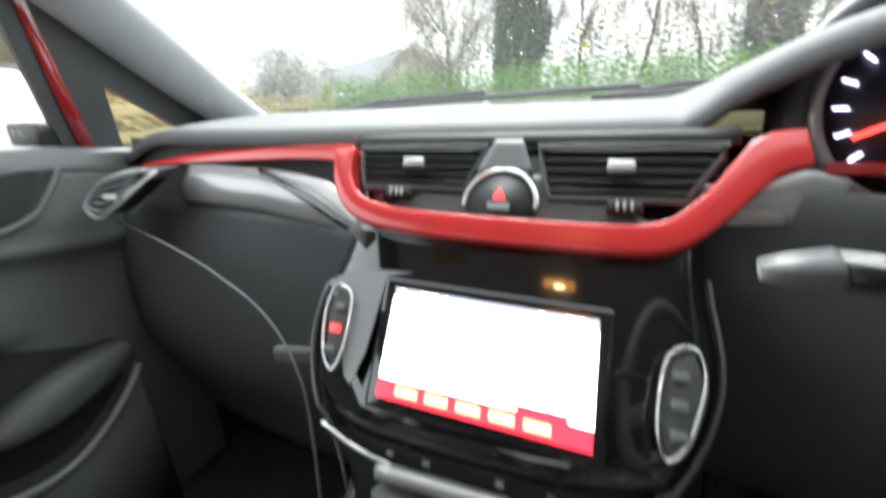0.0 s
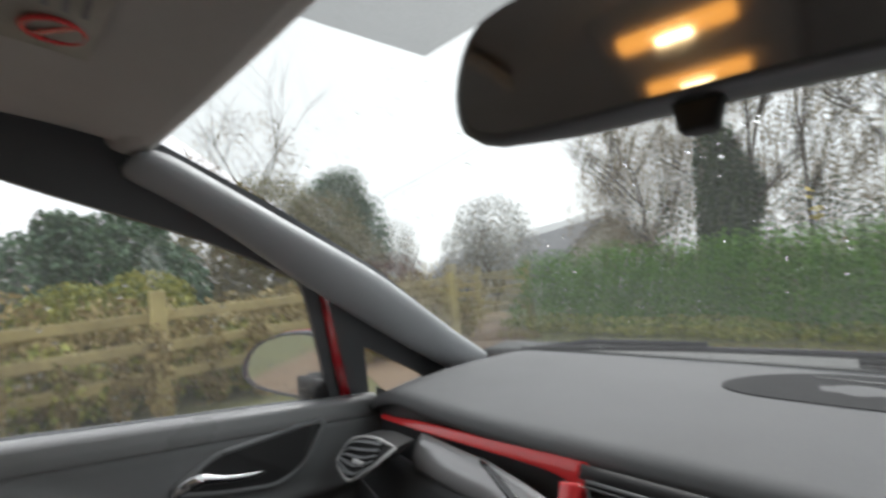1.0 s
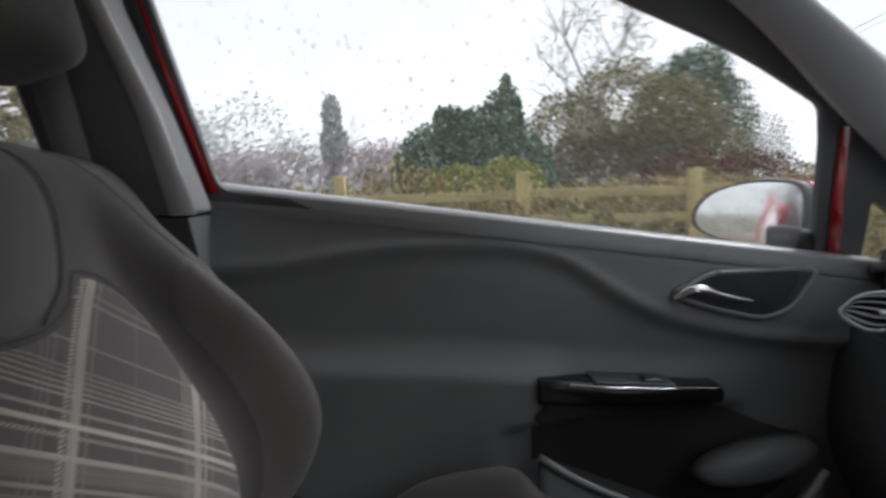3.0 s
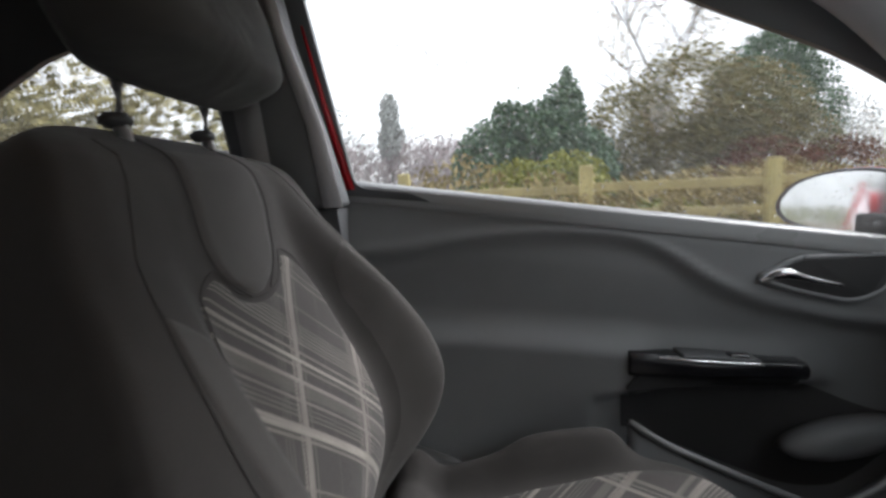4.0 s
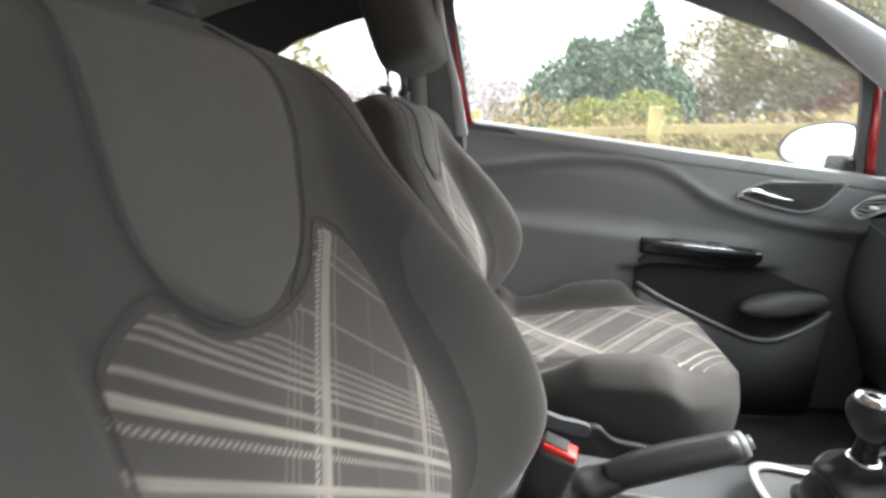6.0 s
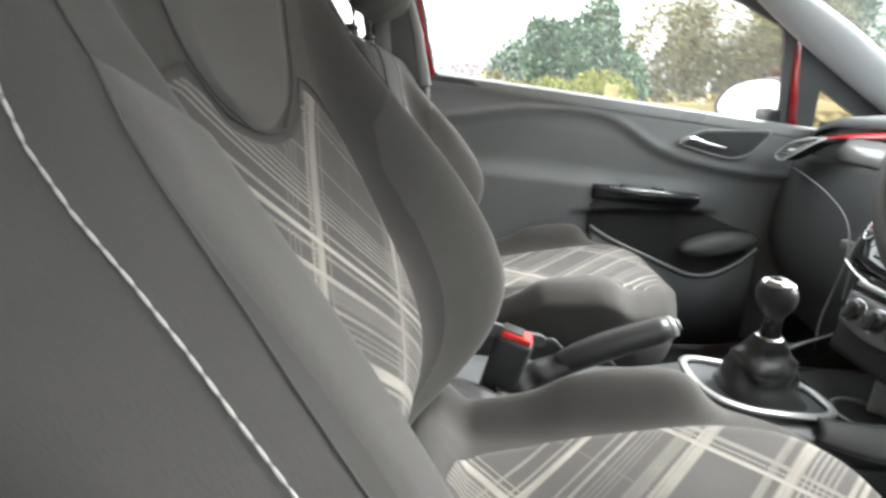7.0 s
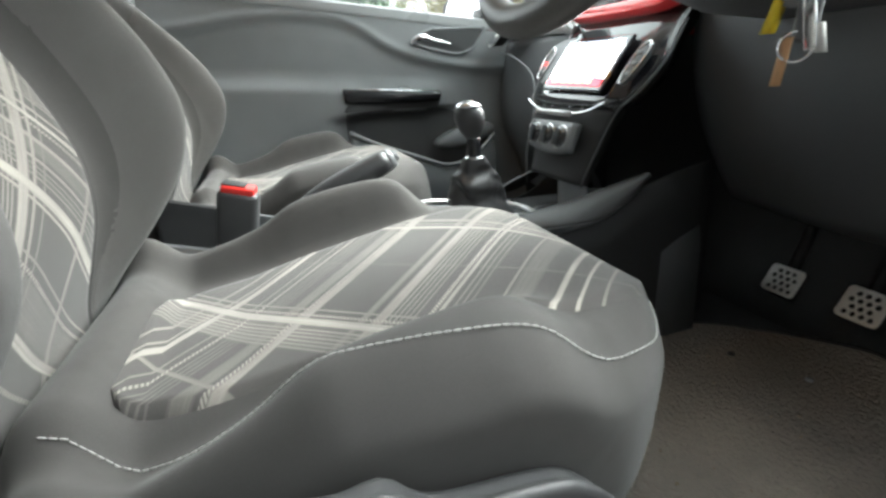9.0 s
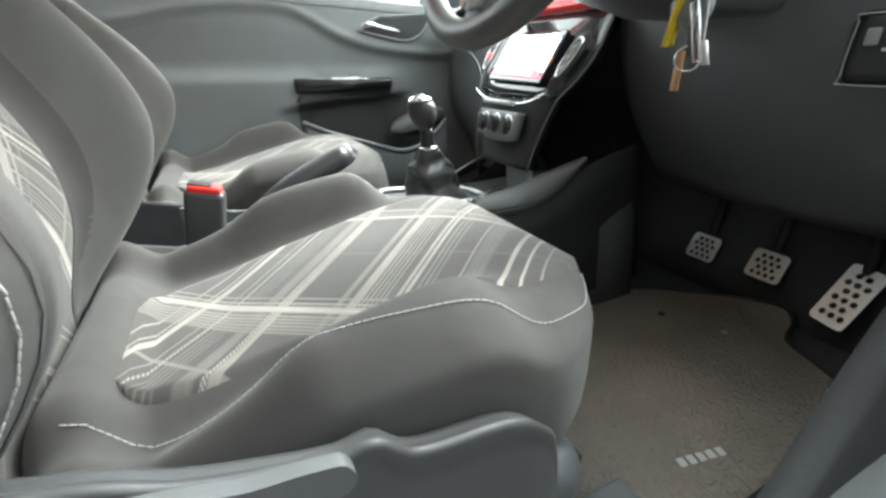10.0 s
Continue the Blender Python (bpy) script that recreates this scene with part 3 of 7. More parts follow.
    part("tailgate_skin", grid(lambda u, v: Vector(((2 * u - 1) * 0.74, -1.83 - 0.05 * math.sin(math.pi * v) + 0.04 * (2 * u - 1) ** 2, 1.00 - 0.72 * v)), 12, 8), PAINT, car, "red painted tailgate", solid=0.01)
    for x in (-0.70, 0.70):
        for y in (1.12, -1.30):
            wheel = part("wheel", joined(ring(0.235, 0.058, pose(x, y, 0.292, 0, 90, 0), 40, 12), disc(0.20, 0.06, pose(x - 0.03, y, 0.292, 0, 90, 0), 32, 0.01)), RUBBER, car, "black tyred wheel")
            part("rim", disc(0.17, 0.02, pose(x + (0.035 if x > 0 else -0.055), y, 0.292, 0, 90, 0), 32, 0.006), SILVER, wheel, "silver wheel rim")
    part("rear_side_panel", grid(lambda u, v: Vector((-0.655 + 0.06 * v * math.sin(math.pi * u), -0.64 - 1.1 * u, 1.065 - 0.82 * v)), 10, 8), DARK, car, "black rear side panel", solid=0.02)
    part("rear_shelf_edge", tube(spline([(-0.625, -0.62, 1.030), (-0.610, -0.86, 1.058), (-0.598, -1.13, 1.086)], 4), 0.008, 8), PILLAR, car, "pale strip below the rear side window")
    return car


make_shell()


# ---- passenger door ----
def door_x(y, z):
    """Inner face of the passenger door trim."""
    b = belt(y)
    d = b - z
    crease = table(y, [(-0.44, 0.885), (-0.30, 0.903), (-0.18, 0.907), (-0.06, 0.897), (0.0, 0.876), (0.107, 0.807), (0.22, 0.767), (0.41, 0.735)])
    x = -0.672 + 0.040 * min(1, max(0, d) / 0.022)
    x += 0.010 * min(1, max(0, d - 0.022) / 0.07)
    # scooped panel below the flowing crease
    k = min(1, max(0, (crease - z) / 0.022))
    x -= 0.013 * k * k * (3 - 2 * k)
    x += 0.005 * math.exp(-((z - crease - 0.003) / 0.009) ** 2)
    # armrest swelling
    arm = table(y, [(-0.48, 0.755), (-0.2, 0.733), (-0.02, 0.712), (0.2, 0.690), (0.45, 0.68)])
    k = min(1, max(0, (arm + 0.042 - z) / 0.055))
    x += 0.034 * k * k * (3 - 2 * k) * (0.45 * min(1, max(0, (0.30 - y) / 0.10)) + 0.55 * min(1, max(0, (0.01 - y) / 0.05)))
    k = min(1, max(0, (0.645 - z) / 0.02))
    x -= 0.055 * k * k * (3 - 2 * k) * min(1, max(0, (y + 0.12) / 0.10)) * min(1, max(0, (0.30 - y) / 0.10))
    k = min(1, max(0, (0.60 - z) / 0.25))
    return x + 0.03 * k * (0.5 if y > -0.12 else 1)


def make_door():
    door = thing("passenger_door", "charcoal plastic car door trim with chrome handle and pocket", "car door", (-0.66, 0, 0.25))
    part("inner_panel", grid(lambda u, v: (lambda y, z: Vector((door_x(y, z), y, z)))(0.515 - 1.03 * u, belt(0.515 - 1.03 * u) + 0.004 - (belt(0.515 - 1.03 * u) - 0.26) * v), 90, 80), PLASTIC, door, "charcoal grained door panel")
    part("window_ledge", loft([[Vector((-0.690, y, belt(y) - 0.02)), Vector((-0.690, y, belt(y) + 0.004)), Vector((-0.668, y, belt(y) + 0.011)), Vector((-0.650, y, belt(y) + 0.009)), Vector((-0.638, y, belt(y) + 0.001))] + [Vector((door_x(y, belt(y) - d) + 0.003, y, belt(y) - d + 0.003)) for d in (0.014, 0.024)] + [Vector((door_x(y, belt(y) - 0.027) - 0.006, y, belt(y) - 0.027))] for y in [0.515 - 1.02 * k / 12 for k in range(13)]]), LEDGE, door, "charcoal window ledge, lightened for the sky on it")
    part("window_seal", tube([(-0.694, y, belt(y) + 0.006) for y in [0.43 - 0.91 * k / 10 for k in range(11)]], 0.004, 8), DARK, door, "black seal along the glass")
    part("outer_skin", grid(lambda u, v: Vector((-0.735 - 0.06 * math.sin(math.pi * v), 0.53 - 1.06 * u, belt(0.53 - 1.06 * u) - 0.02 - 0.60 * v)), 10, 10), PAINT, door, "red painted outer skin", solid=0.01)
    # pull handle bowl and release lever
    cup = rounded([(0.150, 0.822), (0.215, 0.852), (0.395, 0.850), (0.345, 0.793), (0.295, 0.780), (0.215, 0.800)], 0.02)
    at = [Vector((door_x(y, z) + 0.004, y, z)) for y, z in cup]
    bowl = part("handle_bowl", plate(at, (0.002, 0, 0)), RUBBER, door, "black recessed handle bowl", smooth=False)
    part("bowl_rim", tube(spline(at, 2, closed=True), 0.0045, 8, closed=True), PLASTIC, door, "charcoal rim of the handle bowl")
    x = -0.612
    lever = [(x - 0.006, 0.155, 0.817), (x + 0.004, 0.172, 0.829), (x + 0.008, 0.190, 0.832), (x + 0.009, 0.215, 0.824), (x + 0.008, 0.250, 0.815), (x + 0.004, 0.275, 0.810)]
    part("release_lever", tube(spline(lever, 4), lambda t: table(t, [(0, 0.004), (0.15, 0.008), (0.35, 0.0085), (0.6, 0.0050), (1, 0.0030)]), 10, flat=0.7, up=(1, 0, 0)), CHROME, door, "chrome release lever")
    # grab handle
    grab = loft([[Vector((-0.585 - 0.02 * abs(t - 0.5), y, 0.712 - 0.10 * (y + 0.02) - h)) + Vector((dx, 0, 0)) for dx, h in ((-0.05, 0.0), (-0.004, 0.0), (0.004, 0.008), (0.004, 0.034 - 0.012 * t), (-0.006, 0.042 - 0.012 * t), (-0.05, 0.042 - 0.012 * t))] for t, y in [(k / 8, -0.055 + 0.28 * k / 8) for k in range(9)]])
    handle = part("grab_handle", grab, SATIN_BLACK, door, "gloss black grab handle", bevel=0.004)
    part("handle_strip", tube([(-0.580, -0.015, 0.711), (-0.578, 0.05, 0.704), (-0.580, 0.12, 0.697), (-0.586, 0.205, 0.687)], 0.0022, 6), CHROME, handle, "thin chrome strip")
    # Black sheet on the panel paints the shade behind the grab handle.
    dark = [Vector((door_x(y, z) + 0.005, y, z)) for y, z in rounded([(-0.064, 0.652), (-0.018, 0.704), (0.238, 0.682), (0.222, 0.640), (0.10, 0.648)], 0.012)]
    part("handle_shade", plate(dark, (0.002, 0, 0)), RUBBER, door, "black sheet for the shade behind the grab handle", smooth=False)
    part("window_switch_panel", rbox((0.040, 0.12, 0.006), pose(-0.606, 0.085, 0.7025, -5.7, 0, 0), 0.002), DARK, door, "black window switch panel")
    part("window_switch", rbox((0.018, 0.03, 0.010), pose(-0.600, 0.115, 0.7020, -5.7, 0, 0), 0.003), GLOSS, door)
    # pocket
    lip = spline([(-0.590, -0.055, 0.600), (-0.575, 0.0, 0.568), (-0.562, 0.08, 0.533), (-0.556, 0.16, 0.498), (-0.554, 0.215, 0.478), (-0.556, 0.275, 0.482), (-0.565, 0.34, 0.515), (-0.580, 0.385, 0.548)], 4)
    part("pocket_lip", tube(lip, 0.0055, 10), LEDGE, door, "pocket lip in the pale grey ledge plastic")
    # Dark sheet over the hollow darkens the pocket as its shade would.
    part("pocket_shade", grid(lambda u, v: (lambda y: (lambda z: Vector((door_x(y, z) + 0.003, y, z)))(table(y, [(-0.06, 0.648), (0.22, 0.640), (0.38, 0.585)]) * (1 - v) + v * (table(y, [(-0.055, 0.600), (0.0, 0.568), (0.08, 0.533), (0.16, 0.498), (0.215, 0.478), (0.275, 0.482), (0.34, 0.515), (0.385, 0.548)]) - 0.03)))(-0.055 + 0.44 * u), 30, 14), COVER, door, "dark sheet for the shade inside the door pocket")
    part("pocket_front", band(lip, [Vector((p[0] + 0.004, p[1], 0.27)) for p in lip], (1, 0, 0), 0.012), DARK, door, "charcoal pocket wall")
    # Bulge of the bottle holder at the front of the pocket.
    part("bottle_holder_bulge", loft([[Vector((-0.632 + d * 1.0, 0.303 + k * (0.100 * math.cos(a) + 0.012 * math.sin(a)), 0.548 + k * (0.034 * math.sin(a) + 0.012 * math.cos(a)))) for a in [2 * math.pi * q / 28 for q in range(28)]] for k, d in ((1.0, 0.0), (0.96, 0.022), (0.80, 0.034), (0.45, 0.041), (0.1, 0.042))]), PLASTIC, door, "charcoal bottle holder bulge")
    return door


make_door()


def make_open_door():
    """The driver's door, swung wide open on its front hinge."""
    door = thing("driver_door", "red driver's door with charcoal trim, standing open", "car door", (0.71, 0.52, 0.30))
    m = Matrix.Translation((0.715, 0.53, 0)) @ pose(0, 0, 0, 0, 0, 68)

    def at(q, x, z):
        return m @ Vector((x, -q, z))
    lift = 0.146
    part("outer_skin", grid(lambda u, v: at(1.03 * u, 0.085 + 0.05 * math.sin(math.pi * v), 0.30 + (0.56 + lift * u) * v), 10, 10), PAINT, door, "red painted outer skin", solid=0.008)
    part("inner_panel", grid(lambda u, v: at(1.03 * u, 0.03 - 0.03 * math.sin(math.pi * min(1, 1.6 * v)) + 0.02 * v, 0.30 + (0.565 + lift * u) * v), 16, 16), PLASTIC, door, "charcoal grained door panel", solid=0.006)
    part("edge_trim", tube([at(0, 0.055, 0.30), at(1.03, 0.055, 0.30), at(1.03, 0.055, 0.86 + lift), at(0, 0.055, 0.86)], 0.028, 8, closed=True), DARK, door, "black door edge")
    frame_line = spline([tuple(at(q, x, z)) for q, x, z in ((0.10, 0.05, 0.88), (0.22, 0.02, 1.06), (0.46, -0.03, 1.20), (0.72, -0.05, 1.28), (0.94, -0.05, 1.28), (1.01, -0.02, 1.15), (1.02, 0.04, 1.00))], 5)
    part("window_frame", tube(frame_line, 0.016, 8), DARK, door, "black window frame")
    bm = bmesh.new()
    bm.faces.new([bm.verts.new(p) for p in frame_line])
    pane = part("door_glass", bm, GLASS, door, "rain-spotted clear side window", smooth=False)
    pane.visible_shadow = False
    part("grab_handle", tube(spline([tuple(at(q, x, z)) for q, x, z in ((0.42, -0.01, 0.70), (0.50, -0.035, 0.705), (0.66, -0.035, 0.72), (0.74, -0.01, 0.725))], 4), 0.013, 8), SATIN_BLACK, door, "gloss black grab handle")
    part("pocket_lip", tube(spline([tuple(at(q, -0.02, z)) for q, z in ((0.15, 0.56), (0.30, 0.48), (0.50, 0.50), (0.62, 0.56))], 4), 0.0055, 8), LEDGE, door, "pale grey pocket lip")


make_open_door()


def make_door_mirror():
    ob = thing("door_mirror", "black and red door mirror with rain-spotted glass", "door mirror", (-0.70, 0.42, 0.86))
    z = Vector((0.42, -0.90, 0.035)).normalized()
    x = Vector((0, 0, 1)).cross(z).normalized()
    m = Matrix((x, z.cross(x), z)).transposed().to_4x4()
    m.translation = (-0.800, 0.400, 0.922)
    outline = spline([(0.090, 0.045, 0), (0.065, 0.060, 0), (0.0, 0.060, 0), (-0.062, 0.040, 0), (-0.092, 0.0, 0), (-0.074, -0.034, 0), (0.0, -0.052, 0), (0.065, -0.058, 0), (0.090, -0.045, 0), (0.095, 0.0, 0)], 4, closed=True)

    def at(k, h):
        return [m @ Vector((p.x * k, p.y * k, -h)) for p in outline]
    part("shell", loft([at(0.97, 0.0), at(1.04, -0.010), at(1.09, 0.01), at(1.05, 0.05), at(0.85, 0.085), at(0.45, 0.10)]), DARK, ob, "black mirror housing")
    bm = bmesh.new()
    bm.faces.new([bm.verts.new(p) for p in at(0.985, -0.002)])
    part("mirror_glass", bm, MIRROR, ob, "wet mirror glass", smooth=False)
    part("arm", loft([[Vector((x, y, z)) for y, z in ((0.40, 0.86), (0.46, 0.86), (0.46, 0.895), (0.40, 0.91))] for x in (-0.75, -0.70, -0.675)]), RUBBER, ob, "black mirror arm", bevel=0.008)
    part("cap", loft([at(1.11, 0.02), at(1.07, 0.055), at(0.87, 0.09), at(0.40, 0.104)]), PAINT, ob, "red mirror cap")


make_door_mirror()


# ---- front seats ----
SEAT_X = 0.348
CUSH_X = 0.338
LEAN_BACK = 17.0


WORN = 0.80
PAD = 0.0
ROUNDED = [(0.30, 0.2), (0.42, 0.45)]


def tuck(u, v, off):
    """Lift of a cloth panel over its padding; its border dips into the seam."""
    return off if 0.01 < u < 0.99 and 0.01 < v < 0.99 else -0.003


def on_back(X, S, N):
    """A point of the backrest: across, up along it, and out of its front."""
    c, s = math.cos(radians(LEAN_BACK)), math.sin(radians(LEAN_BACK))
    return Vector((SEAT_X + X, -0.42 - S * s + N * c, 0.50 + S * c + N * s))


def back_w(S):
    return table(S, [(0.0, 0.182), (0.10, 0.224), (0.20, 0.240), (0.28, 0.240), (0.34, 0.229), (0.40, 0.209), (0.45, 0.197), (0.52, 0.187), (0.56, 0.168), (0.585, 0.128)])


def back_n(X, S):
    """Front face of the backrest."""
    w = back_w(S)
    t = abs(X) / w
    mid = table(S, [(0, -0.022), (0.05, -0.006), (0.09, 0.022), (0.13, 0.050), (0.18, 0.068), (0.24, 0.071), (0.3, 0.066), (0.4, 0.057), (0.46, 0.060), (0.50, 0.068), (0.54, 0.066), (0.585, 0.030)]) + PAD
    bol = table(S, [(0, -0.03), (0.05, 0.015), (0.10, 0.060), (0.15, 0.085), (0.20, 0.094), (0.28, 0.088), (0.35, 0.073), (0.42, 0.050), (0.46, 0.033), (0.50, 0.016), (0.55, 0.002), (0.585, -0.01)])
    k = min(1, max(0, (t - 0.49) / 0.21 if X > 0 else (t - 0.57) / 0.19))
    rise = k * k * (3 - 2 * k)
    edge = table(S, [(0.2, 0.75), (0.34, 0.77), (0.46, 0.82), (0.50, 0.85)])
    k = min(1, max(0, (t - edge) / (1 - edge)))
    worn = table(S, [(0.13, WORN + 0.16), (0.20, WORN + 0.04), (0.34, WORN), (0.42, WORN - 0.10), (0.46, WORN - 0.28), (0.50, WORN - 0.30)]) if X > 0 else 1.0
    return mid + bol * rise * worn - table(S, ROUNDED if X > 0 else [(0.28, 0.5), (0.40, 0.05)]) * table(S, [(0.0, 0.10), (0.2, 0.16), (0.46, 0.16), (0.52, 0.11)]) * k ** 1.5


def insert_w(S):
    return table(S, [(0.0, 0.108), (0.12, 0.128), (0.25, 0.136), (0.40, 0.136), (0.44, 0.128), (0.46, 0.105)])


def insert_top(X):
    """Upper edge of the plaid insert, notched under the chest panel."""
    return table(abs(X), [(0, 0.398), (0.025, 0.401), (0.050, 0.412), (0.060, 0.425), (0.068, 0.437), (0.085, 0.434), (0.10, 0.425), (0.12, 0.404), (0.136, 0.380)])


def cush_z(X, y):
    """Top of the seat cushion."""
    mid = table(y, [(-0.45, 0.490), (-0.436, 0.530), (-0.415, 0.555), (-0.388, 0.556), (-0.370, 0.536), (-0.355, 0.525), (-0.20, 0.546), (-0.10, 0.560), (-0.03, 0.567), (0.015, 0.562), (0.048, 0.547), (0.070, 0.518), (0.083, 0.478), (0.088, 0.44)])
    w = cush_w(y, X)
    bol = table(y, [(-0.45, 0.03), (-0.34, 0.036), (-0.275, 0.044), (-0.225, 0.062), (-0.13, 0.060), (-0.095, 0.048), (-0.065, 0.012), (-0.045, 0.0), (0.03, 0.0)]) * (0.62 if X > 0 else 1.0)
    k = min(1, max(0, (X - 0.095) / 0.045 if X > 0 else (-X - 0.152) / 0.030))
    t = abs(X) / w
    edge = 0.78 if X > 0 else 0.90
    k2 = min(1, max(0, (t - edge) / (1 - edge))) ** 0.8
    if X > 0:
        q = min(1, max(0, (X - 0.075) / 0.05))
        mid -= table(y, [(-0.45, 0.045), (-0.33, 0.026), (-0.27, 0.012), (-0.22, 0.0)]) * q * q * (3 - 2 * q)
    return mid + bol * k * k * (3 - 2 * k) - (0.70 if X > 0 else 1.0) * table(y, [(-0.2, 0.050), (-0.04, 0.050), (0.03, 0.060)]) * k2 * k2


def cush_w(y, s=-1):
    """Half-width of the cushion; its outer side draws in behind."""
    return (table(y, [(-0.45, 0.72), (-0.33, 0.80), (-0.25, 0.90), (-0.15, 0.97), (-0.08, 1.0)]) if s > 0 else 1.0) * table(y, [(-0.45, 0.205), (-0.25, 0.211), (-0.10, 0.215), (-0.06, 0.212), (-0.03, 0.201), (0.005, 0.178), (0.035, 0.150), (0.060, 0.115), (0.078, 0.078), (0.088, 0.045)])


def make_seat(stitched=True):
    seat = thing("car_seat", "dark grey cloth car seat with pale plaid centre panels", "car seat", (SEAT_X, -0.2, 0.25), "front seats")
    us = [-1 + 2 * k / 44 for k in range(45)]
    loops = []
    for j in range(49):
        S = -0.02 + 0.605 * j / 48
        w = back_w(S)
        thick = table(S, [(0, 0.085), (0.3, 0.100), (0.5, 0.110), (0.56, 0.080), (0.585, 0.035)])
        front = [on_back(u * w, S, back_n(u * w, S)) for u in us]
        rear = [on_back(x * w, S, n) for x, n in ((1.0, back_n(w, S) * 0.45), (1.0, -0.45 * thick), (0.95, -0.9 * thick), (0.5, -thick - 0.012), (0, -thick - 0.018), (-0.5, -thick - 0.012), (-0.95, -0.9 * thick), (-1.0, -0.45 * thick), (-1.0, back_n(w, S) * 0.45))]
        loops.append(front + rear)
    part("backrest", loft(loops), CLOTH, seat, "dark grey cloth backrest with side bolsters", subsurf=1)

    def back_map(u, v):
        S = 0.0 + v * 0.46
        X = (2 * u - 1) * insert_w(S)
        return X, v * insert_top(X)
    part("backrest_insert", grid(lambda u, v: (lambda X, S: on_back(X, S, back_n(X, S) + tuck(u, v, 0.0024)))(*back_map(u, v)), 30, 36, uv=lambda u, v: back_map(u, v)), PLAID, seat, "charcoal plaid cloth with pale stripes")
    part("chest_panel", grid(lambda u, v: (lambda X, S: on_back(X, S, back_n(X, S) + tuck(u, v, 0.0030)))((2 * u - 1) * table(v, [(0, 0.022), (0.10, 0.046), (0.25, 0.064), (0.45, 0.072), (0.7, 0.072), (1, 0.062)]) + 0.008 * (1 - v) ** 3, (0.400 - 0.004) + 0.012 * abs(2 * u - 1) ** 2 * (1 - v) + v * 0.165), 16, 14), CLOTH_SIDE, seat, "plain grey cloth chest panel")
    edge_uv = [(0, k / 24) for k in range(24)] + [(k / 30, 1) for k in range(31)] + [(1, 1 - (k + 1) / 24) for k in range(24)]
    rim = [on_back(X, S, back_n(X, S) + 0.0018) for X, S in [back_map(u, v) for u, v in edge_uv]]
    part("insert_seam", tube(rim, 0.0006, 6), SEAM, seat)
    for s in (-1, 1):
        part("chest_seam", tube([on_back(s * table(v, [(0, 0.022), (0.10, 0.046), (0.25, 0.064), (0.45, 0.072), (0.7, 0.072), (1, 0.060)]) + 0.008 * (1 - v) ** 3, 0.402 + 0.168 * v, back_n(0.07, 0.402 + 0.168 * v) + 0.0022) for v in [k / 16 for k in range(17)]], 0.0008, 6), SEAM, seat)
        run = [(0.04, 0.174), (0.10, 0.193), (0.16, 0.204), (0.22, 0.211), (0.30, 0.210), (0.36, 0.197), (0.40, 0.186), (0.43, 0.177), (0.46, 0.169), (0.50, 0.157), (0.56, 0.135)]
        edge = [on_back(s * table(S, run), S, back_n(s * table(S, run), S) + 0.0015) for S in [0.04 + 0.52 * k / 26 for k in range(27)]]
        if stitched and s > 0:
            part("side_stitching", stitches(edge, 0.0070, 0.0006), THREAD, seat, "pale thread along the bolster edge")
        part("side_seam", tube([on_back(s * (table(S, run) - 0.014), S, back_n(s * (table(S, run) - 0.014), S) + 0.0006) for S in [0.04 + 0.52 * k / 26 for k in range(27)]], 0.0005, 6), SEAM, seat)

        def bolster(u, v, s=s):
            S0 = 0.03 + v * 0.375
            X = insert_w(S0) + 0.003 + u * (0.795 * back_w(S0) - insert_w(S0) - 0.003)
            S = 0.03 + v * (table(X, [(0.133, 0.366), (0.138, 0.390), (0.148, 0.407), (0.158, 0.419), (0.168, 0.426), (0.180, 0.429)]) - 0.03)
            return on_back(s * X, S, back_n(s * X, S) + tuck(u, v, 0.0016))
        part("bolster_panel", grid(bolster, 12, 40), CLOTH_SIDE, seat, "lighter knit cloth on the bolster")
        part("headrest_post", tube([on_back(s * 0.066, S, 0.02 + 0.40 * max(0, S - 0.57)) for S in (0.55, 0.58, 0.62, 0.66, 0.70)], 0.0065, 10), STRIP, seat, "pale steel headrest post")
        part("post_collar", disc(0.013, 0.012, Matrix.Translation(on_back(s * 0.066, 0.582, 0.02)), 16, 0.003), DARK, seat, "black post collar")
    # headrest
    hr = []
    for j in range(19):
        t = j / 18
        S = 0.606 + 0.200 * t
        w = table(t, [(0, 0.104), (0.04, 0.122), (0.12, 0.132), (0.5, 0.140), (0.85, 0.132), (0.95, 0.114), (1, 0.085)])
        d = table(t, [(0, 0.034), (0.04, 0.046), (0.14, 0.051), (0.5, 0.052), (0.85, 0.042), (1, 0.018)])
        hr.append([on_back(w * math.copysign(abs(math.cos(a)) ** 0.42, math.cos(a)), S, 0.098 + PAD + 0.014 * t + d * math.copysign(abs(math.sin(a)) ** 0.62, math.sin(a))) for a in [2 * math.pi * k / 32 for k in range(32)]])
    part("headrest", loft(hr), CLOTH_DARK, seat, "dark cloth headrest", subsurf=1)

    # cushion
    loops = []
    for j in range(65):
        y = -0.45 + 0.538 * (1 - (1 - j / 64) ** 1.25)
        wide = [(q, cush_w(y, q)) for q in (-1, 1)]
        top = [Vector((CUSH_X + u * wide[u > 0][1], y, cush_z(u * wide[u > 0][1], y))) for u in us]
        low = table(y, [(-0.45, 0.40), (-0.02, 0.38), (0.055, 0.39), (0.088, 0.42)])
        z1 = top[-1].z
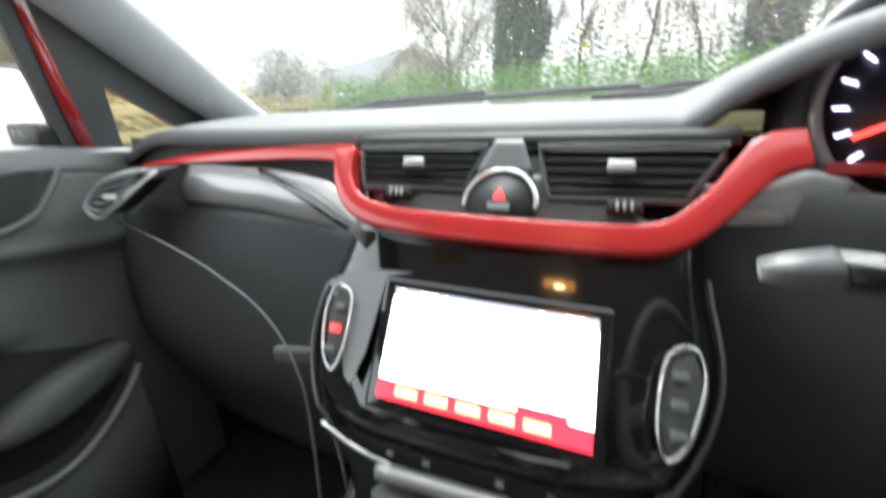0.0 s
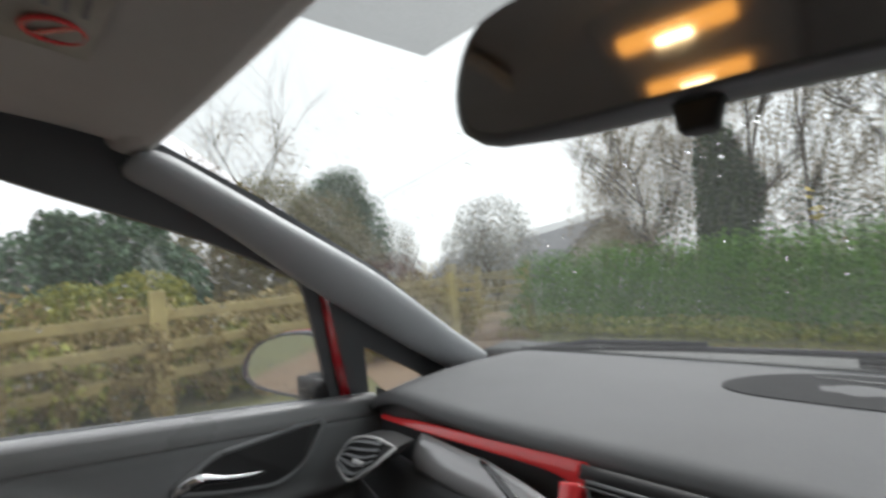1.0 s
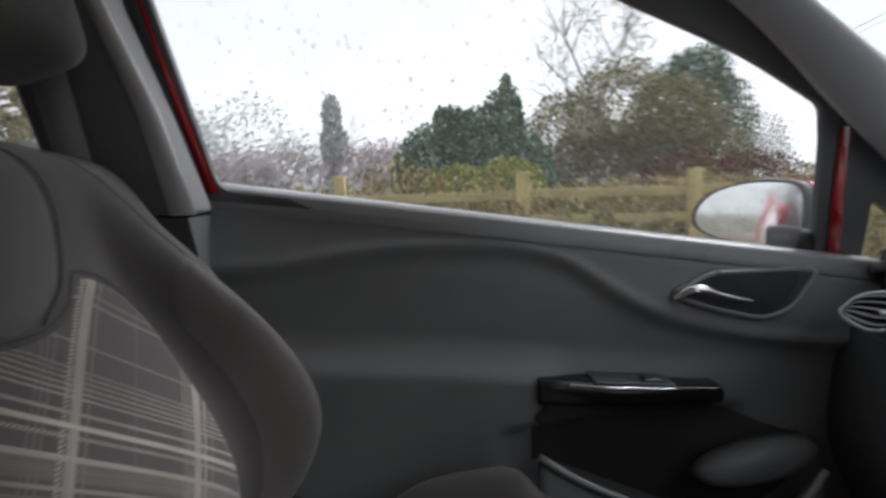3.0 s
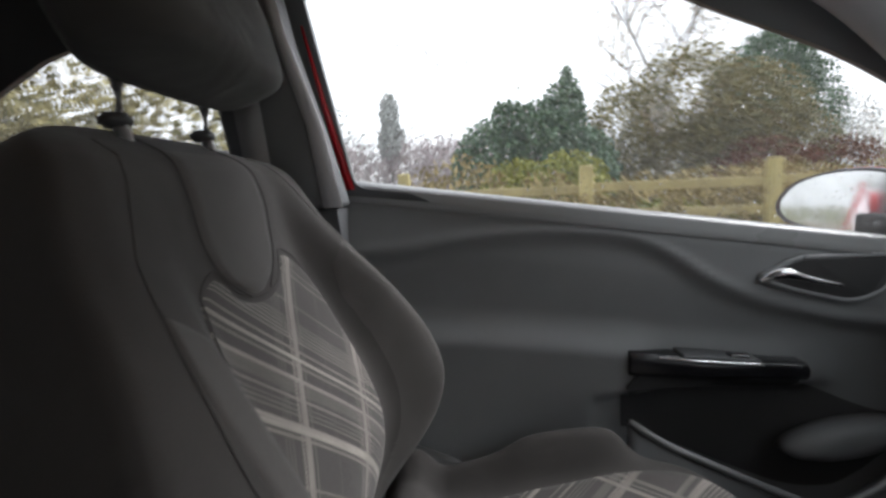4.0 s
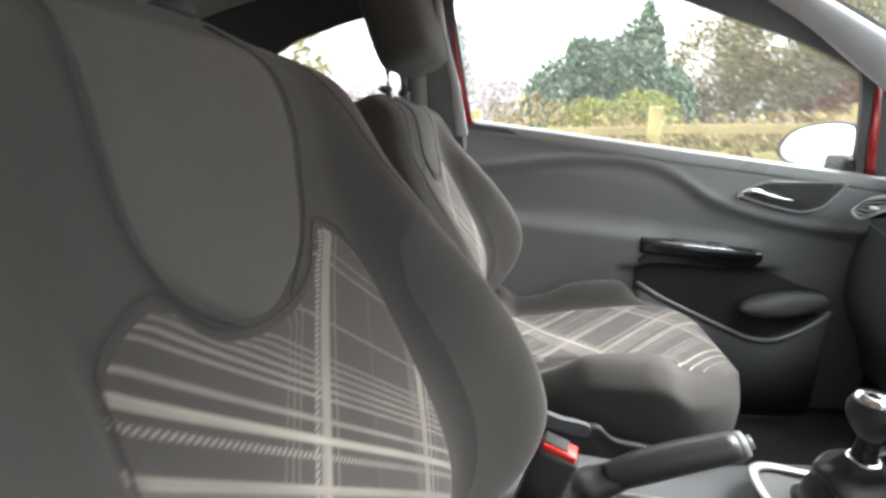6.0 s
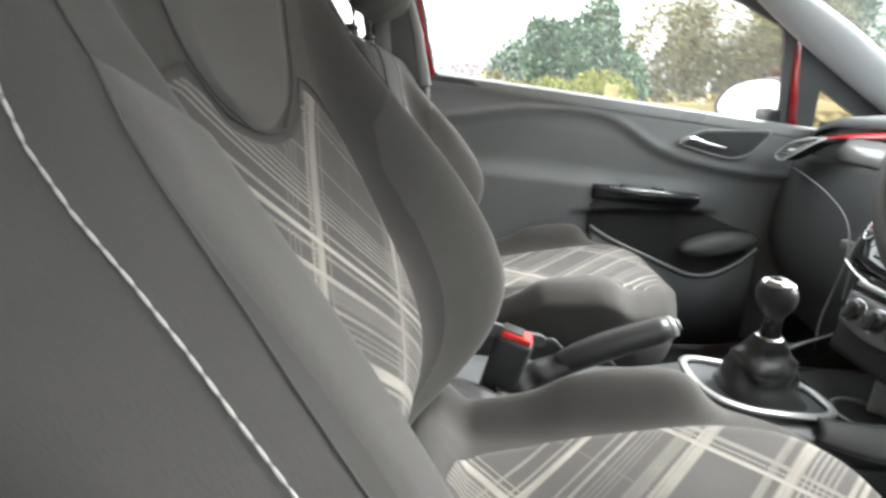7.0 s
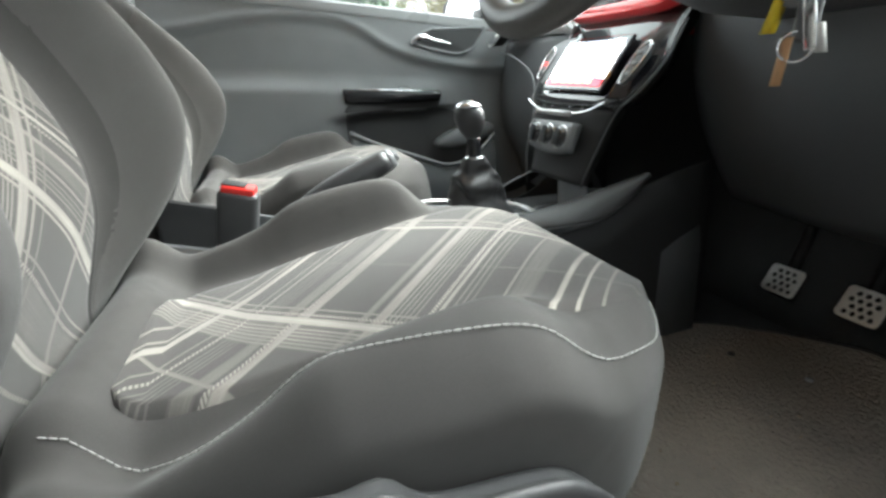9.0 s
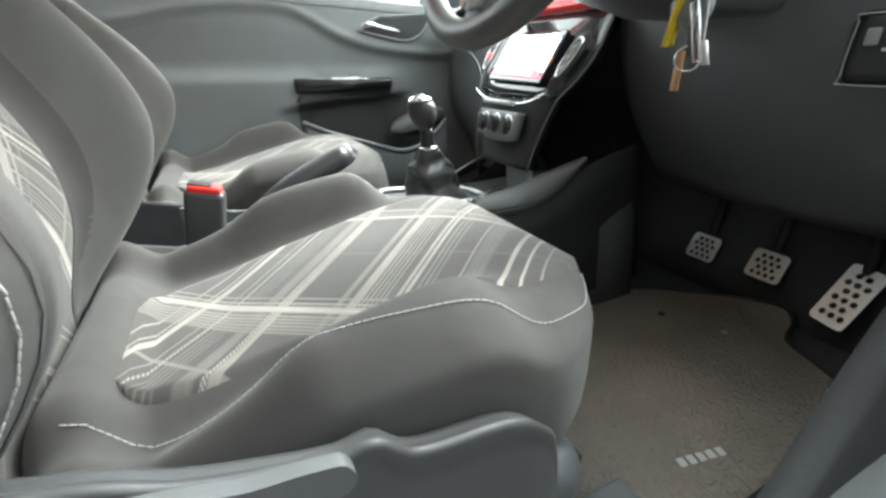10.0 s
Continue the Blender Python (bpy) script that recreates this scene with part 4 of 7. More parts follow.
        loops.append(top + [Vector((CUSH_X + x * wide[x > 0][1], y, z)) for x, z in ((1.0, z1 - 0.012), (0.985, z1 - 0.45 * (z1 - low)), (0.92, low), (0.5, low - 0.01), (-0.5, low - 0.01), (-0.92, low), (-0.985, z1 - 0.45 * (z1 - low)), (-1.0, z1 - 0.012))])
    part("seat_cushion", loft(loops), CLOTH, seat, "dark grey cloth cushion with raised sides", subsurf=1)

    def cush_map(u, v):
        y = -0.378 + 0.458 * v
        inner = table(y, [(-0.378, 0.070), (-0.374, 0.088), (-0.366, 0.104), (-0.345, 0.120), (-0.31, 0.134), (-0.25, 0.147), (-0.18, 0.154), (-0.06, 0.158), (-0.01, 0.150), (0.025, 0.132), (0.050, 0.106), (0.070, 0.074), (0.080, 0.050)])
        outer = table(y, [(-0.378, 0.050), (-0.374, 0.064), (-0.366, 0.074), (-0.33, 0.083), (-0.25, 0.092), (-0.20, 0.097), (-0.14, 0.106), (-0.09, 0.124), (-0.06, 0.144), (-0.01, 0.148), (0.025, 0.132), (0.050, 0.106), (0.070, 0.074), (0.080, 0.050)])
        return -inner + (inner + outer) * u, y
    part("cushion_insert", grid(lambda u, v: (lambda X, y: Vector((CUSH_X + X, y + (0.0022 if v < 0.99 else -0.006) * min(1, max(0, y / 0.04)), cush_z(X, y) + tuck(u, v, 0.0040 + 0.006 * min(1, max(0, (-0.29 - y) / 0.05))))))(*cush_map(u, v)), 30, 40, uv=lambda u, v: cush_map(u, v)), PLAID_SEAT, seat, "charcoal plaid cloth with pale stripes")
    def seam(y):
        q = table(y, [(-0.40, 0.096), (-0.33, 0.114), (-0.27, 0.128), (-0.22, 0.144), (-0.15, 0.166), (-0.09, 0.181), (-0.06, 0.188), (-0.03, 0.184), (0.01, 0.164), (0.035, 0.138), (0.055, 0.108)])
        return Vector((CUSH_X + q, y, cush_z(q, y) + 0.0012))
    if stitched:
        line = [seam(-0.40 + 0.455 * (1 - (1 - k / 48) ** 1.25)) for k in range(49)]
        part("cushion_stitching", stitches(line, 0.0060, 0.0006), THREAD, seat, "pale thread along the cushion edge")
    # plastic side covers, recliner lever and rails
    for s in (-1, 1):
        def cover(u, v, s=s):
            y = -0.46 + 0.405 * u
            ridge = table(y, [(-0.46, 0.640), (-0.40, 0.622), (-0.338, 0.600), (-0.309, 0.583), (-0.274, 0.570), (-0.231, 0.558), (-0.208, 0.559), (-0.192, 0.542), (-0.176, 0.535), (-0.130, 0.529), (-0.108, 0.523), (-0.090, 0.508), (-0.075, 0.483), (-0.064, 0.44), (-0.055, 0.38)])
            z = ridge + table(v, [(0, -0.026), (0.06, -0.012), (0.20, -0.007), (0.25, 0.000), (0.28, 0.000), (0.31, -0.006), (0.36, -0.022)]) if v < 0.36 else ridge - 0.022 - (v - 0.36) / 0.64 * (ridge - 0.31)
            out = table(v, [(0, 0.212), (0.06, 0.215), (0.24, 0.234), (0.27, 0.2375), (0.30, 0.2375), (0.36, 0.234), (0.6, 0.240), (1, 0.230)])
            z -= 0 if stitched and s > 0 else 0.06
            return Vector((CUSH_X + s * (out - 0.03 * max(0, (y + 0.095) / 0.04) ** 2), y, z))
        part("side_cover", grid(cover, 60, 30), COVER, seat, "charcoal plastic seat side cover", solid=0.005, offset=0)
        part("seat_rail", rbox((0.04, 0.56, 0.035), pose(SEAT_X + s * 0.17, -0.20, 0.255), 0.006), DARK, seat, "black seat rail", smooth=False)
        part("seat_foot", rbox((0.022, 0.012, 0.12), pose(SEAT_X + s * 0.165, -0.02, 0.320, -12), 0.003), RUBBER, seat)
    part("seat_pan", rbox((0.38, 0.44, 0.08), pose(SEAT_X, -0.22, 0.355), 0.03), DARK, seat, "black seat underside")
    lever = rounded([(-0.360, 0.608), (-0.305, 0.592), (-0.274, 0.581), (-0.250, 0.578), (-0.228, 0.573), (-0.223, 0.560), (-0.231, 0.551), (-0.262, 0.554), (-0.305, 0.566), (-0.360, 0.580)], 0.006)
    drop = 0.0 if stitched else -0.06
    part("recliner_lever", plate([Vector((CUSH_X + 0.247, y, z + drop)) for y, z in lever], (0.010, 0, 0)), DARK, seat, "grey recliner lever with rain spots", smooth=False, bevel=0.003)
    return seat


driver_seat = make_seat()
tagged(driver_seat, "dark grey cloth driver's seat with pale plaid panels and stitching")
LEAN_BACK, WORN, PAD, ROUNDED = 20.5, 0.36, -0.016, [(0.28, 0.2), (0.40, 0.08)]
passenger_seat = make_seat(False)
passenger_seat.location.x = -0.352
LEAN_BACK, WORN, PAD = 17.0, 0.80, 0.0
tagged(passenger_seat, "dark grey cloth passenger seat with pale plaid centre panels")


# ---- rear bench and belts ----
def make_rear():
    bench = thing("rear_bench", "dark grey plaid cloth rear bench seat", "car seat", (0, -1.2, 0.25))
    part("bench_cushion", rbox((1.14, 0.46, 0.20), pose(0, -0.98, 0.42, 6), 0.06), CLOTH, bench, "dark cloth bench cushion")
    part("bench_back", rbox((1.14, 0.14, 0.54), pose(0, -1.34, 0.73, -18), 0.05), CLOTH, bench, "dark cloth bench backrest")
    for x in (-0.36, 0.36):
        part("bench_insert", grid(lambda u, v, x=x: Vector((x + (2 * u - 1) * 0.15, -1.205 - 0.135 * v, 0.56 + 0.38 * v)), 10, 10, uv=lambda u, v: ((2 * u - 1) * 0.15, 0.05 + 0.4 * v)), PLAID, bench, "plaid cloth panel")
        part("bench_headrest", rbox((0.24, 0.09, 0.12), pose(x, -1.455, 1.03, -10), 0.035), CLOTH, bench, "dark cloth headrest")
    belt_ob = thing("rear_seat_belt", "grey webbing rear seat belt hanging at the side panel", "seat belt", (-0.56, -1.1, 0.5))
    part("webbing", band([Vector((-0.580, -1.190, 1.075)), Vector((-0.580, -1.098, 0.83)), Vector((-0.56, -1.04, 0.66)), Vector((-0.54, -1.00, 0.5))], [Vector((-0.580, -1.146, 1.075)), Vector((-0.580, -1.047, 0.83)), Vector((-0.56, -0.99, 0.66)), Vector((-0.54, -0.95, 0.5))], (1, 0.2, 0), 0.002), BELT, belt_ob)
    part("belt_guide", rbox((0.02, 0.085, 0.03), pose(-0.592, -1.155, 1.092), 0.008), DARK, belt_ob, "black belt guide")
    front_belt = thing("front_seat_belt", "grey webbing belt on the centre pillar", "seat belt", (-0.60, -0.6, 0.5))
    part("webbing", band([Vector((-0.485, -0.612, 1.21)), Vector((-0.545, -0.617, 1.0)), Vector((-0.575, -0.622, 0.5))], [Vector((-0.485, -0.575, 1.21)), Vector((-0.545, -0.580, 1.0)), Vector((-0.575, -0.585, 0.5))], (1, 0, 0), 0.002), BELT, front_belt)
    part("upper_anchor", loft([[Vector((-0.510 + d, -0.597 + a * 0.042, 1.195 + b * 0.055)) for a, b in ((-1, -0.6), (-0.7, 0.8), (0.5, 1), (1, 0.2), (0.8, -0.9))] for d in (0, 0.028)]), PLASTIC, front_belt, "grey belt height adjuster", bevel=0.008)


make_rear()


def make_buckle():
    ob = thing("belt_buckle", "black seat belt buckle with red release button", "belt buckle", (0.075, -0.30, 0.45))
    m = pose(0.072, -0.310, 0.553, -16, 6, -12)
    part("body", rbox((0.029, 0.052, 0.125), m, 0.008), COVER, ob, "black buckle body")
    part("release_button", rbox((0.022, 0.042, 0.012), m @ Matrix.Translation((0, 0, 0.0635)), 0.003), BUCKLE_RED, ob, "red release button")
    part("slot", rbox((0.018, 0.030, 0.004), m @ Matrix.Translation((-0.002, -0.006, 0.0695)), 0.001), RUBBER, ob, "black tongue slot")
    part("stalk", tube([(0.07, -0.29, 0.50), (0.075, -0.27, 0.44), (0.08, -0.25, 0.36)], 0.012, 8, flat=0.4), DARK, ob)


make_buckle()


# ---- centre console ----
def make_console():
    c = thing("centre_console", "charcoal plastic centre console with silver gear surround", "console", (0, 0, 0.24))

    def top_z(y):
        return table(y, [(-0.48, 0.495), (-0.30, 0.490), (-0.10, 0.480), (0.05, 0.495), (0.16, 0.480), (0.30, 0.465), (0.44, 0.46)])

    def half(y):
        return table(y, [(-0.48, 0.075), (-0.10, 0.078), (0.05, 0.095), (0.2, 0.125), (0.44, 0.15)])
    loops = []
    for k in range(17):
        y = -0.48 + 0.92 * k / 16
        z, w = top_z(y), half(y)
        loops.append([Vector((x * w, y, zz)) for x, zz in ((-1.1, 0.24), (-1.05, z - 0.05), (-1.0, z - 0.012), (-0.9, z), (-0.5, z), (0, z), (0.5, z), (0.9, z), (1.0, z - 0.012), (1.05, z - 0.05), (1.1, 0.24))])
    part("body", loft(loops), DARK, c, "black console body")
    # gear surround
    oval = [Vector((0.010 + 0.064 * math.copysign(abs(math.cos(a)) ** 0.7, math.cos(a)) * (1 - 0.15 * math.sin(a)), 0.075 + 0.100 * math.copysign(abs(math.sin(a)) ** 0.75, math.sin(a)), 0.506 - 0.06 * math.sin(a) * 0.3)) for a in [2 * math.pi * k / 40 for k in range(40)]]
    part("gear_surround", tube(oval, 0.0065, 10, closed=True, flat=0.6), SILVER, c, "satin silver gear surround")
    part("gear_plinth", plate([p + Vector((0, 0, -0.012)) for p in oval], (0, 0, 0.006)), DARK, c, "black plinth", smooth=False)
    # front tray with pale edges
    part("tray_floor", rbox((0.19, 0.22, 0.006), pose(0, 0.30, 0.472, -3), 0.002), RUBBER, c, "black rubber tray floor", smooth=False)
    for s in (-1, 1):
        low = 0.0 if s > 0 else 0.022
        rail = spline([(s * 0.070, 0.125, 0.498), (s * 0.098, 0.17, 0.512 - 0.3 * low), (s * 0.122, 0.225, 0.530 - 0.7 * low), (s * 0.138, 0.28, 0.547 - low), (s * 0.146, 0.315, 0.555 - low)], 5)
        line = spline([(s * 0.105, 0.105, 0.486), (s * 0.145, 0.153, 0.495 - 0.5 * low), (s * 0.152, 0.224, 0.498 - 0.7 * low), (s * 0.152, 0.275, 0.520 - low), (s * 0.147, 0.317, 0.553 - low)], 5)

        def flank(u, v):
            k = u * (len(rail) - 1)
            a = min(int(k), len(rail) - 2)
            top, foot = rail[a].lerp(rail[a + 1], k - a), line[a].lerp(line[a + 1], k - a)
            return top.lerp(foot, v) + Vector((s * 0.007, 0, 0.003)) * math.sin(math.pi * v)
        part("tray_rail", grid(flank, 24, 8), COVER, c, "dark satin rail beside the tray", solid=0.004)
        part("tray_edge", tube([p + Vector((-s * 0.001, 0, 0.001)) for p in rail], 0.0018, 8), SILVER if s > 0 else PILLAR, c, "pale tray edge")
        part("tray_side", grid(lambda u, v: Vector((s * (0.140 + 0.010 * v), 0.10 + 0.36 * u, (table(0.10 + 0.36 * u, [(0.10, 0.478), (0.22, 0.488), (0.275, 0.505), (0.317, 0.535), (0.46, 0.56)]) - low) * (1 - v) + 0.28 * v)), 14, 4), RUBBER, c, "black console flank", solid=0.006)
        part("side_line", tube(line, 0.0014, 6), PLASTIC, c, "thin pale moulding line")
    part("tray_divider", grid(lambda u, v: Vector((0.015 + 0.07 * u, 0.235 + 0.03 * math.sin(math.pi * u), 0.475 + 0.065 * v * (1 - 0.4 * u))), 8, 4), PILLAR, c, "pale tray divider", solid=0.005)
    part("cup_holder", ring(0.038, 0.004, pose(0.03, 0.22, 0.480), 32, 8), PLASTIC, c)
    part("brake_slot_edge", tube([(0.105, -0.30, 0.497), (0.105, -0.12, 0.492), (0.095, -0.02, 0.492)], 0.004, 8), SILVER, c, "silver edge strip")
    part("brake_slot_edge", tube([(0.015, -0.30, 0.497), (0.015, -0.12, 0.492), (0.02, -0.02, 0.492)], 0.004, 8), PLASTIC, c)
    lever = thing("gear_lever", "black leather gear lever with chrome capped knob", "gear lever", (0.02, 0.07, 0.49))
    top = Vector((0.028, 0.062, 0.665))
    part("knob", loft([[top + Vector((r * math.cos(a), r * 1.05 * math.sin(a) - 0.10 * h, h)) for a in [2 * math.pi * k / 24 for k in range(24)]] for r, h in ((0.0105, -0.034), (0.0125, -0.029), (0.0195, -0.020), (0.0238, -0.007), (0.0245, 0.005), (0.0210, 0.016), (0.011, 0.0220))]), LEATHER, lever, "black leather knob", subsurf=1)
    part("knob_cap", loft([[top + Vector((r * math.cos(a), r * math.sin(a) - 0.10 * h, h)) for a in [2 * math.pi * k / 24 for k in range(24)]] for r, h in ((0.0215, 0.0165), (0.0215, 0.0190), (0.015, 0.0235), (0.004, 0.0252))]), CHROME, lever, "chrome knob cap with black centre")
    part("cap_centre", disc(0.0105, 0.003, Matrix.Translation(top + Vector((0, -0.0025, 0.0235))), 20, 0.001), GLOSS, lever, "black shift pattern disc")
    part("knob_neck", loft([[Vector((0.026 + r * math.cos(a), 0.067 + r * math.sin(a), z)) for a in [2 * math.pi * k / 16 for k in range(16)]] for r, z in ((0.016, 0.588), (0.0150, 0.600), (0.0120, 0.608), (0.0112, 0.622), (0.0118, 0.636))]), SATIN_BLACK, lever, "black lever neck")
    part("neck_ring", ring(0.0150, 0.0030, pose(0.026, 0.067, 0.600), 32, 8), CHROME, lever, "chrome ring")

    def gaiter(u, v):
        a = 2 * math.pi * u
        r = table(v, [(0, 1.0), (0.12, 0.86), (0.35, 0.66), (0.55, 0.62), (0.66, 0.60), (0.74, 0.42), (0.88, 0.36), (1, 0.28)])
        fold = 1 + 0.11 * math.sin(4 * a + 5 * v) * math.sin(math.pi * v) + 0.11 * math.sin(2 * a + 15 * v) * math.sin(math.pi * v) + 0.07 * abs(math.sin(5 * a - 9 * v)) * math.sin(math.pi * v)
        x = 0.052 * math.copysign(abs(math.cos(a)) ** 0.75, math.cos(a)) * r * fold
        y = 0.064 * math.copysign(abs(math.sin(a)) ** 0.75, math.sin(a)) * r * fold
        return Vector((0.010 + 0.016 * v + x, 0.075 - 0.008 * v + y, 0.498 + 0.104 * v + 0.006 * math.sin(3 * a) * math.sin(math.pi * v)))
    part("gaiter", grid(gaiter, 40, 20, wrap=True), LEATHER, lever, "creased black leather gaiter", subsurf=1)
    hb = thing("handbrake", "black leather handbrake lever with creased gaiter", "handbrake", (0.05, -0.2, 0.48))
    a, b = Vector((0.058, -0.285, 0.530)), Vector((0.051, -0.085, 0.620))
    part("grip", tube(spline([a.lerp(b, 0.28), a.lerp(b, 0.45) + Vector((0, 0, 0.004)), a.lerp(b, 0.7) + Vector((0, 0, 0.004)), b], 5), lambda t: 0.0175 + 0.0030 * math.sin(math.pi * t), 14), LEATHER, hb, "black leather grip")
    part("tip", tube([b - (b - a) * 0.01, b + (b - a) * 0.02, b + (b - a) * 0.045], lambda t: 0.0172 - 0.003 * t, 14), PLASTIC, hb, "satin grey tip ring")
    part("button", tube([b + (b - a) * 0.03, b + (b - a) * 0.075], 0.0085, 12), DARK, hb, "black release button")

    def sleeve(u, v):
        t = 2 * math.pi * u
        p = a.lerp(b, -0.12 + 0.50 * v)
        r = table(v, [(0, 0.042), (0.3, 0.034), (0.7, 0.024), (1, 0.017)]) * (1 + 0.12 * math.sin(22 * v + math.sin(t) * 2) * (1 - v) + 0.05 * math.sin(3 * t + 9 * v))
        return p + Vector((r * math.cos(t), -0.3 * r * math.sin(t), r * math.sin(t) * 0.9 - 0.022 * (1 - v)))
    part("gaiter", grid(sleeve, 28, 20, wrap=True), LEATHER, hb, "creased leather gaiter", subsurf=1)


make_console()


# ---- dashboard ----
def stack_y(z):
    """Depth of the raked centre stack at a height."""
    return 0.383 + 0.80 * (z - 0.838) if z > 0.68 else 0.2566 + 0.30 * (z - 0.68)


def face(x, z, out=0.0):
    """A point on the centre stack, moved out towards the cabin."""
    k = 0.80 if z > 0.68 else 0.30
    return Vector((x, stack_y(z) - out / math.hypot(1, k), z + k * out / math.hypot(1, k)))


def dash_z(x, y):
    """Top skin of the dashboard."""
    z = 0.884 + 0.012 * math.sin(math.pi * min(1, max(0, (y - 0.42) / 0.46)))
    edge = max(0, abs(x) - 0.50)
    z -= 0.30 * edge * edge * 6
    k = max(0, 1 - ((x - 0.355) / 0.215) ** 2)
    return z + 0.085 * k ** 0.75 * table(y, [(0.36, 1.0), (0.48, 1.0), (0.62, 0.55), (0.80, 0.0), (0.9, 0.0)])


def make_dashboard():
    d = thing("dashboard", "grey grained dashboard with red accent band and silver inlay", "dashboard", (0, 0.6, 0.4))

    def lip(x):
        """Front edge of the top skin."""
        return 0.438 + 0.055 * max(0, (abs(x) - 0.2) / 0.45) ** 2 * (1 if x < 0 else 0.4) - 0.045 * max(0, 1 - ((x - 0.355) / 0.2) ** 2)
    part("top_skin", grid(lambda u, v: (lambda x, y: Vector((x, y, dash_z(x, y) - (0.020 * (v - 0.93) / 0.07 if v > 0.93 else 0))))(-0.655 + 1.31 * u, 0.870 - 0.05 * (2 * u - 1) ** 2 + (lip(-0.655 + 1.31 * u) - 0.870 + 0.05 * (2 * u - 1) ** 2) * min(1, v / 0.96)), 80, 30), DASH_TOP, d, "soft grey grained top skin", solid=0.012, offset=1)
    sp = [Vector((0.03 + 0.135 * math.cos(a), 0.722 + 0.088 * math.sin(a) - 0.02 * math.cos(2 * a), 0)) for a in [2 * math.pi * k / 36 for k in range(36)]]
    part("speaker_grille", plate([Vector((p.x, p.y, dash_z(p.x, p.y) + 0.0015)) for p in sp], (0, 0, -0.003)), GRILLE, d, "dark speaker grille", smooth=False)
    part("centre_seam", tube([(-0.02, 0.79, dash_z(0, 0.79) + 0.001), (0.12, 0.775, dash_z(0.12, 0.775) + 0.001)], 0.003, 6, flat=0.4), DARK, d)
    # face under the skin, passenger side: gap, inlay, lower body
    def face_y(x):
        return lip(x) + 0.004
    xs = [-0.585 + (0.585 - 0.165) * k / 24 for k in range(25)]
    part("upper_gap", grid(lambda u, v: (lambda x: Vector((x, face_y(x) + 0.012, 0.875 - 0.10 * v)))(-0.64 + 0.48 * u), 20, 4), DARK, d)

    def red_low(x):
        """Lower edge of the red band on the passenger side."""
        return table(x, [(-0.585, 0.836), (-0.45, 0.846), (-0.30, 0.853), (-0.21, 0.853), (-0.165, 0.842)])

    def red_top(x):
        return table(x, [(-0.585, 0.841), (-0.45, 0.857), (-0.30, 0.867), (-0.165, 0.872)])
    part("red_band", band([Vector((x, face_y(x) - 0.004, red_top(x))) for x in xs], [Vector((x, face_y(x) - 0.012, red_low(x))) for x in xs], (0, -1, 0.2), 0.012), RED, d, "glossy red accent band", bevel=0.002)
    # red sweep round the centre vents
    mid = spline([(-0.160, 0.862, 0), (-0.158, 0.848, 0), (-0.150, 0.832, 0), (-0.128, 0.816, 0), (-0.08, 0.8085, 0), (0.0, 0.806, 0), (0.085, 0.805, 0), (0.125, 0.809, 0), (0.150, 0.825, 0), (0.170, 0.845, 0), (0.184, 0.858, 0), (0.206, 0.863, 0)], 5)
    m = len(mid)
    left, right = [], []
    for i, p in enumerate(mid):
        t = (mid[min(i + 1, m - 1)] - mid[max(i - 1, 0)]).normalized()
        n = Vector((-t.y, t.x, 0))
        w = table(i / (m - 1), [(0, 0.011), (0.2, 0.0085), (0.5, 0.0075), (0.75, 0.010), (0.9, 0.012), (1, 0.010)])
        left.append(face(*(p + n * w)[:2], 0.016))
        right.append(face(*(p - n * w)[:2], 0.014))
    part("red_sweep", band(left, right, (0, -0.78, 0.62), 0.02), RED, d, "glossy red band round the centre vents", bevel=0.002)
    part("red_end", band([Vector((x, 0.405 - 0.004, 0.872)) for x in (0.185, 0.195, 0.203)], [Vector((x, 0.395, 0.856)) for x in (0.18, 0.195, 0.207)], (0, -1, 0.2), 0.012), RED, d, "glossy red accent band", bevel=0.002)
    part("red_end", band([Vector((x, 0.446, 0.852)) for x in (0.232, 0.26, 0.30)], [Vector((x, 0.440, 0.843)) for x in (0.232, 0.26, 0.30)], (0, -1, 0.2), 0.006), RED, d, "glossy red accent band", bevel=0.002)
    # silver inlay, tapering to the centre, with a black blade through it
    def inlay(u, v):
        x = -0.440 + 0.365 * u
        top = table(x, [(-0.505, 0.838), (-0.44, 0.846), (-0.35, 0.845), (-0.20, 0.836), (-0.15, 0.812), (-0.075, 0.786)])
        low = table(x, [(-0.505, 0.800), (-0.45, 0.800), (-0.30, 0.797), (-0.18, 0.790), (-0.12, 0.783), (-0.075, 0.780)])
        y = face_y(x) - 0.014 - 0.045 * max(0, (x + 0.30) / 0.22)
        return Vector((x, y - 0.02 * v - 0.010 * math.sin(math.pi * v), top + (low - top) * v))
    part("silver_inlay", grid(inlay, 40, 8), INLAY, d, "satin gunmetal inlay panel", solid=0.012, offset=1)
    part("black_blade", grid(lambda u, v: inlay(0.36 + 0.47 * u ** 0.9, (0.02 + 0.62 * u) + (0.30 * (0.25 + u)) * (v - 0.3)) + Vector((0, -0.004, 0.001)), 16, 3), GLOSS, d, "gloss black blade across the inlay", solid=0.003, offset=1)
    part("silver_inlay", grid(lambda u, v: (lambda x: Vector((x, 0.372 + 0.01 * u, table(x, [(0.148, 0.822), (0.173, 0.841), (0.204, 0.856), (0.228, 0.850)]) * (1 - v) + table(x, [(0.148, 0.818), (0.20, 0.820), (0.228, 0.823)]) * v)))(0.148 + 0.080 * u), 10, 5), SILVER, d, "satin silver inlay panel", solid=0.01, offset=1)
    # lower body and glovebox
    def lower(u, v):
        x = -0.645 + 0.52 * u
        z = 0.800 - 0.42 * v
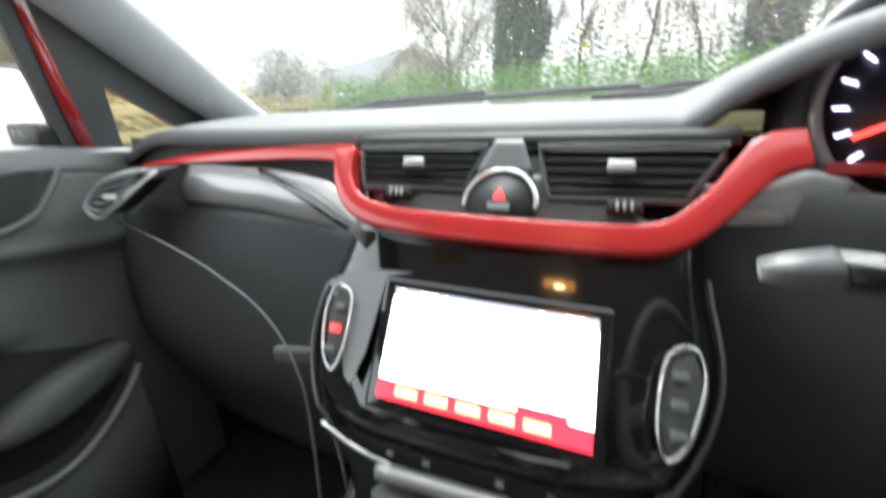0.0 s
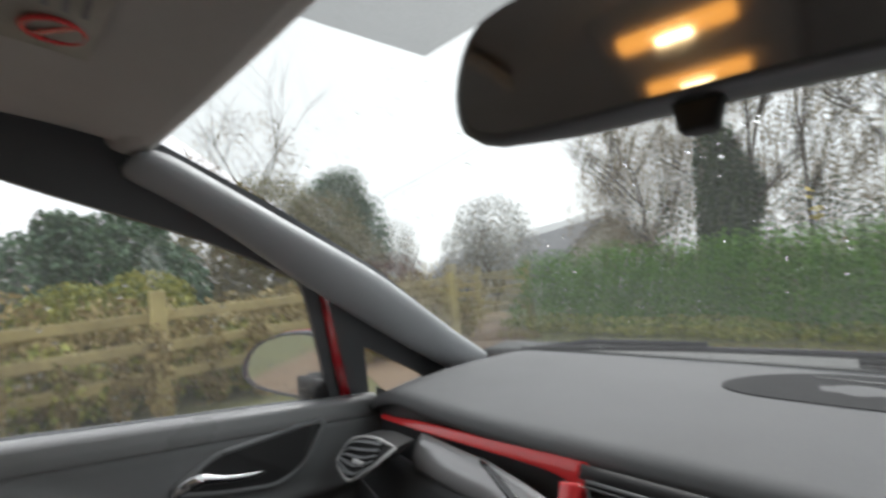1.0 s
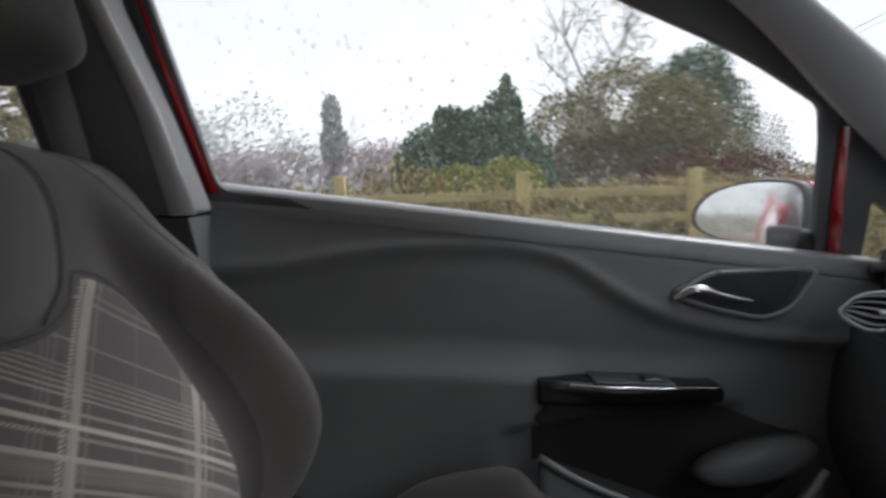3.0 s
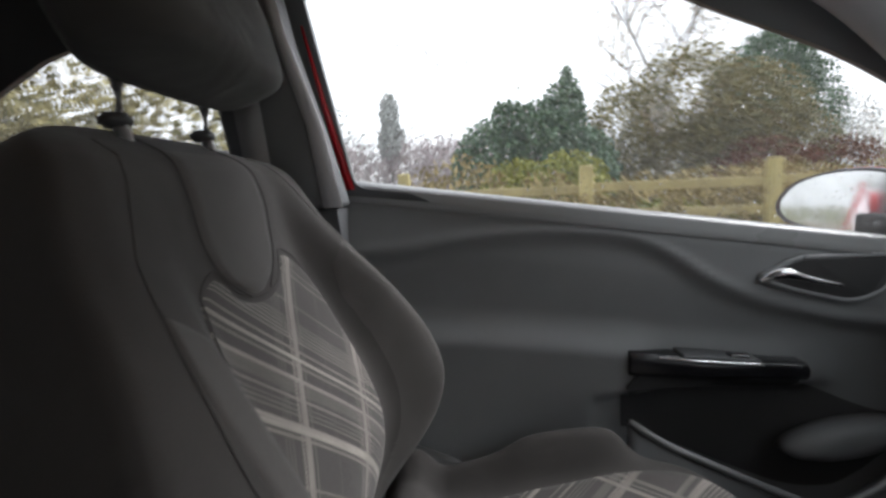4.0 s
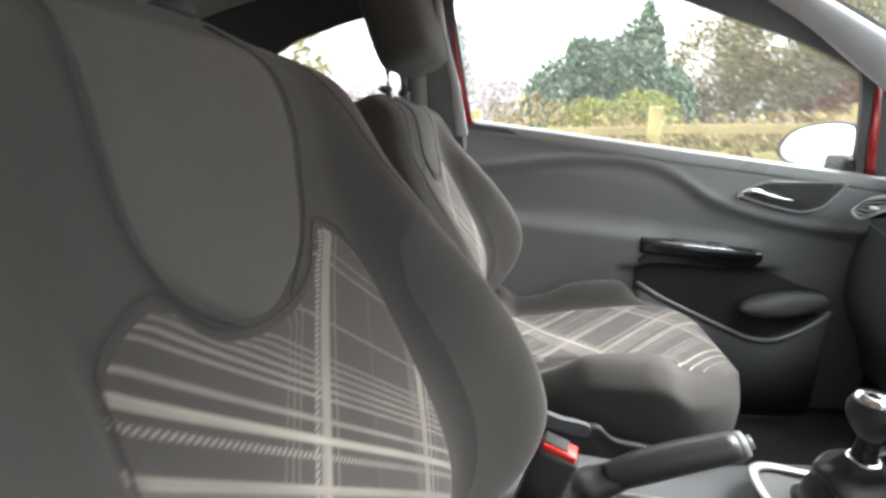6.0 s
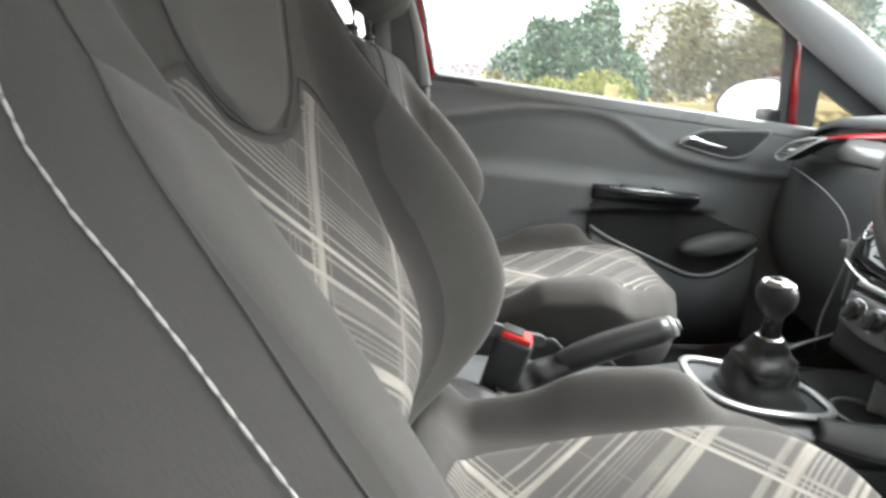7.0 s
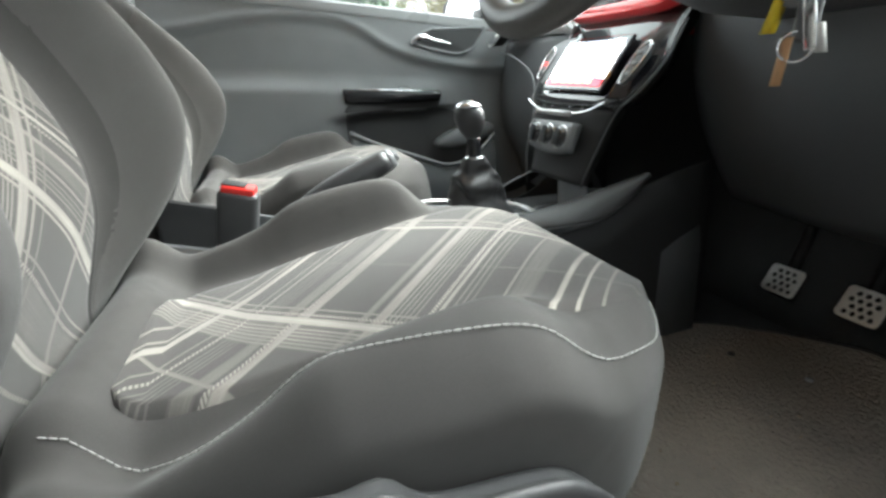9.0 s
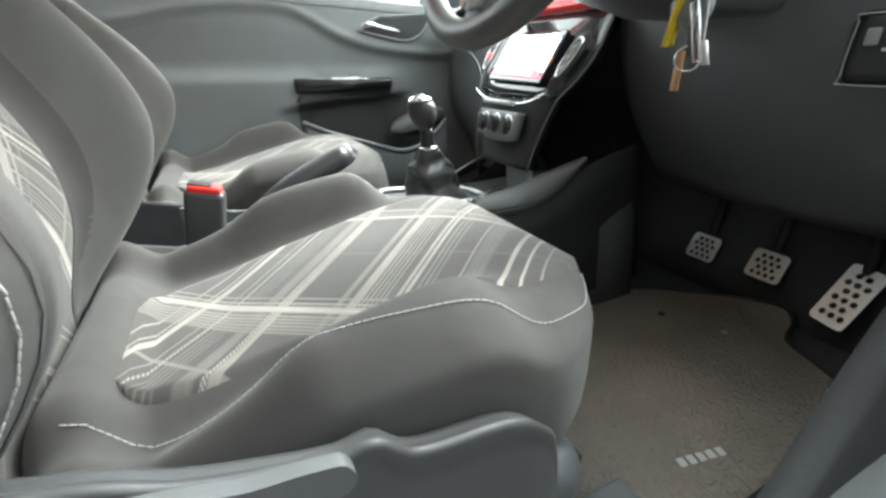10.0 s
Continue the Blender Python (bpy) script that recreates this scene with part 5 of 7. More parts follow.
        y = face_y(x) - 0.030 - 0.028 * math.sin(math.pi * min(1, v * 1.25)) + 0.14 * max(0, v - 0.55) ** 1.3
        y -= 0.06 * max(0, (x + 0.30) / 0.18) ** 2 * (1 - v)
        return Vector((x, y, z))
    part("glovebox", grid(lower, 30, 24), DARK, d, "black lower dash with glovebox lid", solid=0.015, offset=1)
    # Pale tube paints the highlight along the lower dash edge.
    edge = spline([(-0.545, 0.395, 0.775), (-0.44, 0.372, 0.764), (-0.33, 0.350, 0.742), (-0.235, 0.325, 0.712), (-0.180, 0.300, 0.665), (-0.155, 0.275, 0.610), (-0.140, 0.255, 0.555), (-0.13, 0.25, 0.50)], 5)
    part("glovebox_highlight", tube(edge, 0.0016, 6), PLASTIC, d, "thin pale tube standing for the lit edge")
    part("glovebox_catch", rbox((0.045, 0.012, 0.018), pose(-0.215, 0.333, 0.667, 0, 0, 12), 0.005), PLASTIC, d, "grey glovebox catch")
    # centre stack
    def stack(u, v):
        z = 0.876 - 0.335 * v
        w = table(z, [(0.54, 0.085), (0.60, 0.098), (0.66, 0.120), (0.70, 0.148), (0.74, 0.160), (0.79, 0.150), (0.82, 0.150), (0.876, 0.165)])
        x = (2 * u - 1) * w
        return face(x, z, -0.004 - 0.014 * abs(2 * u - 1) ** 4)
    part("centre_console_panel", grid(lambda u, v: stack(u, 0.63 * v), 24, 28), GLOSS, d, "gloss black centre panel", solid=0.03, offset=1)
    part("lower_console", grid(lambda u, v: stack(u, 0.632 + 0.368 * v) + Vector((0, 0.004, 0)), 24, 14), RUBBER, d, "matt black lower centre stack", solid=0.03, offset=1)
    stack_edge = [stack(1.0, k / 24) for k in range(6, 25)]
    part("stack_edge", tube([stack(0.0, k / 24) + Vector((-0.004, 0, 0)) for k in range(8, 20)], 0.0018, 6), PLASTIC, d, "thin grey edge of the stack")
    part("stack_edge", tube([p + Vector((0.004, 0, 0)) for p in stack_edge], 0.0018, 6), DARK, d, "thin black edge of the stack")
    shield = spline([tuple(face(x, z, 0.004)) for x, z in ((-0.118, 0.672), (-0.088, 0.660), (-0.05, 0.653), (0, 0.651), (0.05, 0.653), (0.088, 0.660), (0.118, 0.672))], 5)
    part("lower_trim", tube(shield, 0.0022, 8), CHROME, d, "bright curved trim below the screen")
    # vents
    def vent(name, corners, s):
        """A framed vent with slats between corners (inner top, outer top, outer low, inner low)."""
        a, b, c, e = corners
        def at(u, v, out=0.0):
            top, low = Vector(a).lerp(Vector(b), u), Vector(e).lerp(Vector(c), u)
            p = top.lerp(low, v)
            return face(p.x, p.y, out)
        v1 = part(name, loft([[at(0, 0, o), at(1, 0, o), at(1, 1, o), at(0, 1, o)] for o in (0.001, 0.003)]), RUBBER, d, "black vent with slats", smooth=False)
        for k in range(5):
            t = (k + 0.6) / 5.2
            part("slat", loft([[at(u, t - 0.035, 0.0100), at(u, t + 0.01, 0.0115), at(u, t + 0.035, 0.0100), at(u, t, 0.004)] for u in (0.02, 0.5, 0.98)]), RUBBER, v1, smooth=False)
        part("vent_rim", tube([at(u, v, 0.008) for u, v in ((0, 0), (0.5, 0), (1, 0), (1, 0.5), (1, 1), (0.5, 1), (0, 1), (0, 0.5))], 0.0026, 6, closed=True), DARK, v1)
        p = at(0.5, 0.48, 0.015)
        part("vent_tab", rbox((0.020, 0.006, 0.009), pose(p.x, p.y, p.z, -38), 0.002), SILVER, v1, "silver vent tab")
        q = at(0.60, 1.18, 0.012)
        wheel = part("thumb_wheel", rbox((0.026, 0.008, 0.009), pose(q.x, q.y, q.z, -38), 0.003), RUBBER, v1, "black ribbed thumb wheel")
        part("wheel_marks", joined(*[rbox((0.0018, 0.003, 0.007), pose(q.x + dx, q.y - 0.004, q.z + 0.003, -38), 0.0004) for dx in (-0.005, 0, 0.005)]), WHITE, wheel)
    vent("centre_vent", ((-0.020, 0.866), (-0.146, 0.866), (-0.132, 0.834), (-0.034, 0.833)), -1)
    vent("centre_vent", ((0.024, 0.866), (0.160, 0.866), (0.134, 0.830), (0.038, 0.830)), 1)
    # Added strip hides the glare on the gloss panel's top edge.
    part("glare_cover", grid(lambda u, v: face(-0.158 + 0.326 * u, 0.8785 - 0.0105 * v, 0.0055), 12, 2), RUBBER, d, "added matt black strip hiding glare above the vents", solid=0.004, offset=1)
    part("vent_bridge", grid(lambda u, v: face(-0.001 + (2 * u - 1) * (0.012 + 0.012 * v), 0.870 - 0.024 * v, 0.011), 6, 6), PLASTIC, d, "grey bridge between the vents", solid=0.01, offset=1)
    part("vent_surround", grid(lambda u, v: face((2 * u - 1) * (0.040 + 0.085 * v), 0.846 - 0.034 * v, 0.0065), 10, 6), DARK, d, "black panel round the hazard button", solid=0.008, offset=1)
    hm = Matrix.Translation(face(0.0, 0.8235, 0.009)) @ pose(0, 0, 0, 51)
    hazard = part("hazard_button", disc(0.027, 0.004, hm, 32, 0.001), RUBBER, d, "black button with hazard triangle")
    part("hazard_ring", ring(0.0295, 0.0022, hm @ Matrix.Translation((0, 0, 0.003)), 40, 8, start=-8, end=188), CHROME, hazard, "bright chrome ring")
    tri_out = [hm @ Vector((0.0062 * math.cos(radians(90 + 120 * k)), 0.006 + 0.0062 * math.sin(radians(90 + 120 * k)), 0.0044)) for k in range(3)]
    part("hazard_triangle", plate(tri_out, hm.to_3x3() @ Vector((0, 0, 0.001))), glowing("hazard_red", (0.9, 0.05, 0.06), 0.5), hazard, "red warning triangle", smooth=False)
    part("status_bar", rbox((0.018, 0.006, 0.001), hm @ Matrix.Translation((0, -0.003, 0.0046)), 0.0), PILLAR, hazard, smooth=False)
    # touch screen
    unit = part("touch_screen", loft([[face(x, z, o) for x, z in ((-0.088, 0.770), (0.094, 0.766), (0.096, 0.684), (-0.082, 0.688))] for o in (-0.002, 0.006)]), GLOSS, d, "lit touch screen with a red menu bar", smooth=False, bevel=0.003)

    def on_screen(u, v, out=0.0072):
        return face(-0.0755 + 0.160 * u + 0.003 * v, 0.7625 - 0.004 * u - 0.067 * v, out)

    def flat(u0, v0, u1, v1, out, name, material, label=""):
        bm = bmesh.new()
        bm.faces.new([bm.verts.new(on_screen(u, v, out)) for u, v in ((u0, v0), (u1, v0), (u1, v1), (u0, v1))])
        return part(name, bm, material, unit, label, smooth=False)
    flat(0, 0, 1, 0.085, 0.0072, "status_strip", SCREEN_DARK, "dark status strip")
    flat(0, 0.085, 1, 0.83, 0.0072, "white_page", SCREEN, "glaring white page")
    flat(0, 0.83, 1, 1.0, 0.0072, "red_menu_bar", SCREEN_RED, "red menu bar")
    flat(0.68, 0.775, 0.90, 0.83, 0.0076, "menu_tab", SCREEN_RED, "raised red tab")
    for k in range(5):
        flat(0.10 + 0.155 * k, 0.875, 0.10 + 0.155 * k + 0.115, 0.955, 0.0078, "menu_word", SCREEN_TEXT, "illegible pale menu word")
    for u, w in ((0.03, 0.03), (0.14, 0.10), (0.28, 0.012), (0.74, 0.03), (0.86, 0.08)):
        flat(u, 0.02, u + w, 0.07, 0.0078, "status_mark", SCREEN, "illegible white status mark")
    for k, x in enumerate((-0.055, -0.025, 0.03, 0.065)):
        p = face(x, 0.662, 0.004)
        part("key_mark", rbox((0.006, 0.002, 0.004), pose(p.x, p.y, p.z, -38), 0.0008), PLASTIC, unit)
    # button pods
    for s, cx, cz in ((-1, -0.122, 0.733), (1, 0.134, 0.724)):
        out = spline([tuple(face(cx + s * dx, cz + dz, 0.006)) for dx, dz in ((0.010, 0.026), (0.016, 0.010), (0.008, -0.018), (-0.004, -0.028), (-0.010, -0.012), (-0.006, 0.020))], 5, closed=True)
        pod = part("button_pod", loft([[face(cx + s * dx, cz + dz, o) for dx, dz in ((0.010, 0.026), (0.016, 0.010), (0.008, -0.018), (-0.004, -0.028), (-0.010, -0.012), (-0.006, 0.020))] for o in (-0.004, 0.005)]), DARK, d, "black button pod", bevel=0.002)
        part("pod_rim", tube(out, 0.0016, 6, closed=True), CHROME, pod, "chrome outline")
        for k, dz in enumerate((0.012, -0.002, -0.016)):
            p = face(cx + s * 0.002, cz + dz, 0.007)
            part("pod_button", rbox((0.010, 0.003, 0.006), pose(p.x, p.y, p.z, -38), 0.001), glowing("red_power_mark", (0.9, 0.05, 0.05), 0.4) if s < 0 and k == 1 else PLASTIC, pod)
        part("pod_panel", plate([face(x, z, 0.001) for x, z in ((-0.146, 0.762), (-0.130, 0.769), (-0.111, 0.7735), (-0.066, 0.7750), (-0.089, 0.7705), (-0.093, 0.720), (-0.100, 0.698), (-0.108, 0.703), (-0.125, 0.742))], (0, -0.0012, 0.0010)), PILLAR, d, "grey panel beside the screen", smooth=False) if s < 0 else None
    # heater controls
    def hv(u, v, out):
        w = 0.068 - 0.006 * v
        return face(0.004 + (2 * u - 1) * w, 0.637 - 0.046 * v - 0.008 * math.sin(math.pi * u) * v, out)
    heater = part("heater_panel", grid(lambda u, v: hv(u, v, 0.014), 16, 6), PLASTIC, d, "satin grey heater control panel", solid=0.016, offset=1)
    part("heater_strip", grid(lambda u, v: face(-0.012 + (2 * u - 1) * 0.050, 0.655 - 0.008 * v, 0.014), 8, 2), SILVER, heater, "silver strip above the dials", solid=0.01, offset=1)
    for x in (-0.037, 0.004, 0.045):
        dm = Matrix.Translation(face(x, 0.613, 0.015)) @ pose(0, 0, 0, 73)
        dial = part("heater_dial", disc(0.0165, 0.010, dm, 32, 0.003), GLOSS, d, "gloss black heater dial")
        part("dial_rim", ring(0.0180, 0.0018, dm @ Matrix.Translation((0, 0, 0.002)), 40, 6), CHROME, dial, "chrome rim")
        part("dial_grip", rbox((0.007, 0.030, 0.010), dm @ Matrix.Translation((0, 0, 0.013)), 0.003), DARK, dial)
        part("dial_mark", rbox((0.002, 0.007, 0.001), dm @ Matrix.Translation((0, 0.010, 0.0185)), 0.0004), WHITE, dial)
    # side vent by the passenger door
    up = [Vector(p) for p in ((-0.580, 0.388, 0.801), (-0.562, 0.404, 0.826), (-0.500, 0.402, 0.842), (-0.428, 0.390, 0.847))]
    dn = [Vector(p) for p in ((-0.580, 0.384, 0.799), (-0.548, 0.370, 0.793), (-0.500, 0.360, 0.795), (-0.428, 0.372, 0.838))]
    us, ds = spline(up, 4), spline(dn, 4)
    sv = part("side_vent", loft([[a, b, b + Vector((0, 0.03, 0)), a + Vector((0, 0.03, 0))] for a, b in zip(us, ds)]), RUBBER, d, "black side vent with slats", smooth=False)
    for k in range(5):
        t = (k + 0.7) / 5.4
        pts = [a.lerp(b, t) + Vector((0, -0.004, 0.001)) for a, b in zip(us, ds)][2:-2]
        part("slat", tube(pts, 0.0042, 6, flat=0.45), PLASTIC, sv, smooth=False)
    part("vent_rim", tube([p + Vector((0, -0.004, 0)) for p in us + ds[::-1][1:-1]], 0.0028, 8, closed=True), SILVER, sv, "thin silver vent rim")
    part("vent_tab", rbox((0.026, 0.010, 0.007), pose(-0.500, 0.370, 0.815, -20), 0.003), SILVER, sv, "silver vent tab")
    # driver's side: hood, dials, knee panel
    hood = part("instrument_panel", rbox((0.32, 0.02, 0.11), pose(0.360, 0.505, 0.870, -10), 0.01), DARK, d, "black instrument panel")
    for x, r in ((0.300, 0.080), (0.448, 0.062)):
        cm = pose(x, 0.468, 0.890, 78)
        pod = part("gauge_tube", ring(r + 0.010, 0.011, cm, 48, 10), DARK, d, "black gauge hood ring")
        part("gauge_face", disc(r, 0.004, cm @ Matrix.Translation((0, 0, -0.012)), 40), material("gauge_face", (0.05, 0.045, 0.06), 0.5), pod, "dim violet gauge face")
        part("gauge_rim", ring(r - 0.002, 0.0050, cm @ Matrix.Translation((0, 0, 0.008)), 48, 8), SILVER, pod, "silver gauge rim")
        part("gauge_marks", joined(*[rbox((0.0022, 0.010, 0.001), cm @ pose(0, 0, -0.006, 0, 0, a) @ Matrix.Translation((0, r * 0.72, 0)), 0) for a in range(-130, 131, 20)]), VIOLET, pod, "violet lit scale marks", smooth=False)
        part("gauge_needle", rbox((0.003, r * 0.7, 0.002), cm @ pose(0, 0, -0.003, 0, 0, 115) @ Matrix.Translation((0, r * 0.33, 0)), 0.0005), glowing("needle_red", (1, 0.05, 0.04), 0.8), pod, "red needle")
    part("knee_panel", grid(lambda u, v: Vector((0.13 + 0.52 * u, 0.400 - 0.05 * math.sin(math.pi * u) + 0.07 * v + 0.06 * v * v - 0.03 * math.sin(math.pi * v), 0.842 - 0.36 * v)), 24, 16), DARK, d, "black knee panel below the wheel", solid=0.02, offset=1)
    switch = part("light_switch_panel", rbox((0.112, 0.012, 0.070), pose(0.548, 0.356, 0.722, -10, 0, 4), 0.012), RUBBER, d, "black light switch panel")
    part("switch_rim", tube(spline([tuple(pose(0.548, 0.350, 0.722, -10, 0, 4) @ Vector((x * 0.93, -0.002, z * 0.82))) for x, z in ((-0.055, 0.03), (-0.048, 0.040), (0.050, 0.040), (0.056, 0.03), (0.056, -0.03), (0.048, -0.040), (-0.050, -0.040), (-0.056, -0.03))], 3, closed=True), 0.0010, 6, closed=True), PLASTIC, switch)
    for dx in (-0.028, -0.004):
        part("switch_mark", rbox((0.012, 0.003, 0.016), pose(0.540 + dx, 0.348, 0.734, -10), 0.002), PLASTIC, switch, "grey switch symbol")
    part("switch_mark", rbox((0.006, 0.002, 0.003), pose(0.525, 0.348, 0.722, -10), 0.001), WHITE, switch)
    return d


make_dashboard()


# ---- steering wheel, column, keys, pedals ----
def make_wheel():
    w = thing("steering_wheel", "black leather steering wheel with silver spoke inlays", "steering wheel", (0.355, 0.085, 0.925))
    m = pose(0.345, 0.066, 0.926, 65, 0, 0)
    part("rim", ring(0.170, 0.0150, m, 64, 14, flat=0.95), WHEEL_GRIP, w, "worn leather rim, greyer for the light on it")
    part("hub", loft([[m @ Vector((r * math.copysign(abs(math.cos(a)) ** 0.7, math.cos(a)), r * 0.85 * math.copysign(abs(math.sin(a)) ** 0.7, math.sin(a)), h)) for a in [2 * math.pi * k / 24 for k in range(24)]] for r, h in ((0.055, -0.05), (0.062, -0.03), (0.066, -0.012), (0.058, 0.002), (0.03, 0.008))]), DARK, w, "black airbag hub")
    for a, b in ((200, 0.020), (340, 0.020), (270, 0.026)):
        c, s = math.cos(radians(a)), math.sin(radians(a))
        spoke = part("spoke", loft([[m @ Vector((c * r - s * q, s * r + c * q, h)) for q, h in ((-k, -0.012), (k, -0.012), (k * 0.8, 0.004), (-k * 0.8, 0.004))] for r, k in ((0.045, b * 1.3), (0.09, b), (0.13, b * 0.8), (0.163, b * 0.9))]), DARK, w, "black spoke", bevel=0.003)
        # One spoke carries its orange reflection in its colour.
        part("spoke_inlay", loft([[m @ Vector((c * r - s * q, s * r + c * q, h)) for q, h in ((-k, 0.002), (k, 0.002), (k * 0.8, 0.008), (-k * 0.8, 0.008))] for r, k in ((0.062, b * 0.75), (0.10, b * 0.55), (0.148, b * 0.6))]), ORANGE_GLINT if a == 200 else SILVER, spoke, "satin silver spoke inlay with a painted orange reflection" if a == 200 else "satin silver spoke inlay")
    for a in (200, 340):
        pts = [m @ Vector((0.152 * math.cos(radians(a + t)), 0.152 * math.sin(radians(a + t)), 0.006)) for t in range(-16, 17, 4)]
        part("rim_stitching", stitches(pts, 0.006, 0.0008), THREAD, w, "pale rim stitching")
    col = thing("steering_column", "black plastic steering column shroud with stalks", "steering column", (0.355, 0.25, 0.85))
    part("shroud", loft([[Vector((0.352 + x * k, y, zc + z * k)) for x, z in ((-0.055, 0.035), (0.055, 0.035), (0.065, 0.0), (0.050, -0.050), (-0.050, -0.050), (-0.065, 0.0))] for y, zc, k in ((0.115, 0.866, 0.95), (0.16, 0.852, 1.15), (0.24, 0.838, 1.3), (0.40, 0.828, 1.4))]), DARK, col, "black column shroud", bevel=0.012)
    for s in (-1, 1):
        stalk = part("stalk", tube(spline([(0.352 + s * 0.05, 0.165, 0.862), (0.352 + s * 0.12, 0.155, 0.866), (0.352 + s * 0.206, 0.153, 0.871)], 4), lambda t: 0.0065, 10, flat=0.7), SATIN_BLACK, col, "black stalk")
        part("stalk_tip", tube([(0.352 + s * 0.206, 0.153, 0.871), (0.352 + s * 0.216, 0.152, 0.8705), (0.352 + s * 0.222, 0.152, 0.870)], lambda t: 0.0070 - 0.004 * t, 10, flat=0.7), PLASTIC, stalk, "grey stalk tip")
    part("ignition_lock", disc(0.017, 0.02, pose(0.452, 0.175, 0.775, 80, 20, 0), 24, 0.003), PLASTIC, col, "ignition lock")


make_wheel()


def make_keys():
    k = thing("key_bunch", "bunch of car keys with coloured tags in the ignition", "keys", (0.46, 0.16, 0.76))
    part("car_key", rbox((0.016, 0.010, 0.055), pose(0.466, 0.158, 0.762, 8, 6, 10), 0.005), DARK, k, "black car key")
    part("key_ring", ring(0.011, 0.0012, pose(0.462, 0.156, 0.733, 90, 0, 30), 24, 6), CHROME, k, "steel key ring")
    part("yellow_tag", loft([[Vector((0.453 - 0.015 * t + dx, 0.150, 0.792 - 0.048 * t)) + Vector((0, dy, 0)) for dx, dy in ((-0.0025, 0), (0.0025, 0.002), (0.0025, 0.010), (-0.0025, 0.008))] for t in (0, 0.5, 0.9, 1.0)]), YELLOW, k, "bright yellow tag")
    part("tan_strap", loft([[Vector((0.455 + 0.12 * (z - 0.725) + dx, 0.152 + dy, z)) for dx, dy in ((-0.0035, 0), (0.0035, 0), (0.0035, 0.003), (-0.0035, 0.003))] for z in (0.740, 0.725, 0.705)]), WOODTAG, k, "tan leather strap")
    part("white_tag", loft([[Vector((0.477 + 0.005 * t + dx, 0.152 + dy, 0.748 - 0.020 * t)) for dx, dy in ((-0.0035, 0), (0.0035, 0), (0.0035, 0.003), (-0.0035, 0.003))] for t in (0, 1)]), WHITE, k, "white tag")
    part("house_key", rbox((0.009, 0.003, 0.05), pose(0.472, 0.150, 0.755, 0, -12, 0), 0.001), CHROME, k, "steel house key")


make_keys()


def pedal(name, label, at, w, h, tilt, rows, cols, roll=0):
    """A drilled alloy pedal plate on its arm."""
    ob = thing(name, label, "pedal", (at[0], at[1], at[2] - h / 2), "foot pedals")
    m = pose(*at, tilt, 0, 0) @ pose(0, 0, 0, 0, roll, 0)
    outline = [m @ Vector((x, 0, z)) for x, z in rounded([(-w / 2, -h / 2), (w / 2, -h / 2), (w / 2, h / 2), (-w / 2, h / 2)], 0.010)]
    holes = []
    for r in range(rows):
        n = cols - (r % 2)
        for c in range(n):
            cx, cz = (c - (n - 1) / 2) * w * 0.80 / cols, (r - (rows - 1) / 2) * h * 0.82 / rows
            q = min(w / cols, h / rows) * 0.31
            holes.append([m @ Vector((cx + q * math.cos(a), 0, cz + q * math.sin(a))) for a in [2 * math.pi * k / 10 for k in range(10)]])
    part("alloy_plate", plate(outline, m.to_3x3() @ Vector((0, 0.004, 0)), holes), ALLOY, ob, "drilled alloy plate", smooth=False, bevel=0.001)
    part("rubber_pad", loft([[m @ Vector((x * w / 2 * 1.02, y, z * h / 2 * 1.02)) for x, z in ((-1, -1), (1, -1), (1, 1), (-1, 1))] for y in (0.006, 0.014)]), RUBBER, ob, "black rubber backing", smooth=False, bevel=0.003)
    top = m @ Vector((0, 0.014, h * 0.3))
    part("pedal_arm", tube(spline([tuple(top), (at[0], at[1] + 0.05, at[2] + 0.12), (at[0], at[1] + 0.02, at[2] + 0.30)], 4), 0.010, 8), RUBBER, ob, "black pedal arm")


pedal("clutch_pedal", "drilled alloy clutch pedal", (0.230, 0.558, 0.345), 0.058, 0.052, -32, 4, 4)
pedal("brake_pedal", "drilled alloy brake pedal", (0.336, 0.590, 0.337), 0.062, 0.056, -32, 4, 4)
pedal("accelerator_pedal", "long drilled alloy accelerator pedal", (0.478, 0.556, 0.352), 0.050, 0.105, -38, 6, 3, 8)


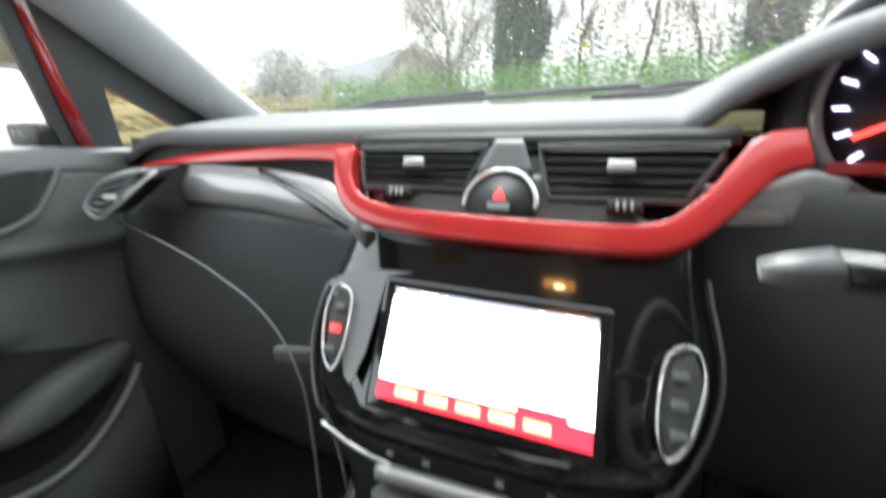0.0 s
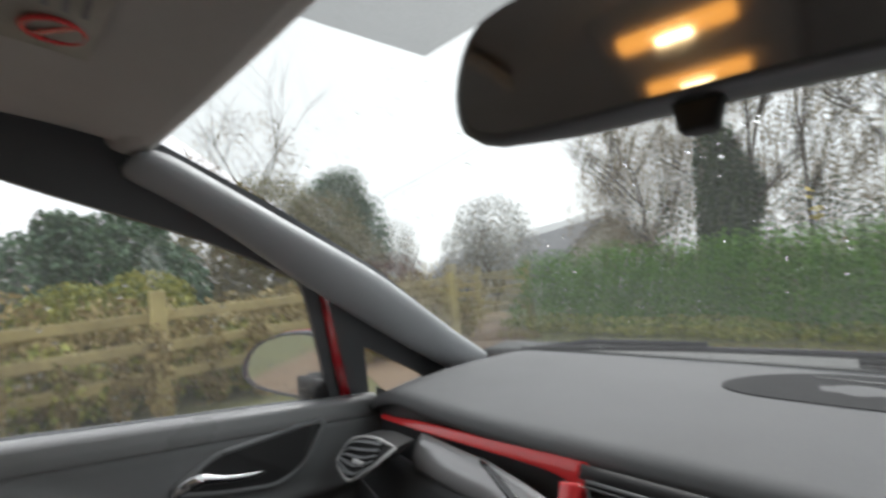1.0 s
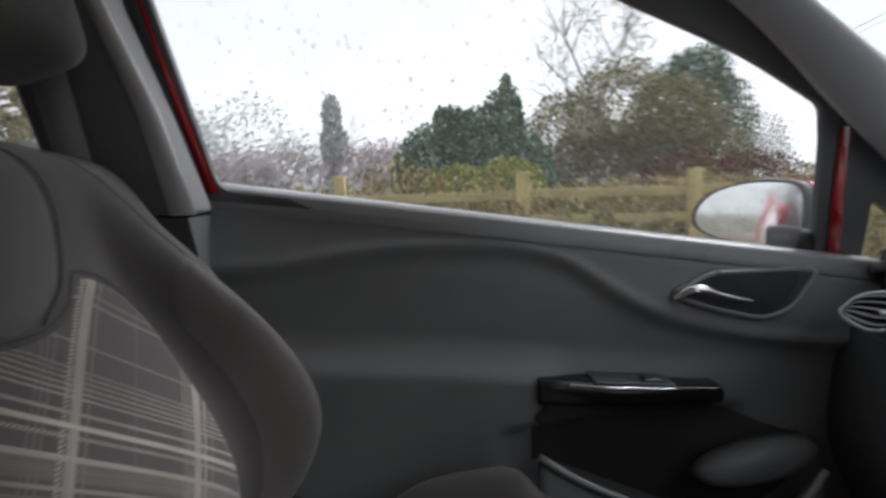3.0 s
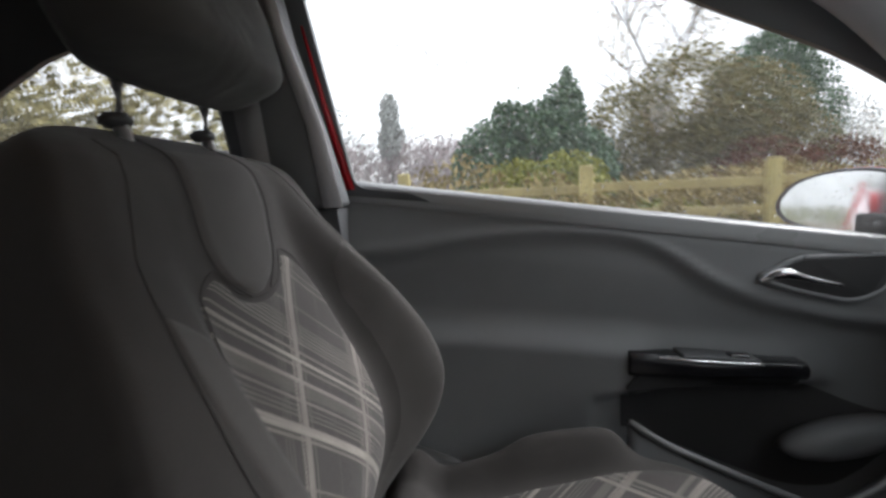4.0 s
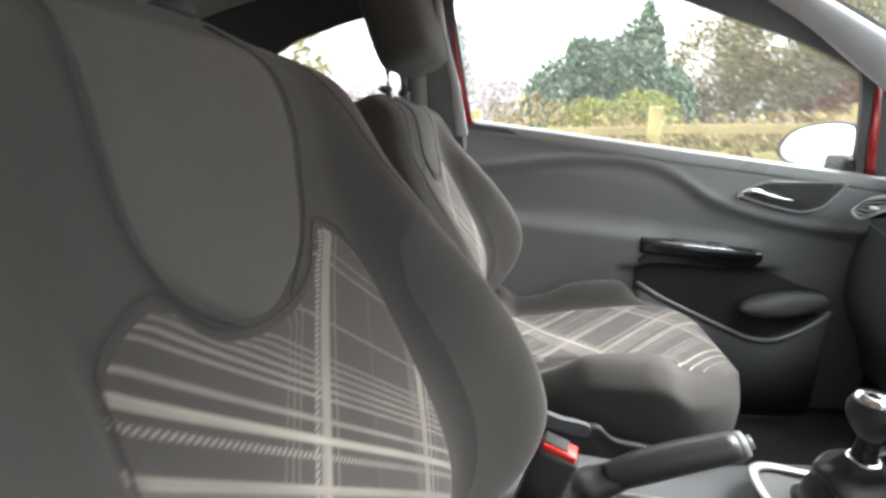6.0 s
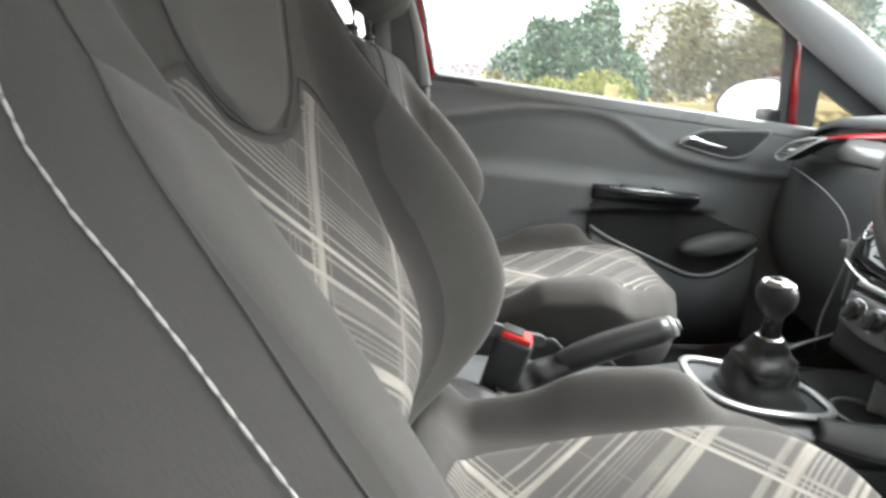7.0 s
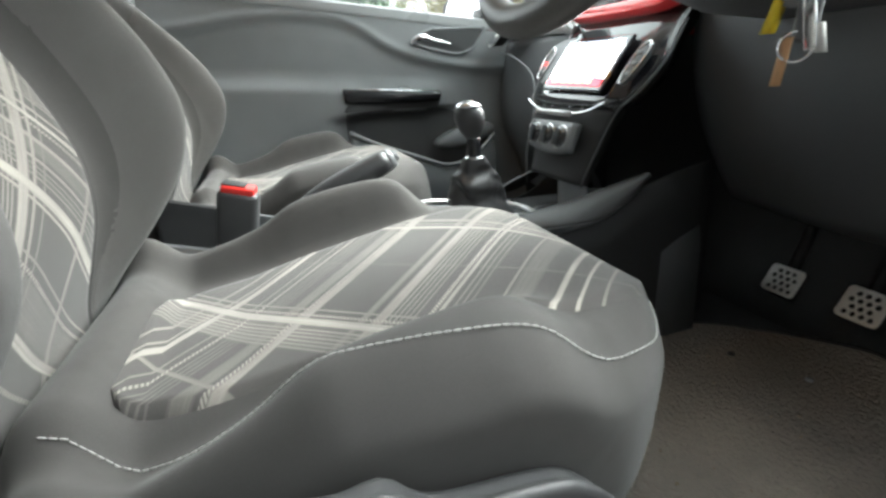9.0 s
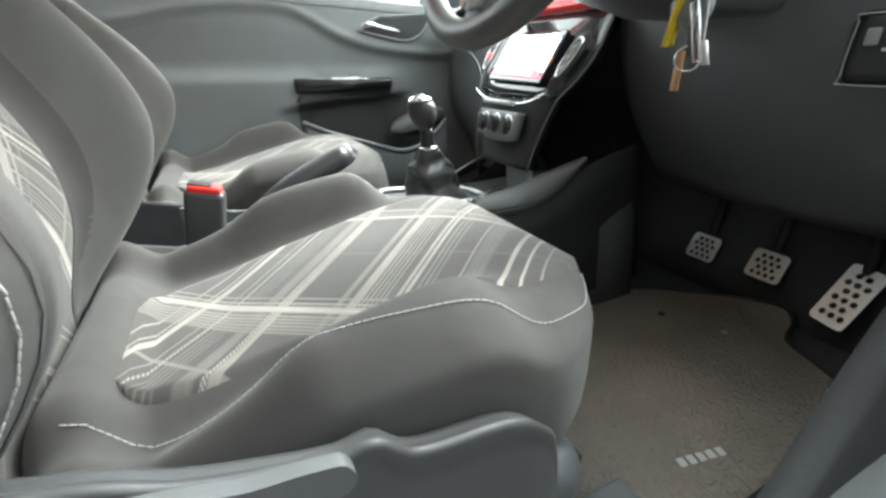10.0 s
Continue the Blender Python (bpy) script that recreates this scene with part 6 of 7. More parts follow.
# ---- roof fittings ----
def make_fittings():
    mir = thing("rear_view_mirror", "black framed rear view mirror reflecting warm cabin lamps", "rear view mirror", (0.04, 0.20, 1.17))
    m = pose(0.056, 0.185, 1.168, 90, 0, 0) @ pose(0, 0, 0, -5, 3, -4)
    outline = spline([(-0.118, -0.012, 0), (-0.112, 0.022, 0), (-0.085, 0.032, 0), (0, 0.034, 0), (0.085, 0.032, 0), (0.112, 0.020, 0), (0.116, -0.014, 0), (0.095, -0.030, 0), (0, -0.031, 0), (-0.095, -0.031, 0)], 4, closed=True)
    part("housing", loft([[m @ Vector((p.x * k, p.y * k, h)) for p in outline] for k, h in ((0.97, 0.003), (1.02, 0.0), (1.03, -0.010), (0.9, -0.026), (0.5, -0.034))]), DARK, mir, "black mirror housing")
    bm = bmesh.new()
    bm.faces.new([bm.verts.new(m @ Vector((p.x * 0.965, p.y * 0.945, 0.0036))) for p in outline])
    part("mirror_glass", bm, DIM_MIRROR, mir, "dark mirror glass", smooth=False)
    part("dip_lever", loft([[m @ Vector((x, y, h)) for x, y in ((-0.022, -0.028), (-0.004, -0.028), (-0.007, -0.043), (-0.019, -0.043))] for h in (-0.012, -0.002)]), RUBBER, mir, "black dip lever", bevel=0.002)
    part("stem", tube(spline([tuple(m @ Vector((0, 0.01, -0.03))), (0.02, 0.24, 1.215), (0.01, 0.255, 1.245)], 4), 0.012, 10), DARK, mir, "black mirror stem")
    for s in (-1, 1):
        visor = thing("sun_visor", "grey sun visor folded up with a warning label" if s < 0 else "grey sun visor folded up", "sun visor", (s * 0.33, 0.08, 1.27), "sun visors")
        def flap(u, v, s=s):
            return Vector((s * (0.15 + 0.355 * u), 0.150 - 0.022 * (u * u) - 0.185 * v, 1.262 + 0.030 * v - 0.012 * u * u + 0.006 * math.sin(math.pi * v)))
        part("flap", grid(flap, 12, 8), LINING, visor, "grey fabric flap", solid=0.018, offset=1, bevel=0.006)
        if s < 0:
            def lab(u, v):
                return flap(0.24 + 0.28 * u, 0.44 + 0.42 * v) + Vector((0, 0, -0.0075))
            label = part("warning_label", grid(lab, 4, 4), LABEL_CARD, visor, "white and yellow warning label", solid=0.001)
            part("label_stripe", grid(lambda u, v: lab(u, 0.72 + 0.28 * v) + Vector((0, 0, -0.0015)), 4, 2), PAPER_YELLOW, label, "yellow warning stripe")
            c = lab(0.68, 0.30) + Vector((0, 0, -0.002))
            part("red_sign", ring(0.017, 0.0020, Matrix.Translation(c), 28, 6), RED, label, "red prohibition ring")
            part("red_slash", rbox((0.030, 0.004, 0.001), Matrix.Translation(c) @ pose(0, 0, 0, 0, 0, 45)), RED, label, smooth=False)
            for k in range(4):
                q = lab(0.25, 0.15 + 0.13 * k) + Vector((0, 0, -0.002))
                part("text_bar", rbox((0.030, 0.0035, 0.0006), Matrix.Translation(q)), PLASTIC, label, "illegible line of print", smooth=False)
    lamp = thing("roof_lamp", "lit warm roof lamp behind the windscreen", "roof lamp", (0.0, 0.02, 1.30))
    part("lamp_base", rbox((0.16, 0.34, 0.024), pose(0, -0.16, 1.338), 0.010), LINING, lamp, "grey lamp housing")
    for dy in (-0.10, 0.0, 0.10):
        part("lens", rbox((0.095, 0.020, 0.012), pose(-0.01, -0.17 + dy, 1.322), 0.004), LAMP, lamp, "warm lit lens")
        part("bulb", tube([(-0.024, -0.17 + dy, 1.316), (0.004, -0.17 + dy, 1.316)], 0.0020 + 0.016 * max(0, dy), 8), BULB, lamp, "bright warm bulb")



make_fittings()


# ---- outside ----
def leaf_material(name, dark, light, rough=0.6):
    """Leaves that differ one from another."""
    m = bpy.data.materials.new(name)
    m.use_nodes = True
    n, l = m.node_tree.nodes, m.node_tree.links
    p = n["Principled BSDF"]
    geo = n.new("ShaderNodeNewGeometry")
    ramp = n.new("ShaderNodeMixRGB")
    ramp.inputs[1].default_value, ramp.inputs[2].default_value = (*dark, 1), (*light, 1)
    l.new(geo.outputs["Random Per Island"], ramp.inputs[0])
    l.new(ramp.outputs[0], p.inputs["Base Color"])
    p.inputs["Roughness"].default_value = rough
    p.inputs["Specular IOR Level"].default_value = 0.3
    return m


def ground_material(name, a, b, c, scale):
    m = bpy.data.materials.new(name)
    m.use_nodes = True
    n, l = m.node_tree.nodes, m.node_tree.links
    p = n["Principled BSDF"]
    at = n.new("ShaderNodeTexCoord")
    t1, t2 = n.new("ShaderNodeTexNoise"), n.new("ShaderNodeTexNoise")
    t1.inputs["Scale"].default_value, t1.inputs["Detail"].default_value = scale, 8
    t2.inputs["Scale"].default_value, t2.inputs["Detail"].default_value = scale * 30, 4
    for t in (t1, t2):
        l.new(at.outputs["Object"], t.inputs["Vector"])
    r = n.new("ShaderNodeValToRGB")
    r.color_ramp.elements[0].position, r.color_ramp.elements[0].color = 0.35, (*a, 1)
    r.color_ramp.elements[1].position, r.color_ramp.elements[1].color = 0.65, (*b, 1)
    mixed = n.new("ShaderNodeMixRGB")
    mixed.inputs[2].default_value = (*c, 1)
    l.new(t1.outputs["Fac"], r.inputs[0])
    l.new(t2.outputs["Fac"], mixed.inputs[0])
    l.new(r.outputs[0], mixed.inputs[1])
    l.new(mixed.outputs[0], p.inputs["Base Color"])
    p.inputs["Roughness"].default_value = 0.85
    bmp = n.new("ShaderNodeBump")
    bmp.inputs["Strength"].default_value, bmp.inputs["Distance"].default_value = 0.8, 0.02
    l.new(t2.outputs["Fac"], bmp.inputs["Height"])
    l.new(bmp.outputs[0], p.inputs["Normal"])
    return m


GRASS = ground_material("winter_grass", (0.07, 0.10, 0.025), (0.15, 0.17, 0.05), (0.10, 0.08, 0.04), 0.8)
LANE = ground_material("wet_leafy_lane", (0.20, 0.13, 0.075), (0.28, 0.20, 0.12), (0.12, 0.08, 0.05), 1.5)
MAT = ground_material("worn_brown_grey_mat", (0.170, 0.148, 0.128), (0.330, 0.275, 0.225), (0.220, 0.190, 0.162), 5.5)
TIMBER = material("weathered_fence_timber", (0.50, 0.43, 0.19), 0.85, grain=60, bump=0.6, vary=0.3, stain=5)
BARK = material("grey_brown_bark", (0.10, 0.085, 0.07), 0.9, grain=40, bump=0.8, vary=0.3)
LAUREL = leaf_material("laurel_leaves", (0.054, 0.102, 0.066), (0.120, 0.204, 0.108), 0.45)
HEDGE = leaf_material("hedge_leaves", (0.066, 0.178, 0.024), (0.175, 0.355, 0.055), 0.6)
OLIVE = leaf_material("olive_brown_leaves", (0.143, 0.137, 0.065), (0.299, 0.260, 0.117), 0.7)
BRAMBLE = leaf_material("dry_bramble", (0.185, 0.145, 0.060), (0.46, 0.37, 0.17), 0.9)
YELLOW_GREEN = leaf_material("yellow_green_leaves", (0.156, 0.182, 0.039), (0.390, 0.390, 0.091), 0.7)
# Far growth is paled: the haze before it is put into these colours.
FAR_WOOD = leaf_material("far_hazed_twigs", (0.34, 0.29, 0.30), (0.50, 0.44, 0.45), 0.95)
FAR_GREEN = leaf_material("far_hazed_leaves", (0.38, 0.40, 0.40), (0.54, 0.56, 0.55), 0.95)
TWIG = leaf_material("bare_twigs", (0.17, 0.13, 0.085), (0.40, 0.33, 0.22), 0.95)
IVY = leaf_material("ivy_leaves", (0.025, 0.05, 0.018), (0.09, 0.13, 0.05), 0.5)
rng = np.random.default_rng(7)


def leaves(centres, size, spread_z=1.0, long=1.6):
    """Small folded leaves at the given places, turned at random; a mesh."""
    n = len(centres)
    d = rng.normal(size=(n, 3))
    d[:, 2] *= spread_z
    d /= np.linalg.norm(d, axis=1, keepdims=True)
    e = np.cross(d, rng.normal(size=(n, 3)))
    e /= np.linalg.norm(e, axis=1, keepdims=True)
    f = np.cross(d, e)
    s = size * rng.uniform(0.6, 1.4, size=(n, 1))
    c = np.asarray(centres)
    v = np.stack([c - d * s * long / 2, c + e * s / 2 + f * s * 0.15, c + d * s * long / 2, c - e * s / 2 + f * s * 0.15], axis=1).reshape(-1, 3)
    q = np.arange(4 * n).reshape(n, 4)
    me = bpy.data.meshes.new("leaves")
    me.from_pydata(v.tolist(), [], q.tolist())
    return me


def in_clumps(clumps, n):
    """Places spread over the outer parts of ellipsoids (x, y, z, rx, ry, rz)."""
    c = np.array(clumps)
    w = c[:, 3] * c[:, 4] + c[:, 4] * c[:, 5] + c[:, 3] * c[:, 5]
    k = rng.choice(len(c), size=n, p=w / w.sum())
    d = rng.normal(size=(n, 3))
    d /= np.linalg.norm(d, axis=1, keepdims=True)
    r = rng.uniform(0.45, 1.06, size=(n, 1)) ** 0.6
    return c[k, :3] + d * r * c[k, 3:]


def mesh_part(name, me, mat, parent, label="", kind=""):
    me.materials.append(mat)
    ob = new(name, me)
    if parent:
        ob.parent = parent
        ob.matrix_parent_inverse = Matrix.Translation(-BASE[parent.name])
    return tagged(ob, label, "", "", kind)


def limbs(root, height, spread, count, seed, thick=0.06, depth=3):
    """A trunk with limbs that fork and taper."""
    r = random.Random(seed)
    out = []

    def grow(p, d, length, thick, level):
        pts = [p]
        for k in range(4):
            d = (d + Vector((r.uniform(-1, 1), r.uniform(-1, 1), r.uniform(-0.3, 0.6))) * 0.16).normalized()
            pts.append(pts[-1] + d * length / 4)
        out.append(tube(pts, lambda t: thick * (1 - 0.55 * t), 6 if level == 0 else 4))
        if level < depth:
            for k in range(count if level else count + 1):
                q = pts[r.choice((2, 3, 4))]
                a = r.uniform(0, 2 * math.pi)
                e = (d + Vector((math.cos(a), math.sin(a), r.uniform(0.0, 0.7))) * spread).normalized()
                grow(q, e, length * r.uniform(0.5, 0.72), thick * 0.48, level + 1)
    grow(Vector(root), Vector((0, 0, 1)), height * 0.5, thick, 0)
    return joined(*out)


def tree(name, label, at, height, seed, clumps=(), count=4, leaf=None, n=0, size=0.06, spread=0.9, thick=0.07, twigs=0):
    at = (at[0], at[1], fall(at[0], at[1]) - 0.02)
    ob = thing(name, label, "tree" if "tree" in name else "shrub", at)
    part("trunk", limbs(at, height, spread, count, seed, thick), BARK, ob, "bare forking branches")
    if n:
        mesh_part("crown", leaves(in_clumps(clumps, n), size), leaf, ob)
    if twigs:
        mesh_part("twigs", leaves(in_clumps(clumps, twigs), 0.022, long=16), TWIG, ob, "fine bare twigs")
    return ob


def clump_run(a, b, n, rx, rz, jitter, z0=0.0):
    """Clumps in a row from a to b."""
    out = []
    for k in range(n):
        t = k / max(1, n - 1)
        p = Vector(a).lerp(Vector(b), t)
        s = rng.uniform(0.75, 1.25)
        out.append((p.x + rng.uniform(-jitter, jitter), p.y + rng.uniform(-jitter, jitter), z0 + rz * s * 0.8, rx * s, rx * s, rz * s))
    return out


def fall(x, y):
    """Height of the ground, which drops away down the lane."""
    k = min(1, max(0, (y - 4) / 5))
    return -k * k * (3 - 2 * k) * min(1.5, 0.085 * max(0, 0.7 * (y - x) - 8))


def outside():
    def wide(t):
        return 700 * (2 * t - 1) ** 5 + 40 * (2 * t - 1)
    part("ground", grid(lambda u, v: Vector((wide(u) - 4, wide(v) + 6, fall(wide(u) - 4, wide(v) + 6))), 90, 90), GRASS, None, "rough winter grass", category="ground", kind="structure")
    part("lane", plate([Vector(p) for p in ((-2.9, -30, 0.006), (9, -30, 0.006), (9, 4.3, 0.006), (-3, 4.5, 0.006), (-4.2, 5.2, 0.006), (-5.6, 3.4, 0.006), (-3.2, 2.4, 0.006))], (0, 0, -0.05)), LANE, None, "wet brown lane with fallen leaves", smooth=False, category="lane", kind="structure")

    def lane_run(u, v):
        y = 4.2 + 22 * v
        x = -4.9 - 0.95 * (y - 4.2) + 0.006 * (y - 4.2) ** 2 + (2 * u - 1) * 1.35
        return Vector((x, y + (2 * u - 1) * 1.1, fall(x, y + (2 * u - 1) * 1.1) + 0.03))
    part("lane_beyond", grid(lane_run, 6, 40), LANE, None, "wet brown lane running downhill past the hedge", category="lane", kind="structure", solid=0.08)
    # Added dark strip, unseen, cuts the ground light bounced into the doorway.
    part("asphalt", plate([Vector(p) for p in ((-1.0, -9.4, 0.012), (1.52, -9.4, 0.012), (1.52, 3.2, 0.012), (-1.0, 3.2, 0.012))], (0, 0, -0.02)), ASPHALT, None, "added unseen dark asphalt cutting light bounced into the doorway", smooth=False, category="asphalt", kind="structure")
    # post and rail fence
    fence = thing("fence", "weathered post and rail timber fence", "fence", (-4.6, 0, 0))
    ys = [-8.33 + 1.86 * k for k in range(9)]
    for k, y in enumerate(ys):
        part("post", rbox((0.10, 0.12, 1.14), pose(-4.6 + 0.02 * math.sin(k), y, 0.56, 0, 0.8 * math.sin(3 * k), 0), 0.012), TIMBER, fence, smooth=False)
    for y0, y1 in zip(ys, ys[1:]):
        for z in (0.90, 0.63, 0.36):
            part("rail", rbox((0.04, 1.90, 0.095), pose(-4.68, (y0 + y1) / 2, z + rng.uniform(-0.015, 0.015), rng.uniform(-0.6, 0.6)), 0.008), RAIL_WOOD, fence, smooth=False)
    y = ys[-1]
    # fence runs on beyond the corner
    for k in range(1, 6):
        part("post", rbox((0.10, 0.12, 1.14), pose(-4.6 - 1.72 * k, y + 0.66 * k, 0.56 + fall(-4.6 - 1.72 * k, y + 0.66 * k), 0, 0, 69), 0.012), TIMBER, fence, smooth=False)
        for z in (0.90, 0.63, 0.36):
            part("rail", rbox((0.04, 1.85, 0.095), pose(-4.6 - 1.72 * k + 0.86, y + 0.66 * k - 0.33, z + fall(-4.6 - 1.72 * k, y + 0.66 * k), 0, 0, 69), 0.008), TIMBER, fence, smooth=False)
    # undergrowth behind the fence
    mesh_part("undergrowth", leaves(in_clumps(clump_run((-5.5, -9, 0), (-5.7, 5.0, 0), 36, 0.80, 0.62, 0.35), 34000), 0.035, long=3.0), BRAMBLE, None, "dry brown bramble behind the fence", "stuff").name = "undergrowth"
    mesh_part("verge_growth", leaves(in_clumps(clump_run((-5.0, -7, 0), (-5.1, 5, 0), 18, 0.42, 0.36, 0.3), 9000), 0.045), YELLOW_GREEN, None, "yellow-green weeds along the fence", "stuff")
    mesh_part("bramble_sprays", leaves(in_clumps(clump_run((-4.62, -7, 0), (-4.62, 5, 0), 34, 0.10, 0.42, 0.12), 9000), 0.030, long=3.0), BRAMBLE, None, "dry bramble sprays through the fence", "stuff")
    # shrubs behind the fence
    tree("laurel_shrub", "dark green laurel shrub behind the fence", (-7.4, 0.75, 0), 1.8, 3, [(-7.4, 0.2, 1.1, 0.8, 0.65, 0.9), (-7.4, 1.0, 1.25, 0.8, 0.7, 1.0), (-7.4, 1.35, 1.7, 0.5, 0.4, 0.85), (-7.5, 0.55, 1.75, 0.45, 0.3, 0.55), (-7.3, 1.7, 1.0, 0.7, 0.5, 0.8), (-7.4, 1.42, 2.42, 0.14, 0.12, 0.34), (-7.4, 1.58, 2.2, 0.12, 0.10, 0.34), (-7.4, 0.40, 2.05, 0.20, 0.16, 0.22), (-7.4, 0.80, 2.0, 0.22, 0.18, 0.20)], 3, LAUREL, 21000, 0.050)
    tree("elder_shrub", "yellow-green shrub at the fence", (-6.2, 0.9, 0), 1.0, 4, [(-6.2, 0.5, 0.75, 0.5, 0.55, 0.55), (-6.2, 1.2, 0.8, 0.5, 0.55, 0.6)], 3, YELLOW_GREEN, 9000, 0.035)
    tree("holm_tree", "broad olive-brown evergreen tree", (-8.2, 3.6, 0), 2.6, 5, [(-8.2, 2.7, 1.7, 1.0, 0.8, 0.95), (-8.2, 3.7, 2.1, 1.1, 1.0, 1.1), (-8.2, 4.7, 1.9, 1.0, 0.9, 1.0), (-8.1, 5.3, 1.3, 0.9, 0.7, 0.9), (-8.2, 3.3, 1.2, 0.9, 1.0, 0.9)], 4, OLIVE, 28000, 0.042)
    tree("copper_shrub", "reddish-brown bare shrub behind the fence", (-7.2, 5.0, 0), 1.2, 6, [(-7.2, 4.4, 0.8, 0.7, 0.8, 0.75), (-7.2, 5.6, 0.8, 0.7, 0.9, 0.7)], 3, leaf_material("copper_leaves", (0.10, 0.045, 0.03), (0.22, 0.11, 0.07), 0.9), 6000, 0.045)
    tree("bare_tree", "tall bare winter tree", (-11.5, 4.6, 0), 7.0, 11, [(-11.5, 4.6, 4.4, 1.5, 1.4, 1.2)], 4, twigs=500, thick=0.07)
    tree("dome_tree", "clipped dark evergreen tree beside the lane", (-11.0, 6.9, 0), 3.4, 12, [(-11.0, 6.7, 2.8, 1.1, 1.1, 1.3), (-10.8, 7.4, 2.2, 0.9, 0.9, 1.3), (-11.2, 6.2, 1.8, 0.9, 0.9, 1.1), (-10.8, 6.9, 3.6, 0.7, 0.7, 0.6)], 3, LAUREL, 16000, 0.055)
    mesh_part("field_hedge", leaves(in_clumps(clump_run((-7.6, -5.6, 0), (-8.4, -13, 0), 16, 1.2, 1.6, 0.4), 26000), 0.10), OLIVE, None, "tall ragged olive hedge along the field", "stuff")
    # far wood and a lone columnar tree, their mist painted into the leaf colours
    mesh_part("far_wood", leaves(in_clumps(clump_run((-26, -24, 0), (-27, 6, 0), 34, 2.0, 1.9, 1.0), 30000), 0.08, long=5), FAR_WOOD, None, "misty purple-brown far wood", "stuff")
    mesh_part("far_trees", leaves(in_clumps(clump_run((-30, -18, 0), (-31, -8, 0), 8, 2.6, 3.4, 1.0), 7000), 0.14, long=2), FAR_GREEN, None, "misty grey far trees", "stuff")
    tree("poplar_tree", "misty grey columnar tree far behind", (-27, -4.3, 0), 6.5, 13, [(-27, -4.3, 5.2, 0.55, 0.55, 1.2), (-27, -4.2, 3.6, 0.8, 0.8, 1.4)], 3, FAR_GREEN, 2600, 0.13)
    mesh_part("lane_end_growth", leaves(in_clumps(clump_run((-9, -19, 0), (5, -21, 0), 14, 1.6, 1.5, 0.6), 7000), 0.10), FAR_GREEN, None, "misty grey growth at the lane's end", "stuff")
    # hedge ahead
    hedge_rows = []
    for x in np.arange(-4.4, 7.0, 0.36):
        for z, r in ((0.30, 0.46), (0.62, 0.44), (0.92, 0.36)):
            hedge_rows.append((x + rng.uniform(-0.1, 0.1), 6.6 + rng.uniform(-0.1, 0.1), z, 0.36, r + 0.1, 0.30 + rng.uniform(0, 0.05)))
    mesh_part("hedge", leaves(in_clumps(hedge_rows, 60000), 0.032), HEDGE, None, "clipped bright green hedge", "stuff")
    mesh_part("hedge_foot", leaves(in_clumps(clump_run((-4.4, 5.95, 0), (7, 5.95, 0), 26, 0.3, 0.10, 0.1), 7000), 0.05, long=2.2), YELLOW_GREEN, None, "grass along the foot of the hedge", "stuff")
    # bare and ivy-clad trees behind the hedge
    spots = [(-5.0, 11.5, 5.0), (-3.6, 9.8, 5.6), (-2.3, 9.6, 6.5), (-1.2, 10.4, 7.0), (0.0, 9.3, 7.2), (1.2, 10.2, 7.0), (2.4, 9.4, 7.4), (3.7, 10.0, 7.0), (5.0, 9.2, 7.0), (6.4, 10.4, 6.6)]
    for k, (x, y, h) in enumerate(spots):
        tree("bare_tree", "bare winter tree with fine twigs behind the hedge", (x, y, 0), h, 20 + k, [(x, y, h * 0.45, 1.0, 0.8, h * 0.28), (x, y, h * 0.7, 1.2, 0.9, h * 0.25)], 5, twigs=1700, spread=0.8, thick=0.05)
    tree("ivy_tree", "dark ivy-clad tree trunk behind the hedge", (-2.1, 9.2, 0), 5.5, 41, [(-2.1, 9.2, 1.5, 0.46, 0.42, 1.0), (-2.15, 9.2, 2.5, 0.38, 0.36, 0.8), (-2.0, 9.2, 2.0, 0.52, 0.45, 0.8)], 3, IVY, 7000, 0.07)
    tree("ivy_tree", "dark ivy-clad tree trunk behind the hedge", (2.2, 10.5, 0), 5.5, 42, [(2.2, 10.5, 1.6, 0.5, 0.42, 1.0), (2.3, 10.5, 2.6, 0.5, 0.36, 0.9)], 3, IVY, 6000, 0.07)
    mesh_part("thicket", leaves(in_clumps(clump_run((-5.5, 12, 0), (9, 11.5, 0), 24, 1.0, 2.1, 0.4), 26000), 0.022, long=12), TWIG, None, "tangled bare thicket behind the hedge", "stuff")
    mesh_part("thicket_leaves", leaves(in_clumps(clump_run((-4, 11.0, 0), (9, 10.8, 0), 16, 0.9, 1.3, 0.4), 9000), 0.06), IVY, None, "evergreen leaves in the thicket", "stuff")
    for k, (x, y, h) in enumerate(((-11.4, 14.0, 4.3), (-20.0, 15.5, 4.6), (-13.2, 15.0, 3.4))):
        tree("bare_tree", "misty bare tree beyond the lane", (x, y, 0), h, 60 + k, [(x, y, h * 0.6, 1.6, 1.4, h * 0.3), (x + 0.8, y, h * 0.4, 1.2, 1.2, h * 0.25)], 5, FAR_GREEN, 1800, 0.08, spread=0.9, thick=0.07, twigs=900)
    # Added wall, out of view, keeps sky light off the driver's side.
    part("light_block_wall", rbox((0.3, 9.7, 4.0), pose(1.70, -4.75, 2.0), 0.03), WALL_GREY, None, "added unseen grey wall blocking light from the driver's side", smooth=False, category="wall", kind="structure")
